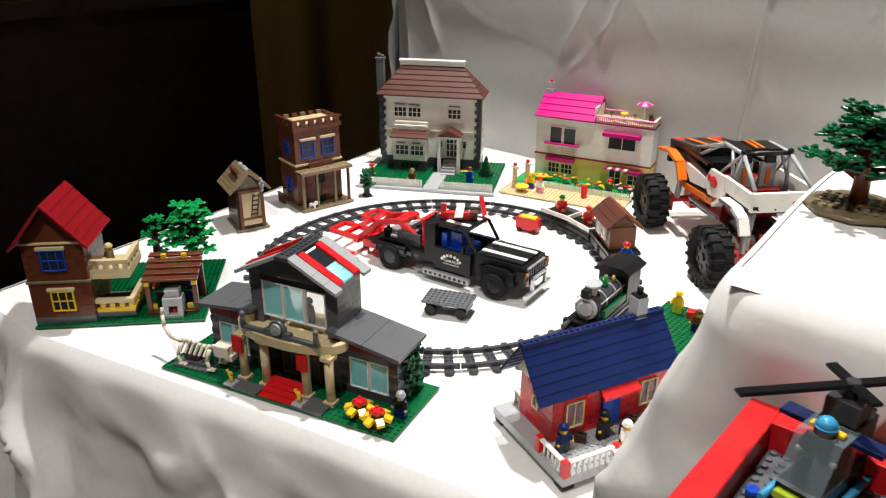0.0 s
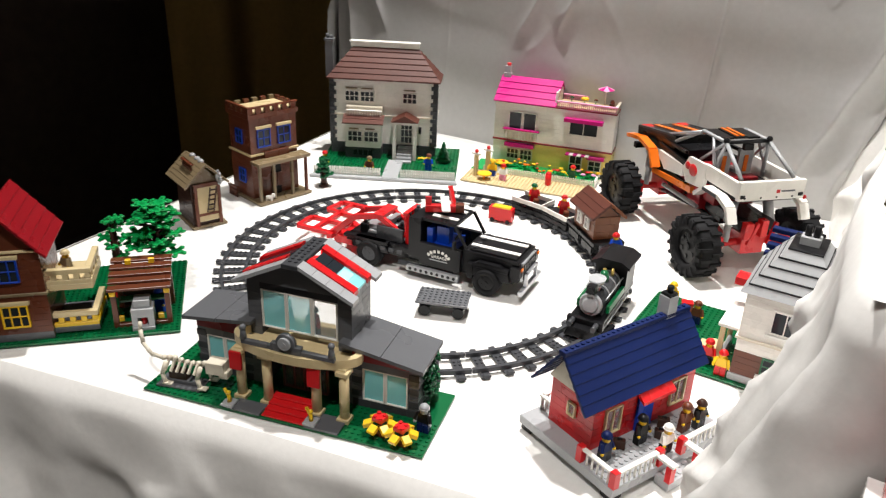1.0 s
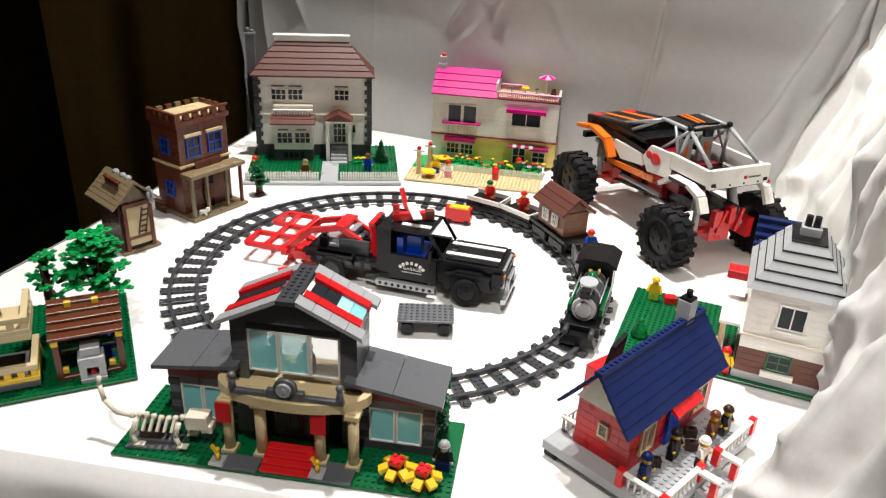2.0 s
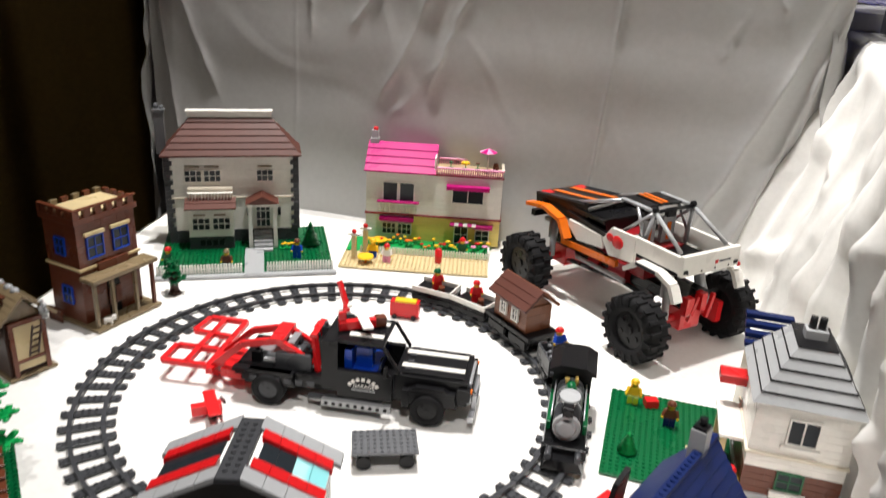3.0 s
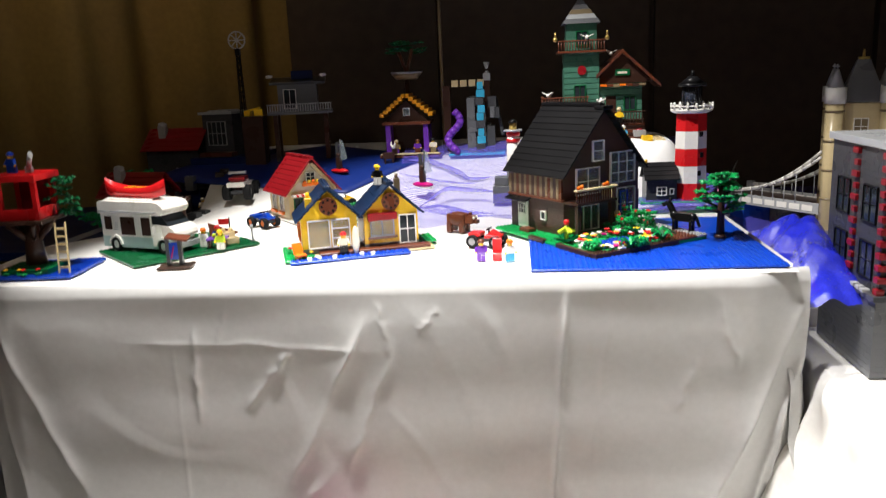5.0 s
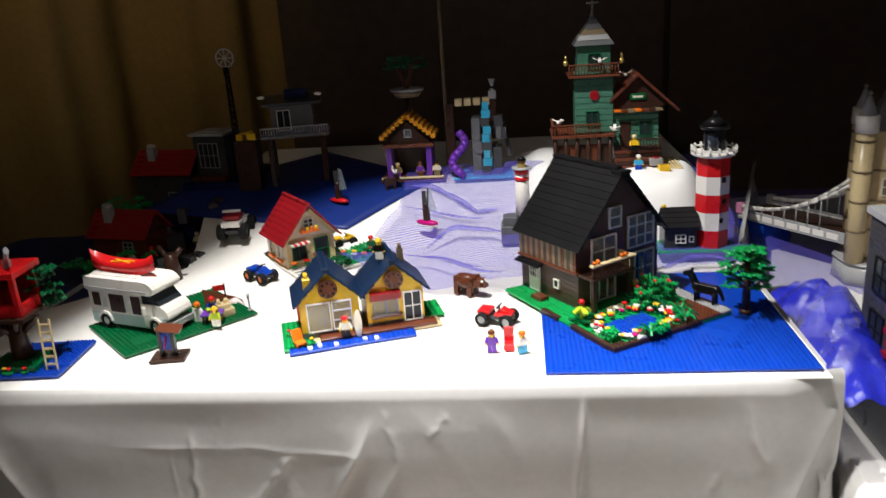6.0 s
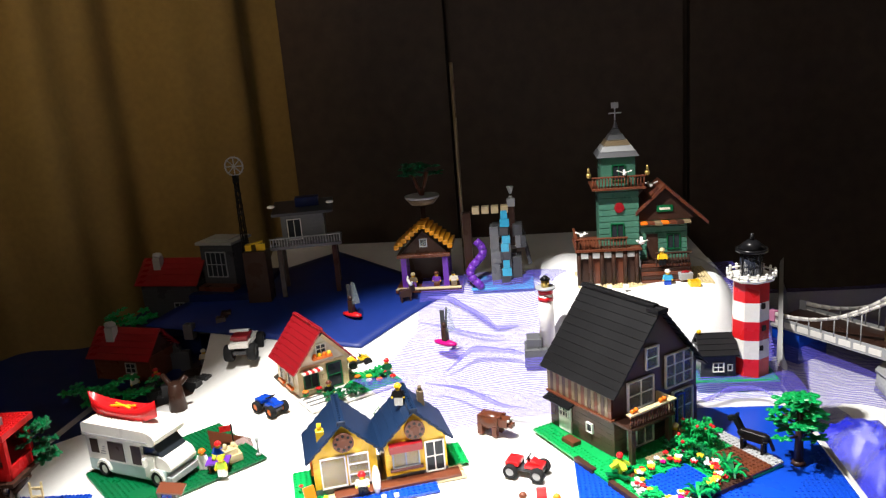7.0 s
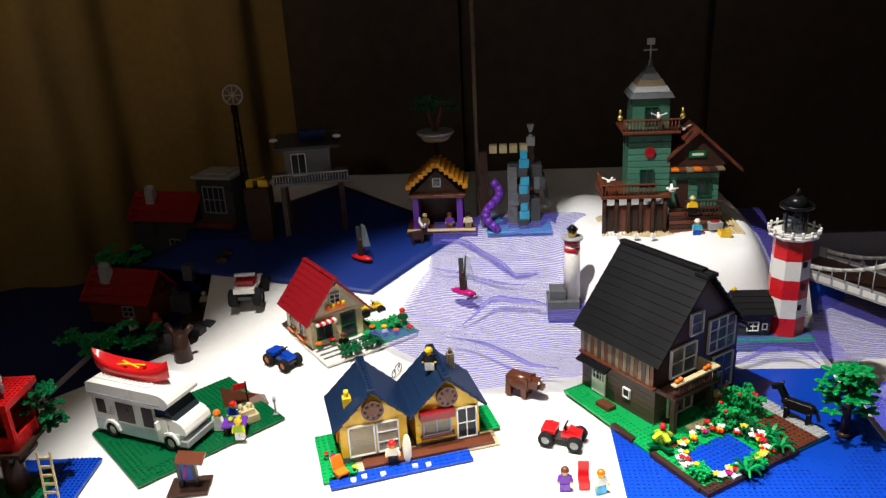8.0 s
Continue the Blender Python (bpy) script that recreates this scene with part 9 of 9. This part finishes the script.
for nm, x, y, w, d, h, rz, lab in (("toy_dark_cottage", -0.785, 1.69, 0.17, 0.1, 0.1, -8, "shaded grey toy cottage with dark red roof"), ("toy_dark_cottage", -0.785, 1.40, 0.16, 0.09, 0.06, -12, "shaded brown toy cottage with dark red roof")):
    z0 = H - 0.012 if h < 0.08 else 0.69
    c = thing(nm, x, y, z0, rz, lab, "toy house")
    course_wall(c, -w / 2, -d / 2, 0, w / 2, d / 2, h, DGREY if h > 0.08 else BROWN, "wall", 121)
    slope(c, at(-w / 2 - 0.01, -d / 2 - 0.014, h - 0.004), w + 0.02, d / 2 + 0.014, 0.06, 5, DRED)
    slope(c, pose(0, 0, 0, 0, 0, 180) @ at(-w / 2 - 0.01, -d / 2 - 0.014, h - 0.004), w + 0.02, d / 2 + 0.014, 0.06, 5, DRED)
    part("gable", Solid().prism([(-d / 2, h), (d / 2, h), (0, h + 0.05)], -w / 2 + 0.003, w / 2 - 0.003, pose(0, 0, 0, 0, 0, 90)), DBROWN, c)
    part("chimney", Solid().box(-w * 0.3, -0.03, h, -w * 0.3 + 0.022, -0.01, h + 0.065).ball(-w * 0.3 + 0.011, -0.02, h + 0.07, 0.012, 1.3, 1, 0.7), LGREY, c)
    window(c, at(0.01, -d / 2 - 0.0005, 0.02), 0.03, 0.026, LGREY, 2, 2)
cs = thing("toy_grey_cabin", -0.645, 1.70, 0.765, -12, "shaded grey toy cabin with glazed door and flat roof", "toy house")
course_wall(cs, -0.05, -0.04, 0, 0.05, 0.04, 0.12, DGREY, "wall", 131)
part("flat_roof", Solid().box(-0.056, -0.05, 0.12, 0.056, 0.05, 0.127).box(-0.035, -0.03, 0.127, 0.035, 0.03, 0.131), LGREY, cs)
window(cs, at(-0.034, -0.0405, 0.03), 0.062, 0.07, LGREY, 4, 2)
box("porch", -0.05, -0.075, 0.0, 0.06, -0.0405, 0.012, BROWN, cs)
for x, y in ((-0.735, 1.575), (-0.71, 1.585), (-0.685, 1.56)):
    figure(x, y, 0.69, 0, TAN, LGREY, CREAM, words="shaded toy figure beside the cottage")
for i, (x, y, n) in enumerate(((-0.8, 1.22, 26), (-0.72, 1.24, 18), (-0.87, 1.57, 20))):
    bs = thing("toy_shrub", x, y, 0.69 if y > 1.5 else H - 0.012, 0, "shaded green toy shrub of plastic leaves", "toy shrub")
    s = Solid().cyl(0, 0, 0, 0.03, 0.006, 0.004, 7)
    for k in range(n):
        leaf_clump(s, rg.uniform(-0.055, 0.055), rg.uniform(-0.04, 0.04), 0.018 + rg.uniform(0, 0.03), 0.013, rg)
    part("leaves", s, LEAF, bs)
rk2 = thing("toy_rock", -0.655, 1.24, H - 0.012, 20, "dark grey toy rock built of angular blocks", "toy rock")
for k in range(9):
    x, y = rw.uniform(-0.04, 0.03), rw.uniform(-0.04, 0.04)
    part("rock_block", Solid().box(x, y, 0, x + rw.uniform(0.015, 0.03), y + rw.uniform(0.015, 0.03), rw.uniform(0.015, 0.045)), DGREY, rk2)

rs = random.Random(91)
for k, (x, y, z, w, h, mtl, lab) in enumerate(((-0.6, 1.3, H - 0.012, 0.05, 0.03, DGREY, "dark grey toy rock ledge in the shade"), (-0.57, 1.36, H - 0.012, 0.05, 0.02, BLUE, "blue studded toy step beside the rocks"), (-0.66, 1.5, 0.69, 0.05, 0.04, MGREY, "grey toy wall piece in the shade"), (-0.61, 1.52, 0.69, 0.04, 0.05, DBROWN, "dark brown toy shed in the shade"), (-0.68, 1.42, H - 0.012, 0.04, 0.06, DGREY, "dark grey toy post in the shade"))):
    t = thing("toy_rockwork", x, y, z, rs.uniform(-25, 25), lab, "toy rock")
    for j in range(5):
        px, py = rs.uniform(-w / 2, w / 2), rs.uniform(-w / 2, w / 2)
        hh = h * rs.uniform(0.5, 1.0)
        part("rock_block", Solid().box(px - 0.012, py - 0.01, 0, px + 0.012, py + 0.01, hh).studs(px - 0.012, py - 0.008, 3, 2, hh), mtl, t)
for x, y, c in ((-0.7, 1.33, RED), (-0.63, 1.44, CREAM), (-0.58, 1.45, RED), (-0.74, 1.3, WHITE)):
    figure(x, y, H - 0.012, rs.uniform(0, 90), c, DGREY, c, words="shaded toy figure on the dark board")
tk = thing("toy_tree_stump", -0.575, 1.17, H - 0.012, 0, "tall dark brown toy tree trunk in the shade", "toy tree")
part("trunk", Solid().cyl(0, 0, 0, 0.07, 0.02, 0.014, 9).rod((0, 0, 0.05), (-0.03, 0.01, 0.085), 0.006).rod((0, 0, 0.055), (0.022, 0.012, 0.08), 0.006), DBROWN, tk)

# ---- things on the water ----
for x, y, c, w in ((-0.262, 1.5, RED, "small toy sailing boat with red float on the blue board"), (-0.018, 1.345, PINK, "toy windsurfer with pink board on the netting")):
    sbt = thing("toy_sailboat", x, y, (sea_z(x, y) if x > -0.2 else surf(x, y) + 0.004), -30, w, "toy boat")
    sbt.scale = (1.5, 1.5, 1.5)
    part("hull", Solid().ball(0, 0, 0.004, 0.022, 1.0, 0.36, 0.2, 10), c, sbt)
    part("sail", Solid().prism([(0.004, 0.022), (0.02, 0.026), (0.012, 0.058), (0.005, 0.06)], -0.0006, 0.0006), PANE, sbt)
    part("mast", Solid().rod((0, 0, 0.004), (0.006, 0, 0.06), 0.0016).box(-0.006, -0.001, 0.02, 0.001, 0.001, 0.055), DGREY, sbt)
    part("rider", Solid().box(-0.004, -0.004, 0.006, 0.004, 0.004, 0.028).ball(0, 0, 0.032, 0.005), DBROWN, sbt)
mo = thing("toy_moose", -0.135, 1.56, surf(-0.135, 1.56), 20, "dark brown toy moose with white antlers", "toy moose")
part("body", Solid().box(-0.016, -0.008, 0.014, 0.014, 0.008, 0.032).box(0.01, -0.006, 0.026, 0.024, 0.006, 0.042), DBROWN, mo)
for x in (-0.012, 0.01):
    for y in (-0.005, 0.005):
        part("leg", Solid().bar((x, y, 0.016), (x, y, 0), 0.004, 0.004), DBROWN, mo)
for sy in (-1, 1):
    part("antler", Solid().bar((0.014, sy * 0.004, 0.042), (0.012, sy * 0.022, 0.05), 0.006, 0.003).bar((0.012, sy * 0.022, 0.05), (0.014, sy * 0.026, 0.058), 0.004, 0.003), WHITE, mo)
for x, y, rz in ((0.72, 1.26, 30), (0.86, 1.12, 10)):
    shk = thing("toy_shark", x, y, 0.535, rz, "grey plastic toy shark on the netting", "toy shark")
    part("body", Solid().ball(0, 0, 0.006, 0.02, 1.3, 0.3, 0.35, 10), MGREY, shk)
    part("fin", Solid().prism([(-0.006, 0.008), (0.006, 0.008), (-0.006, 0.022)], -0.001, 0.001), MGREY, shk)
    part("tail", Solid().prism([(-0.03, 0.004), (-0.024, 0.006), (-0.034, 0.018)], -0.001, 0.001), MGREY, shk)

# ---- toy bridge ----
BT = (1.045, 1.43, 0.5, -18)
bt = thing("toy_bridge", *BT, "tan toy suspension bridge tower with grey turrets and deck", "toy bridge")
part("pier", Solid().cyl(0, 0, 0, 0.05, 0.1, 0.096, 8).cyl(0, 0, 0.05, 0.056, 0.1, 0.1, 8), LGREY, bt, "light grey octagonal pier")
course_wall(bt, -0.05, -0.05, 0.056, 0.05, 0.05, 0.36, TAN, "tower_wall", 141)
for x in (-0.058, 0.058):
    for y in (-0.058, 0.058):
        part("turret", Solid().cyl(x, y, 0.056, 0.36, 0.021, 0.021, 8), TAN, bt)
        for z in (0.13, 0.2, 0.27, 0.34):
            part("turret_ring", Solid().cyl(x, y, z, z + 0.005, 0.0222, 0.0222, 8), DTAN, bt)
        part("turret_head", Solid().cyl(x, y, 0.36, 0.398, 0.024, 0.024, 8), WHITE, bt)
        part("turret_spire", Solid().cyl(x, y, 0.398, 0.44, 0.018, 0.004, 8).cyl(x, y, 0.44, 0.452, 0.002, 0.002, 6).box(x - 0.005, y - 0.002, 0.445, x + 0.005, y + 0.002, 0.448), LGREY, bt)
part("tower_roof", Solid().raw([(-0.05, -0.05, 0.362), (0.05, -0.05, 0.362), (0.05, 0.05, 0.362), (-0.05, 0.05, 0.362), (-0.014, -0.014, 0.46), (0.014, -0.014, 0.46), (0.014, 0.014, 0.46), (-0.014, 0.014, 0.46)], [(3, 2, 1, 0), (4, 5, 6, 7), (0, 1, 5, 4), (1, 2, 6, 5), (2, 3, 7, 6), (3, 0, 4, 7)]), MGREY, bt, "grey pointed roof")
part("roof_crown", Solid().box(-0.012, -0.012, 0.46, 0.012, 0.012, 0.466).cyl(0, 0, 0.466, 0.484, 0.004, 0.002, 6), GOLD, bt)
for z in (0.075, 0.145, 0.215, 0.285):
    for rz in (0, -90):
        window(bt, pose(0, 0, 0, 0, 0, rz) @ at(-0.016, -0.0505, z), 0.032, 0.04, WHITE, 2, 2, DTAN)
    box("tower_band", -0.053, -0.053, z - 0.014, 0.053, 0.053, z - 0.009, DTAN, bt)
part("walkway", Solid().box(0.05, -0.03, 0.29, 0.3, 0.03, 0.31), BLUE, bt, "blue high walkway")
part("walkway_rail", Solid().box(0.05, -0.034, 0.282, 0.3, -0.03, 0.292), WHITE, bt)
DK = pose(0, 0, 0, 0, 0, -37)
dk = Solid().box(-0.36, -0.06, 0.09, -0.05, 0.06, 0.102, DK)
part("deck", dk, DBROWN, bt)
for y in (-0.063, 0.06):
    part("deck_side", Solid().box(-0.36, y, 0.084, -0.05, y + 0.003, 0.112, DK), LGREY, bt)
    for k in range(8):
        part("deck_panel", Solid().box(-0.355 + 0.037 * k, y - 0.0015, 0.09, -0.325 + 0.037 * k, y + 0.0045, 0.105, DK), WHITE, bt)
    for o in (0, 0.018):
        s = Solid()
        pts = [(-0.35 + 0.3 * k / 12, y, 0.118 + o * 0.2 + (0.125 - o) * (k / 12) ** 2.2) for k in range(13)]
        pts = [DK @ Vector(p) for p in pts]
        for a, b in zip(pts, pts[1:]):
            s.rod(a, b, 0.004, 7)
        part("cable", s, WHITE, bt, "white suspension cable")
    for k in range(1, 8):
        f = k / 9
        part("hanger", Solid().rod(DK @ Vector((-0.35 + 0.3 * f, y, 0.104)), DK @ Vector((-0.35 + 0.3 * f, y, 0.118 + 0.115 * f ** 2.2)), 0.0016, 5), LGREY, bt)
    part("end_post", Solid().box(-0.362, y - 0.006, 0.1, -0.344, y + 0.009, 0.128, DK), LPINK if y < 0 else LGREY, bt)
part("abutment", Solid().box(-0.36, -0.056, 0.0, -0.28, 0.056, 0.09, DK), BLUE, bt)

# ---- corner building on the side table ----
CB = (0.765, 0.66, 0.47, 0)
cb = thing("toy_corner_building", *CB, "grey and dark red toy town building of many storeys", "toy building")
course_wall(cb, 0, 0, -0.002, 0.24, 0.22, 0.125, MGREY, "ground_floor", 151)
box("cornice", -0.006, -0.006, 0.125, 0.246, 0.226, 0.134, DGREY, cb)
course_wall(cb, 0.006, 0.006, 0.134, 0.234, 0.214, 0.36, DGREY, "upper_wall", 152)
for k in range(12):
    box("quoin", 0.0, 0.0, 0.134 + k * 0.0192, 0.018 if k % 2 else 0.012, 0.014, 0.1436 + k * 0.0192, DRED, cb)
    box("quoin", 0.0, 0.1, 0.134 + k * 0.0192, 0.0058, 0.12 if k % 2 else 0.112, 0.1436 + k * 0.0192, DRED, cb)
for z in (0.15, 0.24):
    for x in (0.03, 0.1, 0.17):
        window(cb, at(x, 0.0055, z), 0.04, 0.06, LGREY, 2, 2)
    for y in (0.03, 0.13):
        window(cb, pose(0.0055, 0, 0, 0, 0, -90) @ at(-y - 0.05, 0, z), 0.05, 0.06, BLACK, 2, 2)
for x in (0.03, 0.12):
    window(cb, at(x, -0.0005, 0.02), 0.06, 0.07, BLACK, 2, 2)
box("roof_band", 0.0, 0.0, 0.36, 0.24, 0.22, 0.372, LGREY, cb)
for k in range(8):
    box("step_block", -0.012 + 0.001 * k, 0.02 + 0.02 * k, 0.134, 0.0, 0.032 + 0.02 * k, 0.14, LGREY, cb)
ww = thing("toy_paddle_wheel", 0.82, 0.96, 0.52, 0, "dark toy paddle wheel with red figure beside the building", "toy wheel")
s = Solid()
for k in range(16):
    a, b = k * 0.3927, (k + 1) * 0.3927
    s.rod((0.03 * math.cos(a), 0, 0.035 + 0.03 * math.sin(a)), (0.03 * math.cos(b), 0, 0.035 + 0.03 * math.sin(b)), 0.004, 6)
for k in range(4):
    a = k * 0.7854
    s.rod((0.03 * math.cos(a), 0, 0.035 + 0.03 * math.sin(a)), (-0.03 * math.cos(a), 0, 0.035 - 0.03 * math.sin(a)), 0.003, 6)
part("wheel", s, DGREY, ww)
part("stand", Solid().box(-0.03, 0.006, 0, 0.03, 0.02, 0.04), RED, ww)

# ---- side table: tree, yellow tower, ship with helicopter ----
tree("toy_tree", 0.69, -0.26, t3_z(-0.26), 0.085, 0.052, DGREEN, BROWN, "dark green toy tree with thick brown trunk", 61, 36, 0.42, 0.012)
tr2 = thing("toy_mud_plate", 0.69, -0.262, t3_z(-0.26) + 0.001, 0, "tan and brown studded plate round the tree", "base plate")
part("plate", Solid().cyl(0, 0, 0, 0.004, 0.042, 0.04, 9).studs(-0.032, -0.024, 8, 6, 0.004), DTAN, tr2)
yt = thing("toy_yellow_tower", 0.665, -0.01, t3_z(0.0) - 0.004, 8, "pale yellow toy castle tower with arched windows", "toy tower")
course_wall(yt, 0, 0, 0, 0.14, 0.1, 0.11, PALE, "wall", 161)
box("cornice", -0.004, -0.004, 0.11, 0.144, 0.104, 0.122, TAN, yt)
for k in range(6):
    box("merlon", 0.002 + 0.023 * k, -0.004, 0.122, 0.014 + 0.023 * k, 0.006, 0.13, PALE, yt)
for x in (0.02, 0.07):
    window(yt, at(x, -0.0005, 0.05), 0.014, 0.034, WHITE, 1, 2)
part("dome", Solid().ball(0.05, 0.04, 0.135, 0.02, 1, 1, 1.1, 12), TAN, yt)
part("blue_plate", Solid().box(0.0, -0.04, 0.004, 0.14, -0.001, 0.008), AZURE, yt)

SP = (0.70, -0.80, 0.247, 0)
sp_ = thing("toy_ship", *SP, "red toy ship hull with grey studded helicopter deck", "toy ship")
for b in ((0.0, 0.0, 0.0, 0.02, 0.3, 0.05), (0.02, 0.28, 0.0, 0.26, 0.3, 0.05), (0.24, 0.0, 0.0, 0.26, 0.28, 0.05), (0.02, 0.0, 0.0, 0.24, 0.02, 0.05)):
    part("hull_side", Solid().box(*b), RED, sp_, "glossy red hull side")
slab("deck", sp_, 27, 32, MGREY, 0.022, 0.022, 0.02, 0.012, label="grey studded deck")
for x, y in ((0.03, 0.225), (0.04, 0.19), (0.17, 0.13), (0.1, 0.2)):
    part("blue_stud", Solid().cyl(x, y, 0.0337, 0.039, 0.004, 0.004, 10), BLUE, sp_)
he = thing("toy_helicopter", 0.757, -0.548, 0.247 + 0.0337, -10, "toy helicopter with clear cockpit and long black rotor", "toy helicopter")
he.scale = (0.82, 0.82, 0.9)
part("skid", Solid().rod((-0.02, -0.04, 0.004), (-0.02, 0.04, 0.004), 0.003).rod((0.02, -0.04, 0.004), (0.02, 0.04, 0.004), 0.003), AZURE, he, "clear blue skids")
part("body", Solid().box(-0.016, -0.03, 0.006, 0.016, 0.04, 0.018).box(-0.014, 0.01, 0.018, 0.014, 0.045, 0.05).box(-0.006, 0.045, 0.03, 0.006, 0.11, 0.042), BLACK, he)
part("nose", Solid().box(-0.014, -0.036, 0.006, 0.014, -0.028, 0.012), LIME, he)
part("cockpit", Solid().prism([(-0.034, 0.018), (0.012, 0.018), (0.012, 0.05), (-0.014, 0.05)], -0.016, 0.016, pose(0, 0, 0, 0, 0, 90)), PANE, he, "clear cockpit canopy")
for x in (-0.036, 0.014):
    part("side_wing", Solid().box(x, 0.0, 0.045, x + 0.022, 0.014, 0.049), NAVY, he)
part("roof_lamp", Solid().box(-0.012, -0.006, 0.0502, -0.003, 0.0, 0.053).box(0.003, -0.006, 0.0502, 0.012, 0.0, 0.053), YELLOW, he)
part("rotor_mast", Solid().box(-0.012, 0.012, 0.05, 0.012, 0.034, 0.066).cyl(0, 0.022, 0.066, 0.078, 0.005, 0.005, 8), DGREY, he)
for a in (58, 148, 238, 328):
    part("rotor_blade", Solid().box(0.0, -0.0042, 0.074, 0.085 if a in (58, 238) else 0.026, 0.0042, 0.077, pose(0, 0.022, 0, 0, 0, a)), BLACK, he)
pil = figure(0.756, -0.554, 0.247 + 0.05, -10, BLACK, BLACK, AZURE, LGREY, "toy pilot with pale blue helmet in the cockpit")
hose = thing("toy_hose", 0.82, -0.56, 0.247 + 0.0337, 0, "yellow looped toy hose on the deck", "hose")
s = Solid()
pts = [(0.03 * math.cos(k * 0.45), 0.02 * math.sin(k * 0.45), 0.004 + 0.028 * abs(math.sin(k * 0.5))) for k in range(9)]
for a, b in zip(pts, pts[1:]):
    s.rod(a, b, 0.0035, 7)
part("hose", s, YELLOW, hose)
figure(0.835, -0.66, 0.247 + 0.0337, 60, YELLOW, YELLOW, YELLOW, words="toy figure in yellow on the ship deck")
fg = thing("toy_flag_boat", 0.83, -0.5, t3_z(-0.47) - 0.12, 0, "white and red toy mast behind the helicopter", "toy mast")
part("mast", Solid().rod((0, 0, 0), (0.01, 0, 0.16), 0.003), CREAM, fg)
part("crosspiece", Solid().box(-0.03, -0.004, 0.1, 0.03, 0.004, 0.108), WHITE, fg)
part("buoy", Solid().ball(-0.02, 0, 0.09, 0.01), RED, fg)
